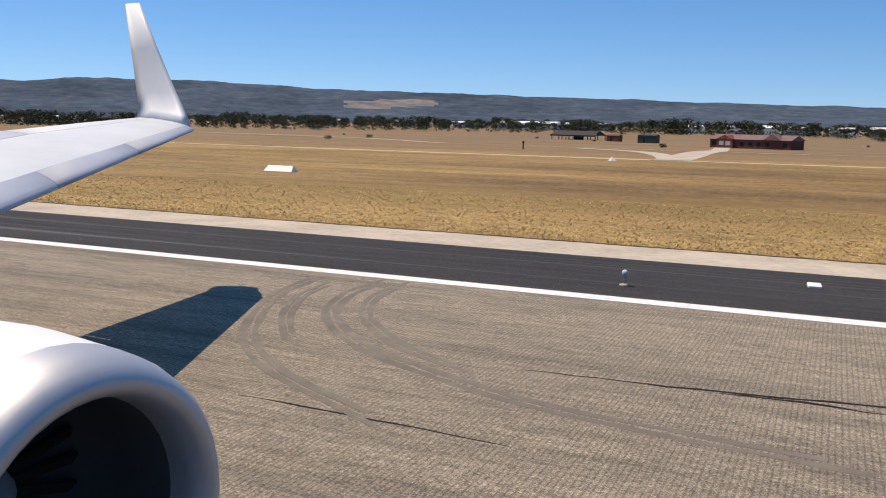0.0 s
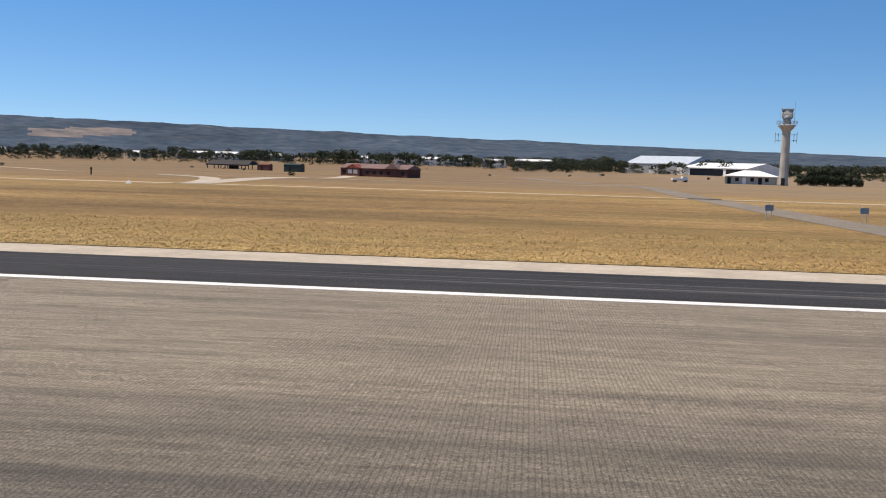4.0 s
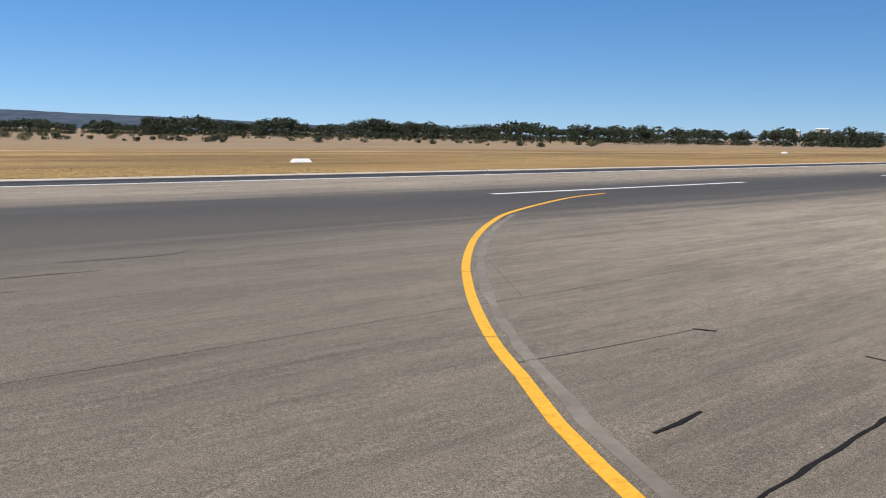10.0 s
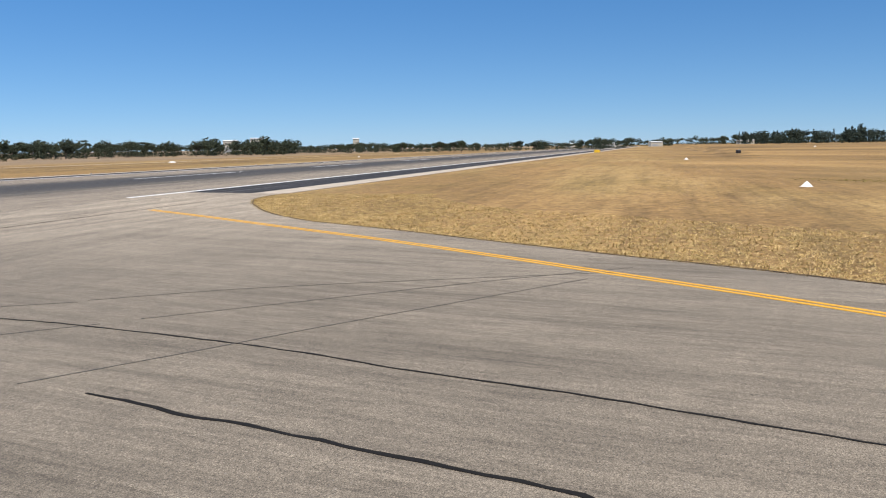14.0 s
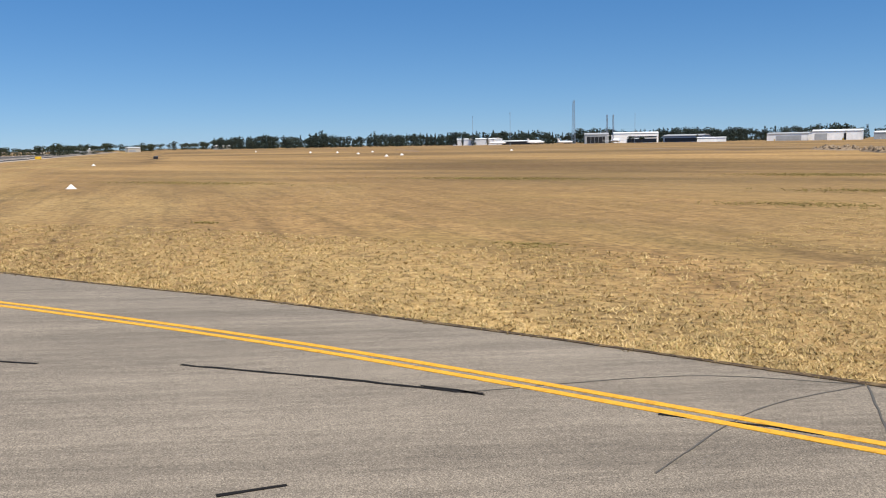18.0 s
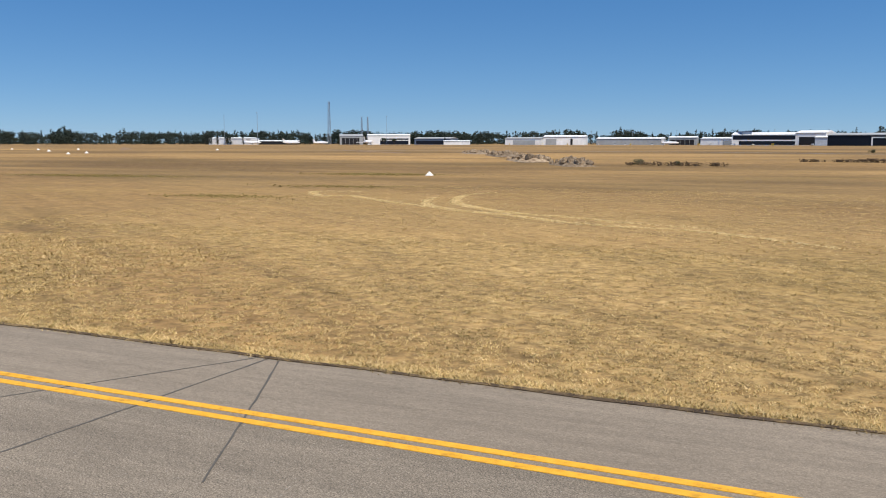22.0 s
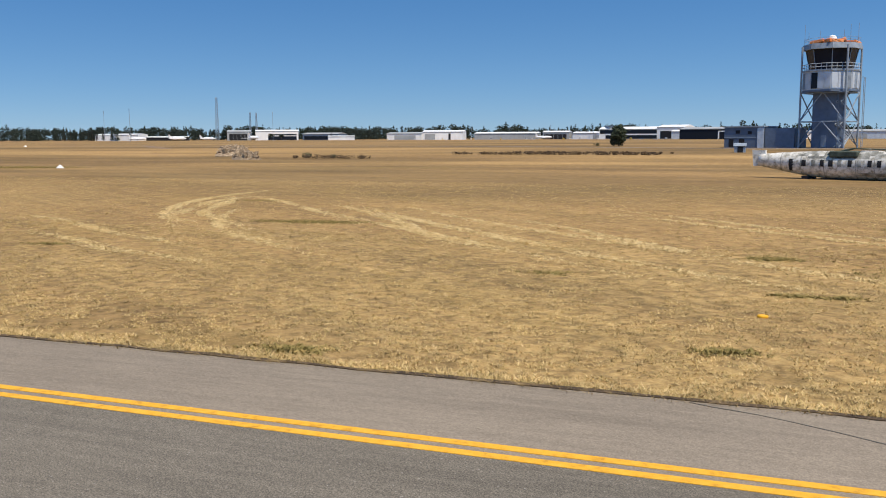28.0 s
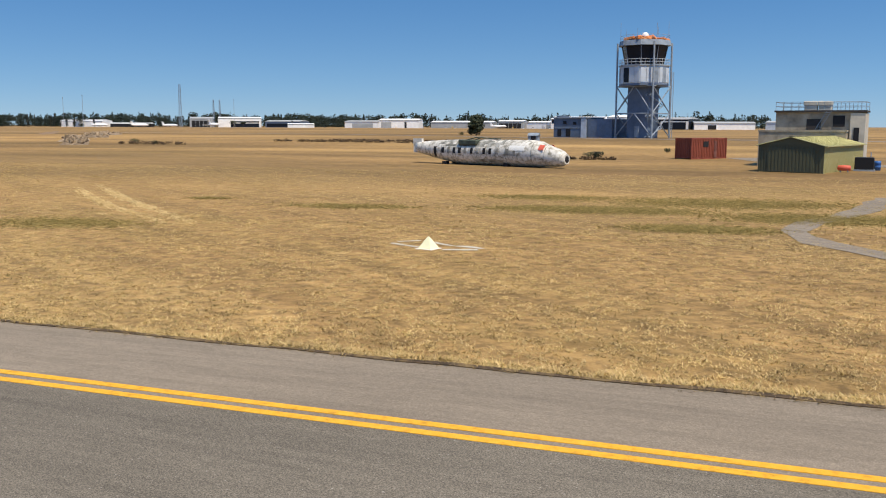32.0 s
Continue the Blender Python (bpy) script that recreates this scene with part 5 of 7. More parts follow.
# ---- radar tower with the turning aerial ----
def radar_tower(m):
    t = thing("radar_tower", m, "pale concrete radar tower with a rotating radar aerial on top", "radar tower")
    part("column", lathe([(1.4, -0.2), (1.3, 0.5), (1.12, 14.5), (1.2, 15.2), (2.1, 16.3), (2.4, 16.6), (2.4, 17.0)], 24), M["cast"], t, "round flared concrete column")
    ring = [(2.75 * math.cos(k * math.pi / 8), 2.75 * math.sin(k * math.pi / 8)) for k in range(16)]
    rail = part("platform_rail", bmesh_ring(ring, (17.5, 18.0), 0.04), M["steel_grey"], t)
    for p in ring:
        part("rail_post", rods([((*p, 17.0), (*p, 18.05))], 0.035, 5), M["steel_grey"], rail)
    part("pedestal", lathe([(1.1, 17.0), (1.0, 18.4), (1.3, 18.6), (0.9, 19.6)], 14), M["steel_grey"], t)
    part("gearbox", boxed(-1.5, -0.8, 18.9, 1.5, 0.8, 20.3, 0.15), M["cast"], t)
    aerial = part("radar_aerial", boxed(-1.7, -0.35, 21.0, 1.7, 0.35, 21.5, 0.08), M["steel_grey"], t, "long bar-shaped rotating aerial")
    bm = bmesh.new()
    grid = []
    for j in range(5):
        grid.append([bm.verts.new((-1.5 + 3.0 * k / 8, -0.5 - 0.6 * ((k - 4) / 4) ** 2 * -1 - 0.15 * (j - 2) ** 2 * -0.3, 19.3 + 1.7 * j / 4)) for k in range(9)])
    for a, b in zip(grid, grid[1:]):
        for k in range(8):
            bm.faces.new((a[k], a[k + 1], b[k + 1], b[k]))
    dish = part("reflector", bm, M["steel_grey"], t, "curved mesh reflector")
    dish.modifiers.new("rim", "SOLIDIFY").thickness = 0.06
    part("aerial_strut", rods([((-1.2, 0, 20.2), (-1.2, 0, 21.0)), ((1.2, 0, 20.2), (1.2, 0, 21.0)), ((0, 0, 20.2), (0, 0, 21.0))], 0.1), M["steel_grey"], t)
    for s in (-1, 1):
        bm = rods([((s * 1.3, 0, 12.6), (s * 2.9, 0, 12.6)), ((s * 1.3, 0, 14.2), (s * 2.9, 0, 14.2)), ((s * 2.9, 0, 11.9), (s * 2.9, 0, 14.9)), ((s * 2.1, 0, 12.2), (s * 2.1, 0, 14.6))], 0.07, 5)
        part("side_aerial", bm, M["steel_grey"], t)
    part("lightning_rod", rods([((1.9, 0.5, 17), (1.9, 0.5, 23.5))], 0.035, 5), M["steel_grey"], t)
    part("whip_aerial", rods([((-1.9, -0.8, 17), (-1.9, -0.8, 20.5))], 0.03, 5), M["steel_grey"], t)
    part("door", boxed(-0.5, -1.62, 0.0, 0.5, -1.3, 2.1), M["dark_open"], t)
    return t


def hip_hut(m, L=15.5, W=9.0):
    t = thing("equipment_hut", m, "low grey equipment hut under a white hipped roof", "hut")
    part("wall", prism([(0.8, 0.8), (L - 0.8, 0.8), (L - 0.8, W - 0.8), (0.8, W - 0.8)], -0.1, 2.6), M["grey_wall"], t)
    part("roof", frustum([(0, 0), (L, 0), (L, W), (0, W)], 2.6, [(L * 0.36, W * 0.48), (L * 0.64, W * 0.48), (L * 0.64, W * 0.52), (L * 0.36, W * 0.52)], 4.4), M["white_roof"], t, "white hipped steel roof")
    part("fascia", boxed(-0.05, -0.05, 2.45, L + 0.05, 0.05, 2.65), M["white_wall"], t)
    for k, x in enumerate((1.6, 4.0, 6.2, 8.6, 11.0, 13.0)):
        part("window" if k % 2 else "door", boxed(x, 0.74, 0.9 if k % 2 else 0.0, x + 1.1, 0.8, 2.1), M["dark_open"] if k != 2 else M["white_wall"], t)
    return t


def flat_hangar(name, m, L, W, H, label, wall="white_wall", roof="white_roof", doors=(), rise=0.06, trim="grey_wall", bays=0):
    t = thing(name, m, label, "hangar")
    part("wall", prism([(0, 0), (L, 0), (L, W), (0, W)], -0.2, H), M[wall], t)
    bm = frustum([(-0.3, -0.3), (L + 0.3, -0.3), (L + 0.3, W + 0.3), (-0.3, W + 0.3)], H, [(-0.3, W * 0.5 - 0.1), (L + 0.3, W * 0.5 - 0.1), (L + 0.3, W * 0.5 + 0.1), (-0.3, W * 0.5 + 0.1)], H + rise * W)
    part("roof", bm, M[roof], t)
    part("fascia", boxed(-0.35, -0.36, H - 0.5, L + 0.35, -0.3, H + 0.05), M[trim], t)
    for x0, x1, z0, z1, mat in doors:
        part("opening" if mat in ("dark_open", "glass_dark") else "panel", boxed(x0, -0.12, z0, x1, 0.02, z1), M[mat], t)
    for k in range(bays):
        x = L * (k + 0.5) / bays
        part("pilaster", boxed(x - 0.12, -0.2, 0, x + 0.12, 0.0, H - 0.5), M[trim], t)
    return t

# ---- buildings round the field ----
M["drum_blue"] = paint("blue_drum_enamel", (0.04, 0.13, 0.36), 0.5)



def facing(a, b):
    """A pose at a whose x axis runs to b."""
    return stand(a[0], a[1], math.degrees(math.atan2(b[1] - a[1], b[0] - a[0])))


old_control_tower(stand(83.79, -293.33, -171.69)).scale = (1.07, 1.07, 1.12)
annex_building(facing((102.23, -285.27), (84.1, -289.54)))
derelict_fuselage(facing((37.39, -200.92), (17.59, -204.14)), 19.7).scale = (1, 0.95, 0.95)
shipping_container(facing((24.87, -232.06), (24.29, -238.05)))
olive_shed(facing((4.28, -214.35), (-1.07, -215.69)))
training_block(facing((11.08, -224.65), (3.38, -228.03))).scale = (0.85, 0.8, 0.85)
radar_tower(stand(119.3, 280.5, -20)).scale = (1.08, 1.08, 1.1)
hip_hut(facing((102.5, 289.0), (120.0, 283.5)), 17.0)
flat_hangar("airport_hangar", facing((99.2, 551.7), (130.8, 530.0)), 40, 40, 6.0, "large white airport hangar with a low gabled roof", roof="panel_pale", doors=((2, 16, 0.2, 5.2, "grey_wall"), (20, 34, 0.2, 5.0, "grey_wall")), rise=0.12)
flat_hangar("airport_hangar", facing((128.0, 520.0), (172.0, 462.0)), 46, 30, 4.4, "long white warehouse with shaded loading bays", doors=((6, 30, 0.2, 4.2, "glass_dark"), (32, 44, 0.2, 3.8, "dark_open")), rise=0.1)


def brick_barn(m):
    t = thing("brick_shed", m, "long dark red brick shed with brown roof and gabled porch", "shed")
    L = 28.5
    part("wall", prism([(0, 0), (L, 0), (L, 9), (0, 9)], -0.3, 2.9), M["brick_red"], t)
    bm = frustum([(-0.4, -0.4), (L + 0.4, -0.4), (L + 0.4, 9.4), (-0.4, 9.4)], 2.9, [(-0.4, 4.4), (L + 0.4, 4.4), (L + 0.4, 4.6), (-0.4, 4.6)], 4.5)
    part("roof", bm, M["roof_brown"], t)
    porch = part("porch", frustum([(3.2, -1.0), (9.0, -1.0), (9.0, 0), (3.2, 0)], -0.3, [(3.2, -1.0), (9.0, -1.0), (9.0, 0), (3.2, 0)], 2.9), M["brick_red"], t)
    part("porch_gable", frustum([(2.9, -1.2), (9.3, -1.2), (9.3, 4), (2.9, 4)], 2.9, [(6.0, -1.2), (6.2, -1.2), (6.2, 4), (6.0, 4)], 4.3), M["container_red"], t)
    for x in (4.0, 6.4):
        part("porch_window", boxed(x, -1.08, 0.9, x + 1.7, -1.0, 2.3), M["grey_wall"], t)
    for x in (0.8, 11.0, 14.0, 17.0, 20.0, 26.0):
        part("window", boxed(x, -0.06, 0.8, x + 1.4, 0.0, 2.0), M["dark_open"], t)
    part("rear_gable", frustum([(19.5, -0.6), (25.5, -0.6), (25.5, 4), (19.5, 4)], 2.9, [(22.4, -0.6), (22.6, -0.6), (22.6, 4), (22.4, 4)], 4.9), M["roof_brown"], t)
    return t


brick_barn(facing((-27.5, 315.2), (-1.2, 303.4)))


def open_pavilion(m):
    t = thing("open_pavilion", m, "black steel open-sided pavilion on posts", "pavilion")
    L = 24.0
    part("roof", frustum([(-0.5, -0.5), (L + 0.5, -0.5), (L + 0.5, 8.5), (-0.5, 8.5)], 2.0, [(0.5, 3.5), (L - 0.5, 3.5), (L - 0.5, 4.5), (0.5, 4.5)], 4.0), M["black_steel"], t)
    part("fascia", boxed(-0.5, -0.55, 1.5, L + 0.5, -0.5, 2.1), M["black_steel"], t)
    for k in range(7):
        for y in (0.2, 7.8):
            part("post", boxed(k * L / 6 - 0.15, y - 0.15, -0.3, k * L / 6 + 0.15, y + 0.15, 2.0), M["black_steel"], t)
    part("tank", boxed(11, 2, -0.1, 14, 5, 1.6, 0.1), M["black_steel"], t)
    return t


open_pavilion(facing((-108.4, 398.1), (-85.4, 389.3)))


def box_hut(name, m, L, W, H, mat, label):
    t = thing(name, m, label, "hut")
    part("wall", prism([(0, 0), (L, 0), (L, W), (0, W)], -0.3, H), M[mat], t)
    part("roof", frustum([(-0.15, -0.15), (L + 0.15, -0.15), (L + 0.15, W + 0.15), (-0.15, W + 0.15)], H, [(-0.15, W * 0.45), (L + 0.15, W * 0.45), (L + 0.15, W * 0.55), (-0.15, W * 0.55)], H + 0.5), M[mat], t)
    part("door", boxed(L * 0.3, -0.05, 0, L * 0.3 + 0.9, 0, min(2.0, H - 0.1)), M["dark_open"], t)
    return t


box_hut("storage_hut", facing((-77.6, 375.8), (-71.7, 374.0)), 6.2, 2.6, 2.4, "brick_red", "small dark red storage hut in the grass")
box_hut("storage_hut", facing((-61.0, 359.0), (-53.5, 357.4)), 7.6, 4, 3.0, "green_hut", "small dark green hut with lean-to")
box_hut("storage_hut", facing((79.09, -255.97), (76.64, -257.4)), 1.8, 1.5, 1.1, "steel_grey", "small grey equipment cabin in the grass")

gen = thing("generator", facing((-0.26, -222.55), (-1.68, -223.21)), "black diesel generator box beside the olive shed", "generator")
part("housing", boxed(0, 0, 0.15, 1.6, 1.0, 1.25, 0.05), M["black_gloss"], gen)
part("skid", boxed(-0.1, -0.05, 0, 1.7, 1.05, 0.15), M["steel_grey"], gen)
part("exhaust", rods([((1.3, 0.5, 1.2), (1.3, 0.5, 1.7))], 0.05), M["steel_grey"], gen)
tank = thing("fuel_tank", facing((-0.56, -219.04), (-2.38, -219.79)), "red horizontal cylindrical tank on a cradle", "tank")
tank.scale = (0.55, 0.55, 0.55)
shell = lathe([(0.2, -1.0), (0.42, -0.9), (0.45, 0.0), (0.42, 0.9), (0.2, 1.0)], 16, "X")
bmesh.ops.translate(shell, verts=shell.verts, vec=(1, 0.4, 0.7))
part("tank_shell", shell, M["red_paint"], tank)
for x in (0.4, 1.5):
    part("cradle", boxed(x, 0.1, 0, x + 0.12, 0.7, 0.42), M["steel_grey"], tank)
drum = thing("steel_drum", stand(-1.04, -225.23), "blue steel drum standing in the gravel yard", "drum")
part("drum_body", lathe([(0.28, -0.02), (0.29, 0.3), (0.3, 0.31), (0.29, 0.32), (0.29, 0.6), (0.3, 0.61), (0.28, 0.88), (0.25, 0.87)], 16), M["drum_blue"], drum)

# far side of the airport, seen across the field
far = [
    ("airport_building", (1118.06, -441.72), (1064.81, -483.17), 60, 20, 7.5, "long white cargo building with plain walls", "white_wall", "white_roof", ()),
    ("airport_building", (1061.75, -485.08), (1034.41, -530.29), 48, 16, 4.2, "low dark building under a white roof", "dark_open", "white_roof", ()),
    ("hangar", (942.18, -536.57), (930.45, -561.24), 26, 30, 10.0, "dark grey hangar with open door", "grey_wall", "grey_wall", ((2, 22, 0.2, 7.5, "dark_open"),)),
    ("terminal_building", (927.36, -564.15), (904.04, -608.48), 48, 24, 10.5, "terminal building with white upper storey", "white_wall", "white_roof", ((14, 46, 0.2, 4.5, "glass_dark"), (16, 46, 5.5, 7.0, "glass_dark"))),
    ("terminal_building", (901.98, -610.42), (867.23, -635.4), 44, 24, 7.0, "low dark glazed terminal wing", "shaft_blue", "grey_wall", ((2, 40, 0.5, 4.5, "glass_dark"),)),
    ("airport_building", (799.68, -585.39), (785, -607.96), 27, 12, 4.0, "low white airport building by the apron", "white_wall", "white_roof", ()),
    ("airport_shed", (731.82, -613.4), (700.1, -637.47), 36, 20, 6.4, "white steel shed with an open bay", "white_wall", "grey_wall", ((8, 30, 0.2, 4.6, "grey_wall"),)),
    ("hangar", (685.49, -624.03), (656.64, -652.19), 39, 24, 7.8, "cream hangar with large closed doors", "white_wall", "white_roof", ((2, 12, 0.2, 5.8, "grey_wall"), (25, 27, 0.2, 6.0, "dark_open"))),
    ("hangar", (668.02, -673.54), (619.86, -712.13), 62, 22, 6.0, "long pale grey corrugated hangar row", "grey_wall", "white_roof", ()),
    ("hangar", (618.68, -718.1), (598.22, -733.51), 25, 20, 7.0, "open hangar with dark bay", "grey_wall", "white_roof", ((1, 23, 0.2, 5.0, "dark_open"),)),
    ("hangar", (594.22, -733.39), (551.56, -755.14), 47, 20, 6.0, "low white hangar row beside the apron", "white_wall", "white_roof", ((20, 38, 0.2, 4.0, "grey_wall"),)),
    ("glass_hangar", (547.59, -720), (504.76, -747.75), 52, 36, 9.0, "modern hangar with dark glazed front and white fascia", "white_wall", "white_roof", ((1, 51, 4.8, 8.2, "glass_dark"), (6, 51, 0.4, 3.6, "glass_dark"))),
    ("glass_hangar", (504.76, -747.75), (481.47, -757.07), 24, 34, 10.5, "white hangar with a large dark door", "white_wall", "white_roof", ((3, 21, 0.3, 7.0, "dark_open"),)),
    ("hangar", (464.63, -717.55), (442.28, -728.9), 26, 20, 6.5, "pale blue-white steel hangar", "panel_pale", "white_roof", ()),
    ("glass_hangar", (433.47, -688.62), (382.96, -705.14), 52, 24, 8.0, "hangar with dark upper glazing and white door frame", "glass_dark", "grey_wall", ((30, 50, 5.6, 6.4, "white_wall"), (50, 52, 0.2, 6.4, "white_wall"), (30, 31, 0.2, 6.4, "white_wall"))),
    ("airport_building", (378.96, -705.02), (344.03, -736), 44, 20, 5.0, "low white service building", "white_wall", "grey_wall", ((10, 16, 0.2, 3.4, "dark_open"),)),
    ("airport_building", (339.97, -737.88), (298.4, -756.67), 45, 20, 5.6, "pale grey steel warehouse", "panel_pale", "grey_wall", ((14, 26, 0.2, 3.8, "grey_wall"),)),
    ("airport_building", (262.95, -771.63), (224.52, -785.5), 42, 18, 5.0, "low grey steel warehouse", "grey_wall", "white_roof", ()),
]
for name, a, b, L, W, H, label, wall, roof, doors in far:
    flat_hangar(name, facing(a, b), L, W, H, label, wall, roof, doors, bays=6 if wall == "grey_wall" else 0)
flat_hangar("plant_room", pose(536.24, -731.67, 9.6, 0, 0, -35), 15, 8, 3.4, "dark rooftop plant room on the glazed hangar", "shaft_blue", "shaft_blue", rise=0.01)
for k, (x, y, L, H, w) in enumerate(((-249, 704, 52, 5, "white_wall"), (-197, 711, 42, 4.5, "grey_wall"), (-95, 693, 13, 4.5, "white_wall"), (-66, 696, 16, 4.5, "white_wall"), (-43, 679, 16, 5, "white_wall"), (-24, 681, 18, 4.5, "panel_pale"), (6, 641, 16, 4.5, "white_wall"), (30, 641, 26, 5, "grey_wall"), (-303, 736, 20, 4, "white_wall"), (-340, 700, 16, 4, "grey_wall"), (-508, 480, 16, 4, "block_pale"), (-480, 520, 14, 4, "white_wall"), (-390, 660, 18, 4, "block_pale"))):
    flat_hangar("warehouse" if L > 20 else "house", stand(x, y, -4 if x > -300 else 35), L, 14, H, "far white-roofed warehouse among trees" if L > 20 else "far pale-walled house with a light roof", w, "white_roof", ((2, L * 0.4, 0.3, H * 0.6, "grey_wall"),), rise=0.12)
for x, y, L, H in ((905, 376, 14, 13), (915, 350, 12, 15), (910, 236, 6, 13), (1250, 60, 14, 5), (1260, 10, 22, 5), (1270, -50, 16, 6), (1261.41, -160.83, 20, 5)):
    flat_hangar("far_building", stand(x, y, -70), L, 12, H, "far pale building beyond the runway end", "block_pale", "white_roof", ((1, L * 0.6, 0.5, H * 0.5, "grey_wall"),))

# ---- masts ----


def lattice_mast(m, h, w, label):
    t = thing("lattice_mast", m, label, "mast")
    for sx, sy in ((-1, -1), (1, -1), (1, 1), (-1, 1)):
        part("mast_leg", rods([((sx * w, sy * w, -0.3), (sx * w * 0.45, sy * w * 0.45, h))], 0.14, 5), M["steel_grey"], t)
    n = int(h / 3.2)
    for k in range(n):
        z0, z1 = h * k / n, h * (k + 1) / n
        a, b = w * (1 - 0.55 * k / n), w * (1 - 0.55 * (k + 1) / n)
        part("lattice_bay", rods([((-a, -a, z0), (b, -b, z1)), ((a, -a, z0), (-b, -b, z1)), ((-a, a, z0), (-b, -b, z1)), ((a, -a, z0), (b, b, z1)), ((-b, -b, z1), (b, -b, z1)), ((b, -b, z1), (b, b, z1)), ((-a, a, z0), (b, b, z1))], 0.1, 4), M["steel_grey"], t)
    return t


lattice_mast(stand(974.14, -538.52), 49, 1.7, "tall grey steel lattice radio mast")
lattice_mast(stand(959.61, -573.1), 32, 1.1, "grey steel lattice light mast")
lattice_mast(stand(957.9, -580.06), 32, 1.1, "grey steel lattice light mast")
for x, y, h in ((894.04, -388.09, 29), (716.99, -356.85, 26), (873.47, -559.55, 30)):
    t = thing("light_mast", stand(x, y), "slim grey apron light pole with lamp head", "light pole")
    part("pole", rods([((0, 0, -0.3), (0, 0, h))], 0.17, 6), M["steel_grey"], t)
    part("lamp_head", boxed(-0.6, -0.25, h, 0.6, 0.25, h + 0.4, 0.05), M["steel_grey"], t)
for k in range(9):
    x, y = 786.26 - 42.45 * k, -667.03 - 14.75 * k
    t = thing("light_mast", stand(x, y), "slim grey apron light pole with lamp head", "light pole")
    part("pole", rods([((0, 0, -0.3), (0, 0, 13))], 0.13, 5), M["steel_grey"], t)
    part("lamp_head", boxed(-0.9, -0.25, 13, 0.9, 0.25, 13.35, 0.05), M["steel_grey"], t)


def parked_aircraft(m, size):
    t = thing("parked_aircraft", m, "small white aircraft parked on the far apron", "aircraft")
    body = lathe([(0.1, -7.5), (0.6, -6.6), (1.1, -5), (1.2, -1), (1.2, 3), (0.8, 6), (0.3, 8.5)], 12, "X")
    bmesh.ops.translate(body, verts=body.verts, vec=(0, 0, 2.1))
    part("fuselage", body, M["aircraft_white"], t)
    for s in (-1, 1):
        bm = frustum([(-1.5, 0), (1.6, 0), (2.4, s * 8.5), (1.2, s * 8.5)], 1.6, [(-1.5, 0), (1.6, 0), (2.4, s * 8.5), (1.2, s * 8.5)], 1.85)
        part("wing", bm, M["aircraft_white"], t)
        part("main_wheel", rods([((0.6, s * 1.5, 0.05), (0.6, s * 1.5, 1.7))], 0.14), M["black_steel"], t)
    part("fin", frustum([(5.4, -0.12), (8.4, -0.12), (8.4, 0.12), (5.4, 0.12)], 2.6, [(7.4, -0.06), (8.9, -0.06), (8.9, 0.06), (7.4, 0.06)], 5.6), M["aircraft_white"], t)
    part("tailplane", boxed(7.6, -2.8, 5.3, 8.9, 2.8, 5.45), M["aircraft_white"], t)
    part("nose_wheel", rods([((-5.2, 0, 0.05), (-5.2, 0, 1.6))], 0.12), M["black_steel"], t)
    t.scale = (size, size, size)
    return t


for x, y, a, sz in ((863.27, -532.24, 130, 1.5), (979.79, -448.64, 60, 1.2), (961.65, -487.13, 70, 1.2), (948.77, -516.76, 80, 1.1), (609.86, -711.84, 40, 1.0)):
    parked_aircraft(stand(x, y, a), sz)
for x, y in ((636.18, -667.6), (629.97, -674.42), (611.51, -689.88), (576.82, -712.86), (568.67, -717.63), (538.89, -709.74), (524.6, -719.33)):
    t = thing("parked_car", stand(x, y, -40), "small white car parked by the hangars", "car", "cars by the hangars")
    part("body", frustum([(-2.1, -0.85), (2.1, -0.85), (2.1, 0.85), (-2.1, 0.85)], 0.3, [(-2.05, -0.8), (2.05, -0.8), (2.05, 0.8), (-2.05, 0.8)], 0.85), M["car_white"], t)
    part("cabin", frustum([(-1.5, -0.8), (1.0, -0.8), (1.0, 0.8), (-1.5, 0.8)], 0.85, [(-1.1, -0.65), (0.5, -0.65), (0.5, 0.65), (-1.1, 0.65)], 1.4), M["glass_dark"], t)
    for wx in (-1.3, 1.3):
        for wy in (-0.75, 0.75):
            part("wheel", rods([((wx, wy - 0.1, 0.32), (wx, wy + 0.1, 0.32))], 0.32, 10), M["rubber"], t)
t = thing("utility_truck", stand(92.5, 300, 10), "small white utility truck parked by the hut", "truck")
part("cab", frustum([(-1.0, -0.9), (1.2, -0.9), (1.2, 0.9), (-1.0, 0.9)], 0.4, [(-0.8, -0.8), (0.6, -0.8), (0.6, 0.8), (-0.8, 0.8)], 1.9), M["car_white"], t)
part("tray", boxed(-4.2, -1.0, 0.6, -1.0, 1.0, 1.3, 0.03), M["car_white"], t)
for wx in (-3.2, 0.4):
    for wy in (-0.85, 0.85):
        part("wheel", rods([((wx, wy - 0.1, 0.4), (wx, wy + 0.1, 0.4))], 0.4, 10), M["rubber"], t)
for k in range(12):
    x, y = 672 - 25.37 * k, -575 - 12.26 * k
    t = thing("taxiway_sign", stand(x, y, -30), "small yellow and white taxiway sign board", "sign", "taxiway signs")
    part("board", boxed(-2.1, -0.15, 0.25, 2.1, 0.15, 1.55, 0.03), M["marker_white"] if k % 2 else M["yellow_gloss"], t)
    part("sign_leg", boxed(-1.3, -0.08, -0.1, -1.15, 0.08, 0.3), M["black_steel"], t)
    part("sign_leg", boxed(1.15, -0.08, -0.1, 1.3, 0.08, 0.3), M["black_steel"], t)

# ---- markers, lights and signs in the grass ----


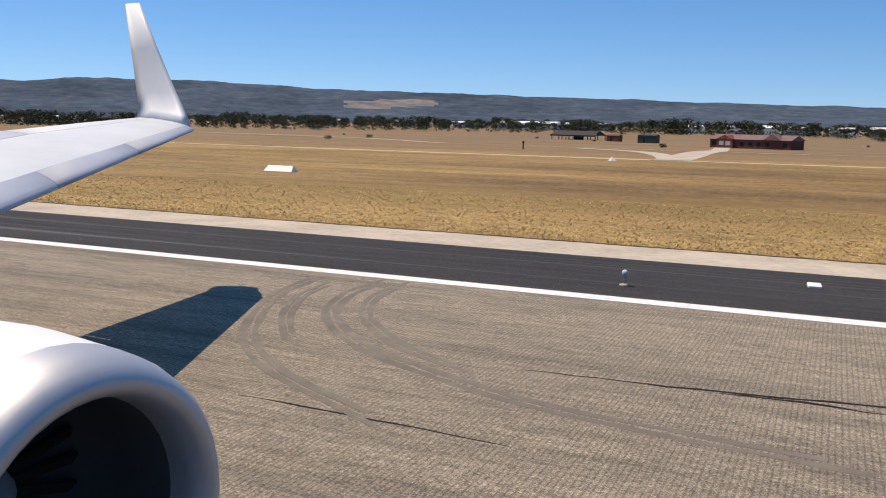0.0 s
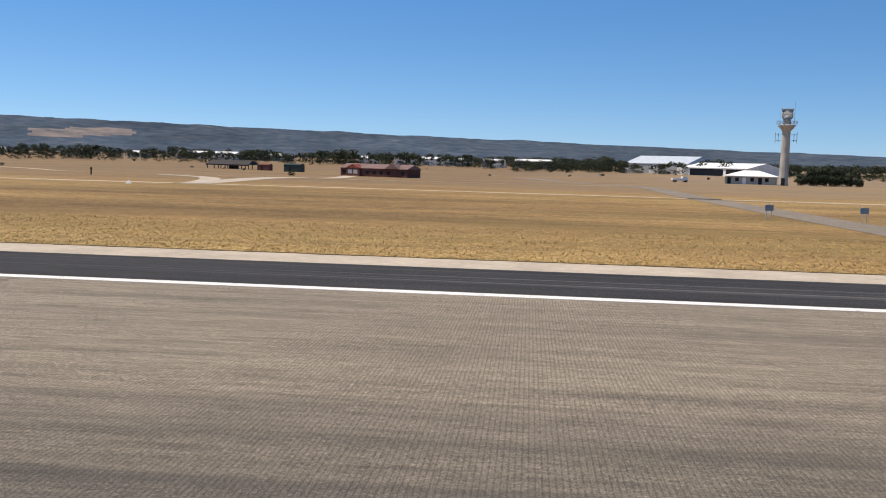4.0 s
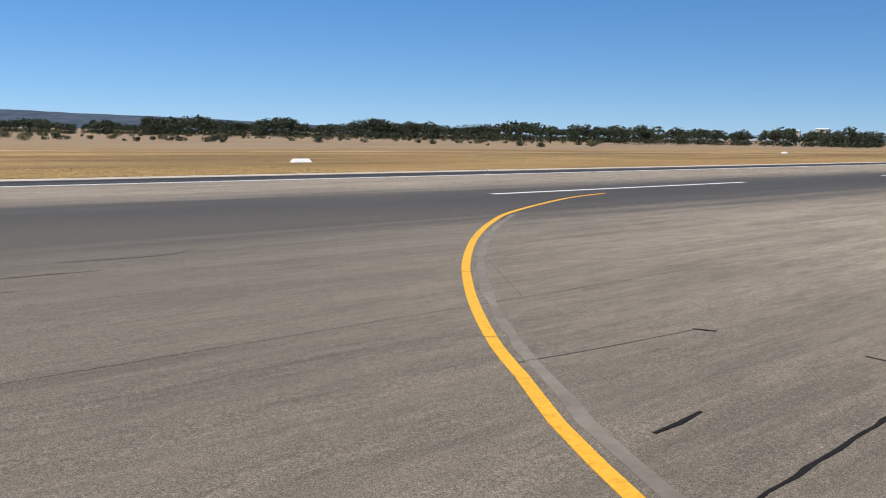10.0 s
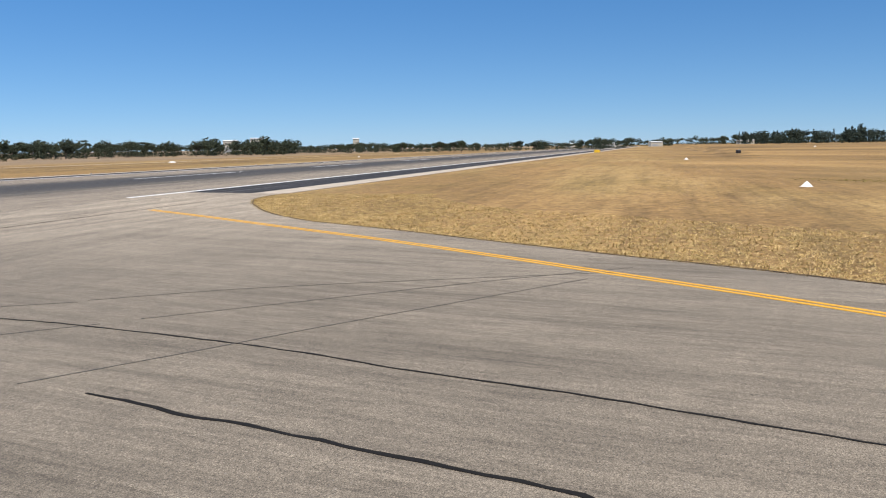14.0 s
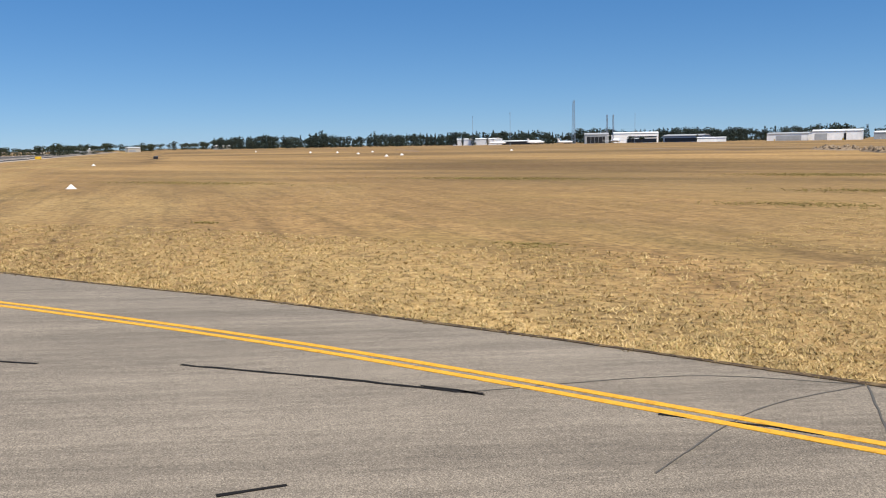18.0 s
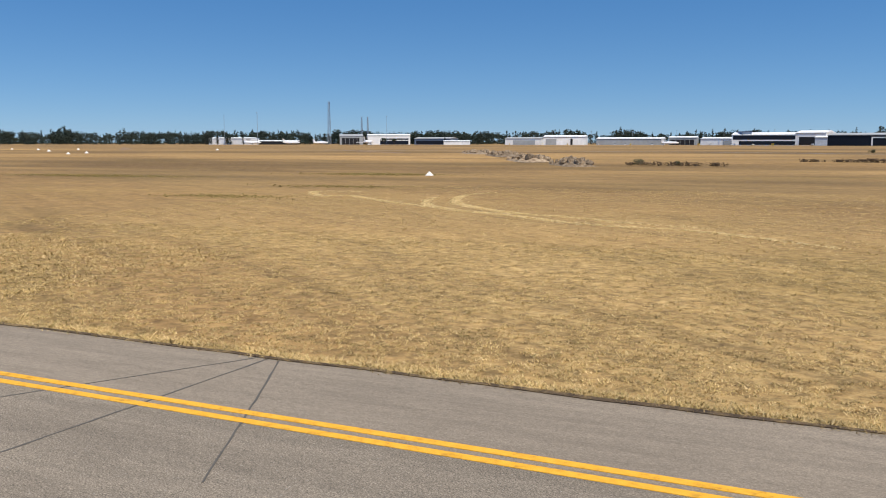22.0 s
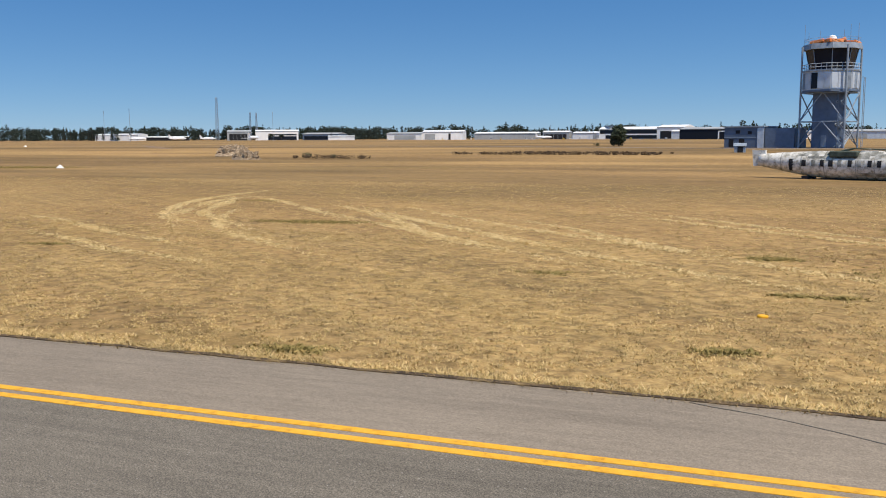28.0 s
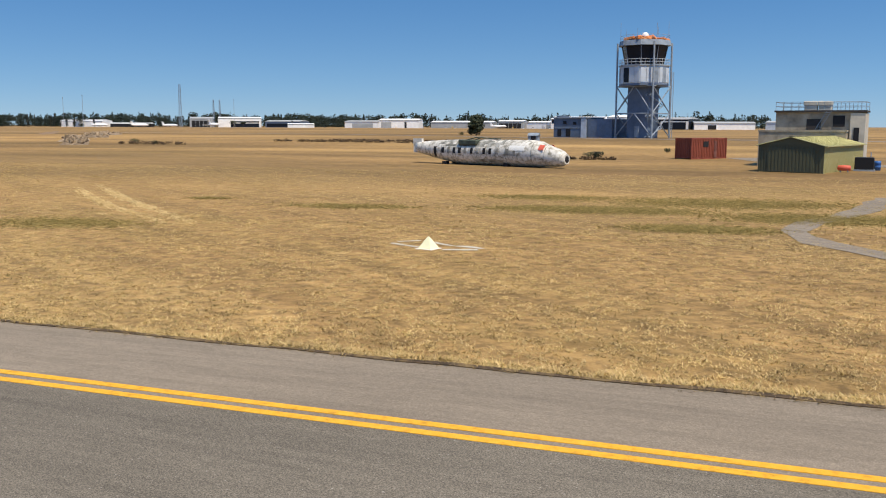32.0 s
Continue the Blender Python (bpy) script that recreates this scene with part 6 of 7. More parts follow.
def gable_marker(m, w, d, h, label):
    t = thing("gable_marker", m, label, "marker")
    part("marker_roof", frustum([(-w / 2, -d / 2), (w / 2, -d / 2), (w / 2, d / 2), (-w / 2, d / 2)], -0.05, [(-w * 0.44, -0.03), (w * 0.44, -0.03), (w * 0.44, 0.03), (-w * 0.44, 0.03)], h), M["marker_white"], t)
    part("marker_base", boxed(-w / 2 - 0.04, -d / 2 - 0.04, -0.05, w / 2 + 0.04, d / 2 + 0.04, 0.04), M["concrete"], t)
    return t


gable_marker(stand(-30.2, 64.2, 2), 2.75, 1.3, 0.5, "white painted gable-shaped airfield marker")
gable_marker(stand(128.5, 58.6, 0), 2.75, 1.3, 0.5, "white painted gable-shaped airfield marker")
gable_marker(stand(319, 88, 0), 2.75, 1.3, 0.5, "white painted gable-shaped airfield marker")


def pyramid_marker(m, w, h, mat="marker_white", label="small white pyramid marker standing in the grass"):
    t = thing("cone_marker", m, label, "marker", "white strip markers")
    part("marker_body", frustum([(-w / 2, -w / 2), (w / 2, -w / 2), (w / 2, w / 2), (-w / 2, w / 2)], -0.02, [(-0.02, -0.02), (0.02, -0.02), (0.02, 0.02), (-0.02, 0.02)], h), M[mat], t)
    part("marker_foot", boxed(-w / 2 - 0.03, -w / 2 - 0.03, -0.05, w / 2 + 0.03, w / 2 + 0.03, 0.02), M["marker_white"], t)
    return t


for x, y in ((117.13, -156.65), (144.9, -76.9), (285, -70.2), (352.48, -144.99), (297.59, -140.37), (355.1, -158.08), (259.61, -139.25), (264.46, -144.4), (377.65, -139.74), (499.92, -132.34), (-13.5, 112.5), (420, 60), (310.05, -192.76)):
    pyramid_marker(stand(x, y, 30), 0.8, 0.5)
pyramid_marker(stand(-18.74, -160.54, 18.31), 0.56, 0.4, "marker_cream", "small cream-yellow pyramid marker on broken concrete strips")
for q, w in (([(-16.93, -160.3), (-17.73, -160.37), (-18.34, -160.46)], 0.22), ([(-19.25, -160.73), (-19.61, -161.12), (-19.97, -161.61)], 0.3), ([(-16.74, -160.7), (-16.85, -161.1), (-16.97, -161.5)], 0.2), ([(-17.27, -161.59), (-18.07, -161.56), (-18.77, -161.54)], 0.2), ([(-18.87, -161.64), (-19.38, -161.83), (-19.88, -161.91)], 0.25)):
    ribbon("concrete_pad", smooth_line(q, 0.2), w, M["block_pale"], "broken pale concrete strip in the grass by the marker", "pad", lift=-0.03, jitter=0.04)



M["pad_tan"] = paint("tan_stained_concrete", (0.5, 0.33, 0.17), 0.9)


def guard_light(m):
    t = thing("runway_guard_light", m, "yellow runway guard light with two black round hoods", "light")
    part("base_pad", lathe([(0.3, -0.05), (0.3, 0.03), (0.2, 0.05)], 14), M["pad_tan"], t, "tan concrete base pad")
    part("stem", lathe([(0.09, 0.03), (0.07, 0.2), (0.05, 0.25), (0.05, 0.36)], 10), M["orange_disc"], t)
    part("lamp_box", boxed(-0.09, -0.08, 0.3, 0.09, 0.08, 0.56, 0.015), M["yellow_gloss"], t)
    for y in (-0.19, 0.19):
        hood = lathe([(0.12, -0.1), (0.17, -0.04), (0.17, 0.2), (0.15, 0.2), (0.14, 0.0)], 18, "X")
        bmesh.ops.translate(hood, verts=hood.verts, vec=(0, y, 0.5 + 0.1 * (y < 0)))
        ob = part("hood", hood, M["black_gloss"], t, "round black visor")
        part("target_board", rods([((-0.06, y, 0.5 + 0.1 * (y < 0)), (-0.04, y, 0.5 + 0.1 * (y < 0)))], 0.2, 18), M["black_gloss"], ob)
    return t


guard_light(stand(18.78, -122.23, -93.69)).scale = (0.62, 0.62, 0.8)
for x, y in ((25.43, -125.03), (20.94, -128.05), (-1.84, -142.28), (-5.76, -144.62)):
    tagged(part("ground_marker", lathe([(0.12, -0.05), (0.12, 0.01), (0.1, 0.02)], 16), M["orange_disc"]), "flat round orange-yellow marker set in the grass", "marker", "orange ground markers").location = (x, y, terrain(x, y) - 0.02)
# dry weed sticks, simplified to short squared stubs
for x, y, h in ((20.71, -122.15, 0.24), (16.1, -122.56, 0.28)):
    ob = part("weed_stick", frustum([(-0.04, -0.03), (0.04, -0.03), (0.04, 0.03), (-0.04, 0.03)], -0.1, [(-0.03, -0.03), (0.04, -0.02), (0.03, 0.03), (-0.04, 0.02)], h), M["weed_stem"])
    ob.scale = (0.6, 0.6, 1)
    ob.location = (x, y, terrain(x, y) - 0.05)
    tagged(ob, "short dry weed stick in the grass", "stake")


def edge_light(m):
    t = thing("runway_edge_light", m, "elevated runway edge light on a round base plate", "light")
    part("base_plate", lathe([(0.2, -0.02), (0.2, 0.04), (0.08, 0.06)], 12), M["concrete"], t)
    part("stem", lathe([(0.035, 0.05), (0.035, 0.34)], 8), M["steel_grey"], t)
    part("lamp", lathe([(0.06, 0.33), (0.12, 0.4), (0.12, 0.5), (0.05, 0.56)], 12), M["panel_pale"], t)
    return t


for k in range(-4, 10):
    if k in (1,):
        continue
    edge_light(pose(7.4 + 60 * k, 24.6, terrain(0, 24.6))).scale = (0.7, 0.7, 0.75)
t = thing("sign_slab", pose(12.0, 27.3, terrain(0, 27.3), 0, 0, 5), "low white concrete slab marker on the shoulder", "marker")
part("slab_top", boxed(-0.18, -0.3, -0.02, 0.18, 0.3, 0.06, 0.02), M["marker_white"], t)
t = thing("sign_slab", pose(68.3, 28.4, terrain(0, 28.4), 0, 0, 5), "low white concrete slab marker on the shoulder", "marker")
part("slab_top", boxed(-0.5, -0.25, -0.02, 0.5, 0.25, 0.05, 0.02), M["marker_white"], t)
for x, y in ((61.2, 72.0), (68.6, 71.2)):
    t = thing("service_road_sign", stand(x, y, 4), "small dark sign board on two posts, seen from behind", "sign")
    part("board", boxed(-0.36, -0.03, 0.8, 0.36, 0.03, 1.3, 0.01), M["steel_grey"], t)
    for e in (-0.2, 0.2):
        part("post", rods([((e, 0.04, -0.1), (e, 0.04, 1.4))], 0.03, 6), M["panel_pale"], t)
t = thing("marker_post", stand(-38, 150), "short black post beside the dirt track", "post")
part("post", rods([((0, 0, -0.1), (0, 0, 1.1))], 0.12, 6), M["black_gloss"], t)
part("post_cap", lathe([(0.2, 1.05), (0.2, 1.35), (0.05, 1.4)], 8), M["black_gloss"], t)

t = thing("runway_sign", stand(470, -36, -75), "yellow distance sign board on short legs beside the runway", "sign")
part("board", boxed(-1.3, -0.15, 0.3, 1.3, 0.15, 1.5, 0.04), M["yellow_gloss"], t)
for e in (-0.9, 0.9):
    part("sign_leg", boxed(e - 0.06, -0.06, -0.1, e + 0.06, 0.06, 0.32), M["black_steel"], t)
t = thing("equipment_box", stand(322, -85, 10), "low dark equipment box standing in the grass", "equipment box")
part("housing", boxed(-0.9, -0.5, 0.1, 0.9, 0.5, 0.95, 0.05), M["black_steel"], t)
part("lid", boxed(-0.95, -0.55, 0.95, 0.95, 0.55, 1.03, 0.02), M["steel_grey"], t)

# ---- roads and tracks over the field ----
ribbon("service_road", smooth_line([(69.5, 33.3), (68.2, 42), (67.0, 60), (65.6, 90), (64.2, 130), (64.5, 180), (60, 240), (45, 330), (20, 430)], 4), 4.6, M["road"], "narrow grey sealed service road across the grass", "road", lift=-0.02)
ribbon("service_road", smooth_line([(-7.5, 119), (-9, 150), (-12, 200), (-18, 260), (-23, 312)], 4), 5, M["concrete"], "pale gravel drive to the brick shed", "road", lift=-0.02)
ribbon("dirt_track", smooth_line([(-600, 170), (-300, 140), (-120, 124), (-40, 119), (30, 119), (95, 115), (180, 108), (300, 100), (700, 95)], 12), 3.2, M["dirt_track"], "pale bare dirt track along the runway strip", "track", lift=-0.02, jitter=0.2)
ribbon("service_road", smooth_line([(-7.8, 122), (-12, 139), (-19, 156), (-34, 172)], 3), 3.5, M["concrete"], "pale gravel drive to the pavilion", "road", lift=-0.018)
ribbon("dirt_track", smooth_line([(-560, 430), (-320, 350), (-150, 300), (-75, 215), (-40, 190), (0, 178), (60, 190)], 10), 4, M["dirt_track"], "pale bare dirt track to the sheds", "track", lift=-0.02, jitter=0.2)
ribbon("service_road", smooth_line([(-17.41, -193.6), (-20.83, -183.99), (-22.05, -177.95), (-24.12, -173.49), (-27.66, -171.39), (-33.4, -169.21)], 1.5), 1.25, M["road"], "pale gravel path in the grass", "path", lift=-0.03, jitter=0.12)
ribbon("service_road", smooth_line([(23.52, -240.33), (16.65, -236.12), (8.71, -233.89), (-1.32, -234.59), (-16.22, -231.15), (-31.04, -224.71)], 3), 5.0, M["road"], "pale gravel yard by the training building", "yard", lift=-0.03, jitter=0.3)
ribbon("service_road", smooth_line([(309.76, -202.76), (197.74, -269.48), (127.53, -275.41), (87.43, -278.23), (46.92, -295.04), (-3.65, -313.56), (-84.2, -331.19)], 8), 5, M["road"], "grey perimeter road by the control tower", "road", lift=-0.02)
M["track_pale"] = surface("flattened_pale_grass", [(0.35, (0.55, 0.4, 0.17)), (0.5, (0.67, 0.51, 0.25)), (0.7, (0.76, 0.61, 0.34))], 4, 0.95, bump=0.5, bump_scale=12, coords="World")
wheel_loops = [
    [(80.36, -134.96), (76.84, -132.15), (73.4, -130.25), (69.42, -129.43), (64.2, -129.78), (59.31, -129.63), (56.08, -130.34), (53.65, -131.57), (50.54, -131.78), (44.95, -131.21)],
    [(82.85, -142.23), (81.45, -138.59), (76.87, -134.45), (72.24, -132.12), (65.87, -130.93), (61.75, -131.71), (57.64, -131.89), (53.4, -133.16)],
    [(90, -133.84), (91.99, -130.8), (86.05, -128.42), (84.9, -130.29), (76.42, -129.54), (72.12, -129.51)],
    [(49.16, -154.95), (46.17, -150.86), (42.29, -146.74), (38.96, -144.34), (35.22, -142.33), (31.46, -140.92), (28.46, -141.03)],
    [(43.41, -149.67), (40.55, -148.29), (33.48, -143.68), (29.71, -142.67), (25.62, -142.15), (23.04, -141.57)],
    [(43.36, -151.27), (40.97, -147.4), (34.7, -143.11), (30.66, -140.89), (25.91, -139.15)],
    [(33.52, -145.68), (30.58, -143.59), (26.34, -141.47), (22.37, -140.35), (19.78, -140.17), (16.49, -139.87), (13.49, -139.59)],
    [(37.22, -135.58), (32.5, -136.35), (25.59, -136.44), (22.48, -136.85), (19.56, -137.36)],
    [(28.88, -133.54), (24.55, -134.41), (19.54, -134.66), (16.81, -135.58), (13.8, -135.89)],
    [(43.26, -151.37), (36.49, -150.27), (28.84, -148.34), (21.99, -146.64)],
    [(32.84, -151.76), (22.72, -148.96), (16.1, -146.27), (11.92, -145.44), (10.13, -144.99)],
    [(30.83, -152.1), (23.09, -149.97), (19.02, -148.95), (14.33, -148.41), (11.26, -147.62), (8.26, -147.34)],
    [(29.63, -148.67), (10.31, -145.59), (3.54, -144.49)],
    [(27.77, -150.91), (11.85, -147.64), (4.19, -146.41), (-0.91, -146.16)],
    [(28.58, -153.84), (16.75, -151.19), (9.47, -150.37), (0.12, -148.6)],
    [(19.37, -153.87), (4.09, -149.61), (-2.09, -148.83), (-5.59, -148.83)],
    [(18.11, -159.53), (8.16, -157.74), (2.38, -156.97), (-2.62, -156.72), (-6.71, -156.4)],
    [(20.15, -161.59), (7.21, -159.11), (-1.96, -157.94), (-7.24, -157.18)],
]
layer = iter(range(1000))
M["tyre_mark_worn"] = surface("worn_tyre_rubber_marks", shade((0.2, 0.171, 0.131), 0.8, 1.25), 9, 0.8, coords="World", big=0.25, big_scale=0.8)
M["tyre_mark"] = surface("faint_tyre_rubber_marks", shade((0.165, 0.141, 0.108), 0.85, 1.25), 3, 0.8, coords="World", big=0.2, big_scale=0.8)
for q, w in (([(1.7, 22.0), (1.8, 19.8), (2.5, 17.8), (3.5, 16.4), (4.9, 15.1), (6.5, 14.25), (8.1, 13.55), (9.9, 13.15), (13, 12.8)], 0.26), ([(2.4, 22.0), (2.5, 19.9), (3.2, 18.0), (4.2, 16.7), (5.5, 15.5), (7.2, 14.6)], 0.22),
             ([(-0.15, 21.7), (0.35, 18.9), (1.45, 16.5), (2.5, 14.8), (4.3, 13.1), (7, 11.6)], 0.24), ([(0.6, 21.0), (1.0, 18.9), (2.0, 16.8), (3.2, 15.1)], 0.2),
             ([(24.0, 22), (23.2, 19.8), (23.4, 17), (24.2, 14.5)], 0.3), ([(25.0, 22), (24.3, 19.6), (24.5, 17), (25.2, 14.5)], 0.25), ([(16.4, 21.7), (18.0, 18.9), (19.1, 17.05), (19.9, 15.4)], 0.26), ([(18.7, 22), (20.1, 19.2), (20.9, 17.6), (21.8, 16.5)], 0.26),
             ([(81.8, -69.5), (79.5, -70.3), (77.8, -70.75), (76.4, -70.95), (75.2, -70.85), (74.1, -70.6), (72.8, -70.1)], 0.42), ([(78.9, -69.6), (77.8, -70.1), (76.65, -70.45), (75.4, -70.42), (74.3, -70.2), (73.0, -69.85)], 0.24),
             ([(80.9, -72.0), (80.3, -72.2), (78.55, -72.75), (76.8, -72.95), (75.3, -72.85), (74.0, -72.55), (72.7, -72.1)], 0.42), ([(77.6, -72.0), (76.75, -72.2), (75.75, -72.33), (74.4, -72.17), (73.0, -71.8)], 0.24)):
    line = smooth_line(q, 0.5)
    for e in range(2):
        cut = line[e:len(line) - e]
        side = []
        for k, p in enumerate(cut):
            d = (cut[min(k + 1, len(cut) - 1)] - cut[max(k - 1, 0)]).normalized()
            side.append(p + Vector((-d.y, d.x)) * (e - 0.5) * w * 0.95)
        ribbon("tyre_mark", side, w * 0.7, M["tyre_mark_worn" if q[0][1] < -40 else "tyre_mark"], "faint curved tyre mark on the asphalt", "tyre mark", lift=0.002 + 0.0006 * next(layer), jitter=0.02)
M["burnt"] = surface("bare_scorched_soil", [(0.3, (0.13, 0.085, 0.05)), (0.5, (0.23, 0.15, 0.085)), (0.7, (0.34, 0.23, 0.125))], 3, 0.95, bump=0.5, bump_scale=12, coords="World")
M["green_tuft"] = surface("living_green_weeds", [(0.3, (0.13, 0.105, 0.03)), (0.48, (0.22, 0.175, 0.055)), (0.6, (0.36, 0.26, 0.09)), (0.7, (0.45, 0.31, 0.115))], 5, 0.9, bump=0.6, bump_scale=15, coords="World")


def patch(name, x, y, rx, ry, turn, mat, label, seed):
    rnd = random.Random(seed)
    pts = []
    for k in range(26):
        a = 2 * math.pi * k / 26
        q = 0.75 + 0.5 * noise.noise(Vector((math.cos(a) * 1.3, math.sin(a) * 1.3, seed * 3.7))) + rnd.uniform(-0.12, 0.12)
        u, v = rx * q * math.cos(a), ry * q * math.sin(a)
        c, s = math.cos(radians(turn)), math.sin(radians(turn))
        pts.append((x + u * c - v * s, y + u * s + v * c))
    bm = bmesh.new()
    bm.faces.new([bm.verts.new((px, py, 0)) for px, py in pts])
    bmesh.ops.triangulate(bm, faces=bm.faces)
    bmesh.ops.subdivide_edges(bm, edges=bm.edges, cuts=1)
    for v in bm.verts:
        v.co.z = terrain(v.co.x, v.co.y) - 0.042
    return tagged(part(name, bm, M[mat]), label, "ground patch", kind="structure")


patch("turned_soil", 264.25, -219.42, 70, 3, -15, "burnt", "long dark strip of bare soil across the field", 41)
patch("turned_soil", 410.3, -185.72, 120, 3, -12, "burnt", "long dark strip of bare soil across the field", 42)

# ---- trees, bushes and rubble ----
make_dense_tree("lone_tree", 11, 5.7, 2.5, "leaf_dark", "round dark green tree standing alone in dry grass").matrix_world = stand(137.64, -292.12)
gum = [make_tree("gum_tree", 20 + k, 9 + k, 4.2 + 0.5 * k, "leaf_dark", "dark green eucalypt with an open crown", dense=1.3) for k in range(4)]
pine = [make_tree("pine_tree", 40 + k, 13 + 2 * k, 2.6, "leaf_pine", "tall dark Norfolk pine", shape="pine") for k in range(2)]
rnd = random.Random(8)
spots = [by_az(rnd.uniform(30, 62), rnd.uniform(500, 600)) for _ in range(26)] + [by_az(rnd.uniform(4, 28), rnd.uniform(520, 640)) for _ in range(10)]
spots += [(979.2, -502.65), (970.91, -512.41), (899.16, -570.32), (890.93, -578.08)]
for k, (x, y) in enumerate(spots):
    src, h = gum[k % 4], rnd.uniform(0.5, 0.8)
    src_m = stand(x, y, rnd.uniform(0, 360))
    t = copy_thing(src, src_m) if k > 3 else src
    t.matrix_world = src_m @ Matrix.Diagonal((h, h, h, 1))
for k in range(22):
    x, y = by_az(rnd.uniform(-38.3, -18.2), rnd.uniform(1000, 1150))
    t = copy_thing(pine[k % 2], stand(x, y)) if k > 1 else pine[k]
    t.matrix_world = stand(x, y)
clump = make_dense_tree("shade_tree", 71, 5.2, 3.4, "leaf_dark", "dense dark green tree beside the radar tower hut")
for k, (x, y, s) in enumerate(((128, 291.5, 0.7), (131.5, 290.5, 1.0), (134.5, 289.8, 1.18), (137.6, 289, 1.1), (140.8, 288.2, 0.85), (144, 287, 0.55))):
    m = stand(x, y, 70 * k)
    ob = copy_thing(clump, m) if k else clump
    ob.matrix_world = m @ Matrix.Diagonal((s, s, s, 1))
bushes = [make_bush("saltbush", 60 + k, 1.6 + 0.3 * k, 1.8 + 0.4 * k, "leaf_olive" if k % 2 else "leaf_dark", "low rounded scrub bush in dry grass") for k in range(4)]
places = [(183, 294, 1.6), (187, 296, 1.0), (178, 292, 0.7), (219, 252, 0.8)]
places += [(*by_az(rnd.uniform(34, 72), rnd.uniform(300, 520)), rnd.uniform(0.5, 1.2)) for _ in range(90)]
places += [(*by_az(rnd.uniform(75, 125), rnd.uniform(300, 560)), rnd.uniform(0.3, 0.7)) for _ in range(14)]
places += [(33.96, -225.63, 0.6), (36.43, -226.7, 0.45), (14.53, -240.06, 0.4), (19.47, -242.21, 0.3), (38.4, -244.77, 0.4), (148.93, -296.05, 0.5), (119.72, -201.15, 0.35), (125.78, -199.33, 0.4)]
for k, (x, y, s) in enumerate(places):
    m = stand(x, y, k * 77)
    ob = copy_thing(bushes[k % 4], m) if k > 3 else bushes[k]
    ob.matrix_world = m @ Matrix.Diagonal((s, s, s, 1))


def rubble_heap(x, y, L, W, H, turn, seed, label):
    rnd = random.Random(seed)
    t = thing("rubble_heap", stand(x, y, turn), label, "rubble")
    bm = bmesh.new()
    rows = []
    for j in range(9):
        row = []
        for k in range(21):
            u, v = -1 + 2 * k / 20, -1 + 2 * j / 8
            h = max(0, 1 - u * u) ** 0.7 * max(0, 1 - v * v) * H * (0.65 + 0.7 * noise.noise(Vector((u * 4, v * 2, seed))))
            row.append(bm.verts.new((u * L / 2, v * W / 2, max(0, h) - 0.1)))
        rows.append(row)
    for a, b in zip(rows, rows[1:]):
        for k in range(20):
            bm.faces.new((a[k], a[k + 1], b[k + 1], b[k]))
    part("mound", bm, M["rubble"], t)
    lump = None
    for k in range(34):
        u, v = rnd.uniform(-0.9, 0.9), rnd.uniform(-0.7, 0.7)
        s = rnd.uniform(0.25, 0.75)
        if lump is None or k % 9 == 0:
            bm = bmesh.new()
            bmesh.ops.create_icosphere(bm, subdivisions=1, radius=1.0)
            for w in bm.verts:
                w.co *= rnd.uniform(0.7, 1.2)
            lump = mesh_from(bm, "boulder", M["rubble"])
        ob = new("boulder", lump)
        ob.parent = t
        ob.matrix_basis = pose(u * L / 2, v * W / 2, H * (1 - u * u) * (1 - v * v) * 0.6, rnd.uniform(0, 90), rnd.uniform(0, 90), rnd.uniform(0, 360)) @ Matrix.Diagonal((s * 1.3, s, s * 0.7, 1))
    return t


rubble_heap(191.37, -214.27, 22, 7, 0.94, -25, 1, "low heap of grey concrete rubble in the grass")
rubble_heap(169.61, -205.62, 16, 6, 1.08, -20, 2, "low heap of grey concrete rubble in the grass")
rubble_heap(147.92, -194.98, 14, 6, 1.37, -20, 3, "heap of brown earth and rubble in the grass")
rubble_heap(131.04, -190.48, 11, 5, 1.44, -20, 4, "heap of brown earth and rubble in the grass")


def scrub_line(a, b, h, wide, seed, label):
    """A low, nearly unbroken line of dry scrub."""
    rnd = random.Random(seed)
    blobs = []
    n = int(math.hypot(b[0] - a[0], b[1] - a[1]) / 0.35)
    for k in range(n):
        f = k / n
        if noise.noise(Vector((f * 14, seed, 0))) < -0.28:
            continue
        x, y = a[0] + (b[0] - a[0]) * f + rnd.uniform(-0.5, 0.5), a[1] + (b[1] - a[1]) * f + rnd.uniform(-wide, wide)
        s = h * rnd.uniform(0.45, 0.85)
        blobs.append(((x, y, terrain(x, y) + s * 0.35), (s * 1.4, s * 1.1, s * 0.7), 30))
    vs, fs = leaf_cloud(rnd, blobs, 0.16)
    tagged(new("scrub_line", mesh_of("scrub_line", vs, fs, M["leaf_brown"])), label, "scrub", kind="stuff")


M["leaf_brown"] = surface("dry_reddish_scrub", [(0.3, (0.05, 0.035, 0.02)), (0.5, (0.095, 0.062, 0.036)), (0.75, (0.15, 0.105, 0.06))], 1.2, 0.9)
scrub_line((114.08, -222.99), (82.53, -241.07), 0.65, 0.7, 1, "low dark line of dry reddish scrub across the field")
scrub_line((109.78, -232.87), (84.38, -246.13), 0.45, 0.6, 2, "low dark line of dry reddish scrub across the field")
scrub_line((125.84, -197.33), (112.64, -203.94), 0.8, 1.2, 3, "low olive scrub beside the rubble heaps")
scrub_line((41.17, -218.84), (29.02, -223.48), 0.5, 0.7, 4, "low dry scrub behind the wreck")

# ---- the airliner's port wing and engine, as it stands on the runway at the start ----


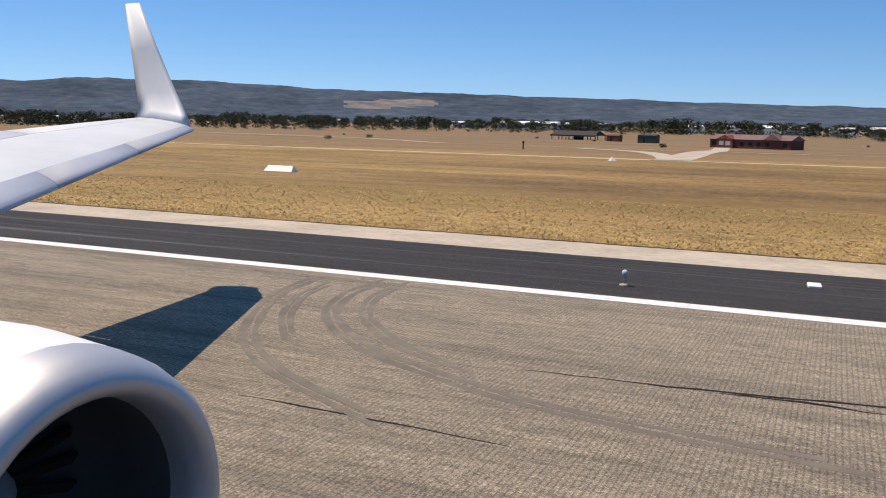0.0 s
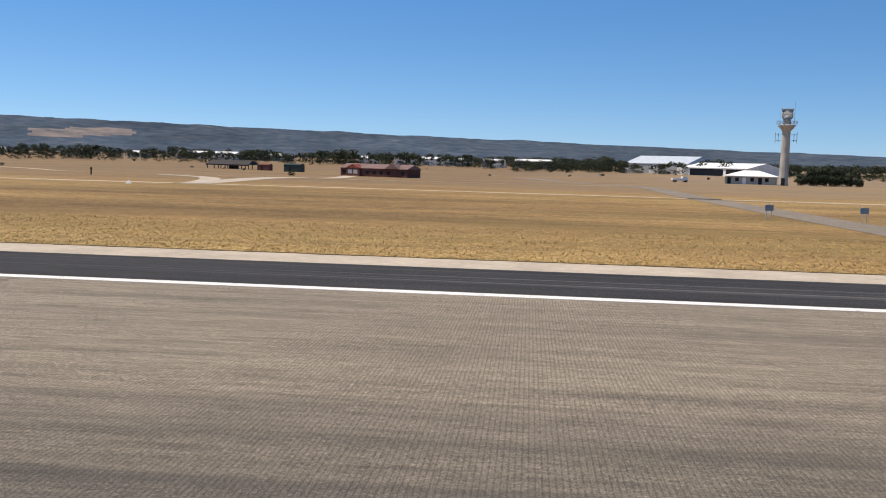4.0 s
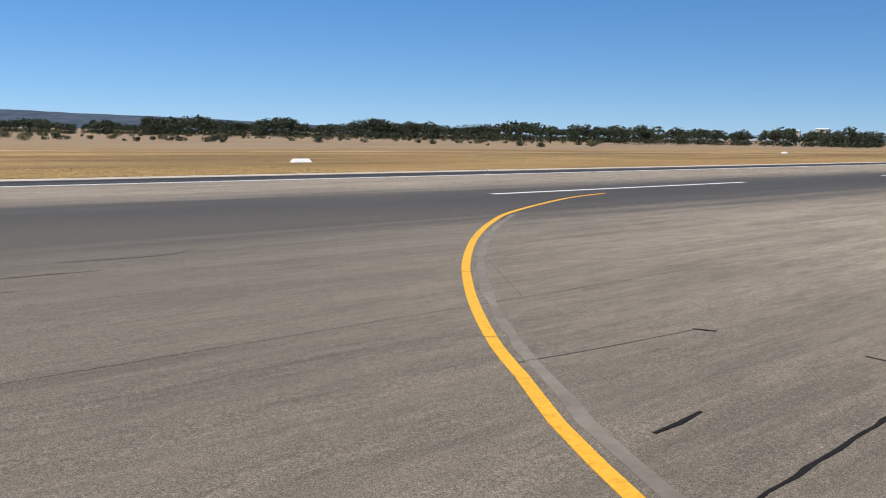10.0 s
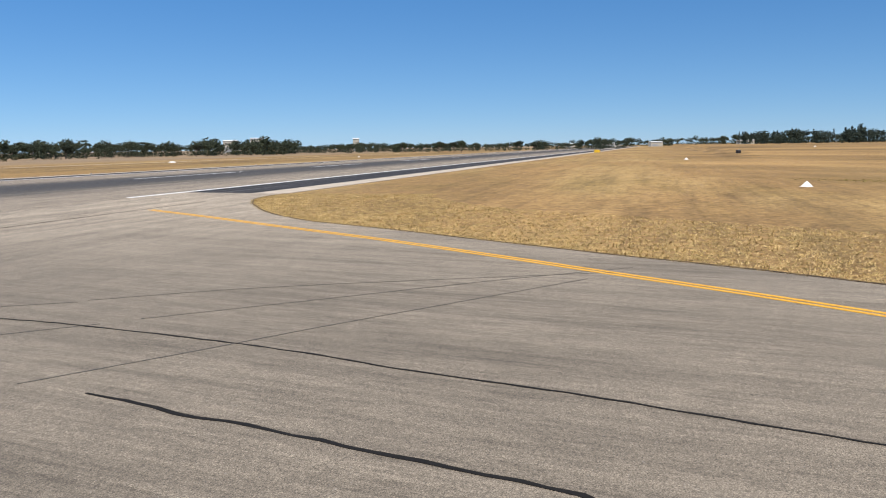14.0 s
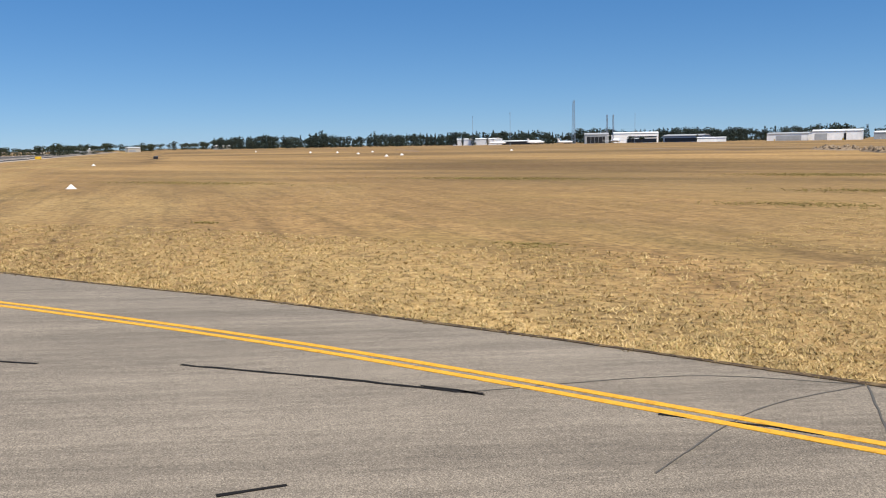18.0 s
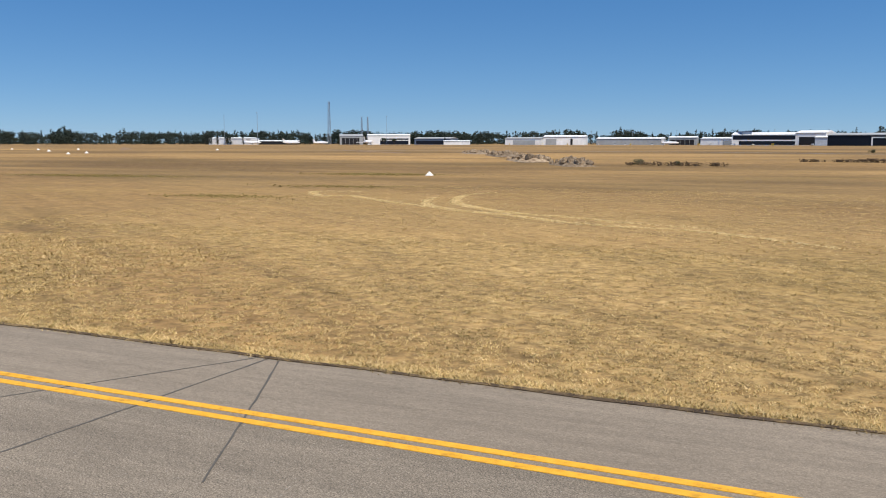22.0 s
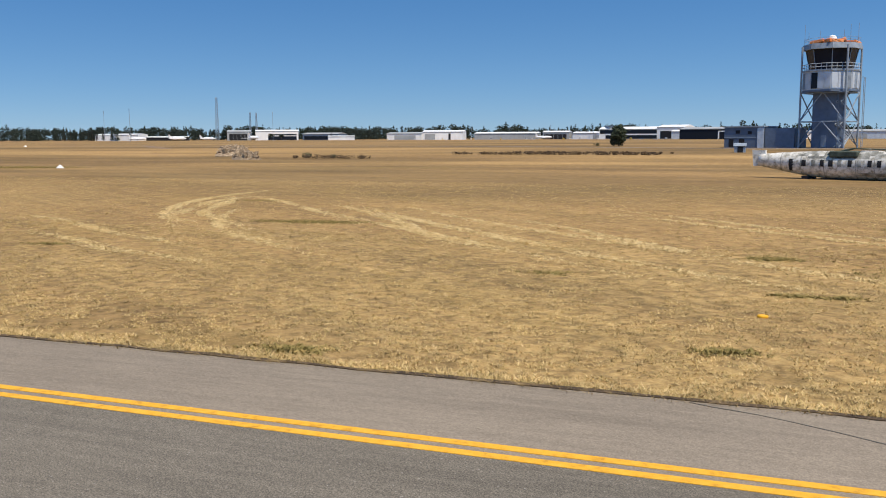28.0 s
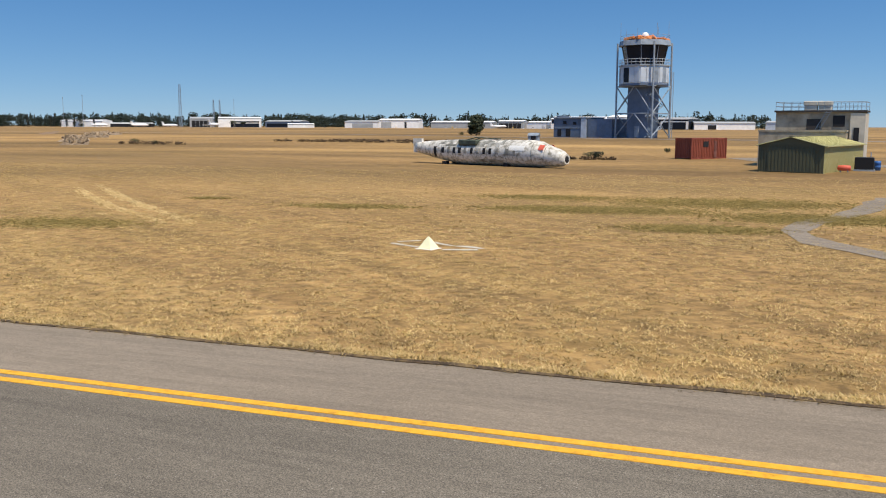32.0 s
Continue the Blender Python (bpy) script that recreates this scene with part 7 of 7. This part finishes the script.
def loft(sections, smooth=True, caps=True):
    bm = bmesh.new()
    rows = [[bm.verts.new(p) for p in s] for s in sections]
    n = len(rows[0])
    for a, b in zip(rows, rows[1:]):
        for k in range(n):
            bm.faces.new((a[k], a[(k + 1) % n], b[(k + 1) % n], b[k])).smooth = smooth
    if caps:
        bm.faces.new(rows[0][::-1])
        bm.faces.new(rows[-1])
    bmesh.ops.recalc_face_normals(bm, faces=bm.faces)
    return bm


def airfoil(x_le, y, z_le, chord, thick, rise, c0=0.0, c1=1.0, n=9, grow=0.0):
    """A closed wing section in the x-z plane, nose towards +x; from c0 to c1 of the chord."""
    top, low = [], []
    for k in range(n):
        u = c0 + (c1 - c0) * (1 - math.cos(math.pi * k / (n - 1))) / 2
        t = thick * (2.97 * math.sqrt(u) - 1.26 * u - 3.52 * u * u + 2.84 * u ** 3 - 1.02 * u ** 4) * 1.0 + grow
        z = z_le + rise * u
        top.append((x_le - chord * u, y, z + t * 0.62))
        low.append((x_le - chord * u, y, z - t * 0.38 - 0.004))
    return top + low[::-1]


# Slat grey leans blue to stand for the sky reflected in it.
M["slat_grey"] = paint("slat_grey_sky_tinted", (0.42, 0.45, 0.52), 0.6, scale=0.8, lo=0.92)
M["duct_grey"] = paint("dark_grey_acoustic_lining", (0.07, 0.07, 0.075), 0.7, scale=2)


def wing_at(y):
    le, z = -15.3 + 0.6 * (15.8 - y), 3.60 - 0.103 * (15.8 - y)
    chord = 1.75 + 0.27 * (15.8 - y) if y > 5 else 4.67 + 0.75 * (5 - y)
    return le, z, chord, chord * 0.062 + 0.05, 0.16 * min(chord, 3.0)


def airliner_wing(m):
    t = thing("airliner_wing", m, "white airliner wing with winglet, jet engine and main landing gear", "aircraft wing")
    ys = [0.6, 2.5, 5.0, 8.0, 11.0, 14.0, 15.8]
    secs = []
    for y in ys:
        le, z, c, th, rise = wing_at(y)
        secs.append(airfoil(le, y, z, c, th, rise, 0.1, 0.74))
    part("wing_box", loft(secs), M["aircraft_grey"], t, "pale grey upper wing skin")
    for a, b in ((5.0, 8.6), (8.61, 12.0), (12.01, 15.78)):
        secs = []
        for y in (a, (a + b) / 2, b):
            le, z, c, th, rise = wing_at(y)
            secs.append(airfoil(le, y, z, c, th, rise, 0.0, 0.135, 8, 0.006))
        part("slat", loft(secs), M["slat_grey"], t, "grey leading-edge slat with the sky's blue painted in")
    for a, b, nm in ((1.0, 4.98, "inboard_flap"), (5.0, 10.9, "outboard_flap"), (10.92, 15.76, "aileron")):
        secs = []
        for y in (a, (a + b) / 2, b):
            le, z, c, th, rise = wing_at(y)
            secs.append(airfoil(le, y, z, c, th, rise, 0.746, 1.0, 6))
        part(nm, loft(secs), M["aircraft_grey"], t)
    secs = []
    for y, x_le, z, c, lean in ((15.75, -15.35, 3.68, 1.8, 0), (16.05, -15.75, 3.95, 1.62, 0), (16.2, -16.25, 4.5, 1.35, 0), (16.35, -17.0, 5.6, 0.92, 0), (16.5, -17.72, 6.72, 0.52, 0)):
        th = c * 0.05
        ring = []
        for u, w in ((0, 0), (0.12, 0.8), (0.35, 1), (0.7, 0.6), (1, 0.04), (0.7, -0.6), (0.35, -1), (0.12, -0.8)):
            ring.append((x_le - c * u, y + w * th, z + (0.18 * u if z < 4 else 0)))
        secs.append(ring)
    part("winglet", loft(secs), M["aircraft_white"], t, "upswept white blended winglet")
    # engine: cowl, polished lip, dark intake with fan
    ex, ey, ez = -3.93, 3.3, 1.5
    cowl = lathe([(0.72, -4.6), (0.95, -3.4), (1.09, -2.0), (1.12, -1.0), (1.08, -0.42)], 40, "X")
    bmesh.ops.delete(cowl, geom=[f for f in cowl.faces if len(f.verts) > 4 and f.calc_center_median().x > -1], context="FACES_ONLY")
    bmesh.ops.translate(cowl, verts=cowl.verts, vec=(ex, ey, ez))
    engine = part("engine_cowl", cowl, M["aircraft_white"], t, "glossy white engine cowling")

    def ring_body(profile, seg=40):
        bm = bmesh.new()
        rows = [[bm.verts.new((x + ex, ey + r * math.sin(2 * math.pi * k / seg), ez + r * math.cos(2 * math.pi * k / seg))) for k in range(seg)] for r, x in profile]
        for a, b in zip(rows, rows[1:]):
            for k in range(seg):
                bm.faces.new((a[k], a[(k + 1) % seg], b[(k + 1) % seg], b[k])).smooth = True
        bmesh.ops.recalc_face_normals(bm, faces=bm.faces)
        return bm

    part("intake_lip", ring_body([(1.082, -0.42), (1.06, -0.22), (1.01, -0.08), (0.94, -0.01), (0.88, 0.0), (0.83, -0.05), (0.80, -0.16), (0.79, -0.3)]), M["aluminium"], engine, "polished metal intake lip")
    part("intake_duct", ring_body([(0.79, -0.3), (0.78, -0.7), (0.79, -1.3), (0.3, -1.32), (0.02, -1.33)]), M["duct_grey"], engine, "dark grey intake duct")
    part("fan_spinner", ring_body([(0.28, -1.3), (0.2, -1.05), (0.02, -0.85)], 16), M["steel_grey"], engine)
    for k in range(24):
        a = 2 * math.pi * k / 24
        bm = boxed(-0.015, -0.05, 0.27, 0.015, 0.05, 0.78)
        bmesh.ops.transform(bm, matrix=Matrix.Translation((ex - 1.22, ey, ez)) @ Matrix.Rotation(a, 4, "X") @ Matrix.Rotation(0.6, 4, "Z"), verts=bm.verts)
        part("fan_blade", bm, M["black_steel"], engine)
    part("pylon", frustum([(ex - 4.5, ey - 0.2), (ex - 0.9, ey - 0.16), (ex - 0.9, ey + 0.16), (ex - 4.5, ey + 0.2)], ez + 0.9, [(ex - 5.5, ey - 0.16), (ex - 2.6, ey - 0.1), (ex - 2.6, ey + 0.1), (ex - 5.5, ey + 0.16)], ez + 1.25), M["aircraft_white"], t)
    part("gear_strut", rods([((-11.2, 1.4, 0.58), (-11.2, 1.4, 2.6)), ((-11.2, 0.75, 0.58), (-11.2, 2.05, 0.58)), ((-11.2, 1.4, 1.2), (-11.2, 2.6, 2.5))], 0.11, 10), M["steel_grey"], t)
    for y in (0.95, 1.85):
        tyre = lathe([(0.3, -0.2), (0.5, -0.2), (0.58, -0.12), (0.58, 0.12), (0.5, 0.2), (0.3, 0.2)], 24)
        bmesh.ops.transform(tyre, matrix=Matrix.Translation((-11.2, y, 0.575)) @ Matrix.Rotation(radians(90), 4, "X"), verts=tyre.verts)
        w = part("main_wheel", tyre, M["rubber"], t)
        part("hub", rods([((-11.2, y - 0.21, 0.575), (-11.2, y + 0.21, 0.575))], 0.26, 14), M["steel_grey"], w)
    return t


airliner_wing(pose(12.31, 1.39, -0.012, 0, 0, -4.74))

# ---- dry grass blades, nearest the way ----
M["blades"] = None


def blade_material():
    m = bpy.data.materials.new("dry_straw_blades")
    m.use_nodes = True
    nt = m.node_tree
    b = nt.nodes["Principled BSDF"]
    b.inputs["Roughness"].default_value, b.inputs["Specular IOR Level"].default_value = 0.75, 0.25
    g = nt.nodes.new("ShaderNodeNewGeometry")
    r = nt.nodes.new("ShaderNodeValToRGB")
    e = r.color_ramp.elements
    e[0].position, e[0].color = 0.0, (0.27, 0.165, 0.058, 1)
    e[1].position, e[1].color = 1.0, (0.72, 0.535, 0.265, 1)
    k = e.new(0.45)
    k.color = (0.49, 0.332, 0.127, 1)
    k = e.new(0.08)
    k.color = (0.38, 0.3, 0.11, 1)
    socket(nt, g.outputs["Random Per Island"], r.inputs[0])
    n = nt.nodes.new("ShaderNodeTexNoise")
    n.inputs["Scale"].default_value, n.inputs["Detail"].default_value = 1.3, 5
    socket(nt, g.outputs["Position"], n.inputs[0])
    mr = nt.nodes.new("ShaderNodeMapRange")
    mr.inputs[1].default_value, mr.inputs[2].default_value, mr.inputs[3].default_value, mr.inputs[4].default_value = 0.34, 0.66, 0.66, 1.12
    socket(nt, n.outputs[0], mr.inputs[0])
    mx = nt.nodes.new("ShaderNodeVectorMath")
    mx.operation = "SCALE"
    socket(nt, r.outputs[0], mx.inputs[0])
    socket(nt, mr.outputs[0], mx.inputs["Scale"])
    socket(nt, mx.outputs[0], b.inputs["Base Color"])
    return m


M["blades"] = blade_material()


def grass(name, xy, tall, blades, rng, label, wide=0.011, material="blades"):
    """Clumps of leaning blades, one triangle each, at the given places."""
    n = len(xy) * blades
    base = np.repeat(xy, blades, axis=0) + rng.normal(0, 0.035, (n, 2))
    z = np.repeat(np.array([terrain(x, y) - 0.055 for x, y in xy]), blades)
    size = np.repeat(rng.uniform(0.5, 1.3, len(xy)), blades)
    h = tall * size * rng.uniform(0.5, 1.25, n)
    a, lean = rng.uniform(0, 2 * np.pi, n), rng.uniform(0.5, 2.6, n) * h
    w = wide * rng.uniform(0.6, 1.5, n)
    d = np.stack([np.cos(a), np.sin(a)], 1)
    s = np.stack([-d[:, 1], d[:, 0]], 1) * w[:, None]
    co = np.empty((n, 3, 3), np.float32)
    co[:, 0, :2], co[:, 1, :2], co[:, 2, :2] = base - s, base + s, base + d * lean[:, None]
    co[:, 0, 2], co[:, 1, 2], co[:, 2, 2] = z, z, z + h
    me = bpy.data.meshes.new(name)
    me.vertices.add(3 * n)
    me.vertices.foreach_set("co", co.ravel())
    me.loops.add(3 * n)
    me.loops.foreach_set("vertex_index", np.arange(3 * n, dtype=np.int32))
    me.polygons.add(n)
    me.polygons.foreach_set("loop_start", np.arange(0, 3 * n, 3, dtype=np.int32))
    me.polygons.foreach_set("loop_total", np.full(n, 3, np.int32))
    me.update(calc_edges=True)
    me.materials.append(M[material])
    return tagged(new(name, me), label, "grass", kind="stuff")


rng = np.random.default_rng(4)


def taxi_field(s0, s1, n0, n1, count, fall=1.0):
    s = rng.uniform(s0, s1, count)
    n = n0 + (n1 - n0) * rng.uniform(0, 1, count) ** fall
    return np.stack(taxi(s, n), 1)


def clumped(xy, keep=0.5):
    """Thins the places so that clumps and bare gaps show."""
    v = np.array([noise.noise(Vector((x * 1.7, y * 1.7, 2.0))) + 0.5 * noise.noise(Vector((x * 0.35, y * 0.35, 9.0))) for x, y in xy])
    return xy[v > np.quantile(v, 1 - keep)]


grass("taxiway_grass", clumped(taxi_field(-14, 122, GRASS_EDGE, 137, 230000, 1.35), 0.82), 0.04, 6, rng, "short dry straw-coloured grass beside the taxiway", 0.009)
grass("taxiway_grass_edge", taxi_field(-6, 130, GRASS_EDGE - 0.1, GRASS_EDGE + 0.45, 26000), 0.085, 6, rng, "taller dry grass along the taxiway edge")
grass("field_grass", clumped(taxi_field(-20, 130, 134, 178, 110000, 1.2), 0.8), 0.045, 4, rng, "dry straw grass in the open field", 0.016)
strip = np.stack([rng.uniform(-70, 120, 52000), 33.4 + 19 * rng.uniform(0, 1, 52000) ** 2.2], 1)
grass("runway_strip_grass", strip[abs(strip[:, 0] - 68.0) > 3.2], 0.085, 4, rng, "dry straw grass beside the runway", 0.018)
edge = np.array(corner)
pick = rng.integers(0, len(edge) - 1, 46000)
f = rng.uniform(0, 1, 46000)[:, None]
way = edge[pick + 1] - edge[pick]
out = np.stack([-way[:, 1], way[:, 0]], 1) / np.linalg.norm(way, axis=1)[:, None]
away = 14 * rng.uniform(0, 1, 46000)[:, None] ** 1.7 - 0.1
grass("exit_grass", edge[pick] + way * f + out * away, 0.08, 5, rng, "dry straw grass round the runway exit corner", 0.014)

# flattened pale grass where wheels have turned, and greener weeds
for i, q in enumerate(wheel_loops):
    line = smooth_line(q, 0.25)
    pts = []
    for k, p in enumerate(line):
        keep = max(0.15, math.sin(math.pi * (k + 0.5) / len(line))) * (0.65 + noise.noise(Vector((k * 0.09, 0.0, q[0][0]))))
        for e in range(int((50 if i < 5 else 26) * max(0.1, keep))):
            pts.append((p.x + rng.normal(0, 0.18), p.y + rng.normal(0, 0.18)))
    grass("wheel_track", np.array(pts), 0.045, 6, rng, "flattened pale wheel track curving through dry grass", 0.024 if i < 5 else 0.02, "track_pale")
weeds = [(24.53, -145.31, 2.6, 0.7, 900), (-3.29, -138.89, 0.5, 0.25, 260), (1.89, -132.64, 0.7, 0.3, 260), (3.36, -150.69, 0.7, 0.3, 90), (-0.77, -145.07, 0.4, 0.2, 160), (-1.69, -145.74, 0.4, 0.2, 160), (5.79, -143.06, 0.7, 0.3, 120),
         (-3.51, -152.99, 3.2, 1.1, 700), (4.7, -162.94, 1.0, 0.4, 160), (-4.11, -166.68, 3.0, 0.8, 380), (-12.56, -175.03, 4.5, 1.1, 1500), (-5.66, -178.44, 3.5, 1.0, 500), (-14.31, -183.18, 6.0, 2.0, 1600), (-20.69, -172.39, 2.5, 0.8, 900), (-21.71, -179.76, 4.0, 1.4, 1600),
         (77.71, -99.36, 1.6, 0.5, 160), (23.08, -133.27, 0.8, 0.3, 120), (39.7, -149.76, 2.0, 0.5, 160), (138.05, -122.66, 12, 3.2, 1500), (151.05, -89.02, 14, 3.0, 900), (89.64, -122.23, 5, 2.0, 420), (98.65, -135.5, 6, 2.4, 420), (76.92, -98.84, 1.0, 0.4, 60), (94.56, -87.66, 0.8, 0.4, 60), (124.14, -153.26, 8, 2.4, 400)]
for x, y, rx, ry, n in weeds:
    if y < -150:
        ry, n = ry * 1.5, n * 4
    a = TH + 0.12
    u, v = rng.normal(0, rx * 0.55, n), rng.normal(0, ry * 0.55, n)
    grass("green_weeds", np.stack([x + u * math.cos(a) - v * math.sin(a), y + u * math.sin(a) + v * math.cos(a)], 1), 0.05 if x < 80 else 0.07, 6, rng, "patch of greener weeds in the dry grass", 0.02 if x < 80 else 0.035, "green_tuft")
for name, x, y, rx, ry, n, mat, label in (("scorched_soil", 18.5, -122.53, 2.2, 0.7, 900, "burnt", "scorched bare brown soil round the guard light"), ("ash_spot", -16.2, -147.41, 0.28, 0.14, 60, "burnt", "small black ash spot in the grass")):
    u, v = rng.normal(0, rx * 0.5, n), rng.normal(0, ry * 0.5, n)
    grass(name, np.stack([x + u * math.cos(TH) - v * math.sin(TH), y + u * math.sin(TH) + v * math.cos(TH)], 1), 0.035, 7, rng, label, 0.03, mat)
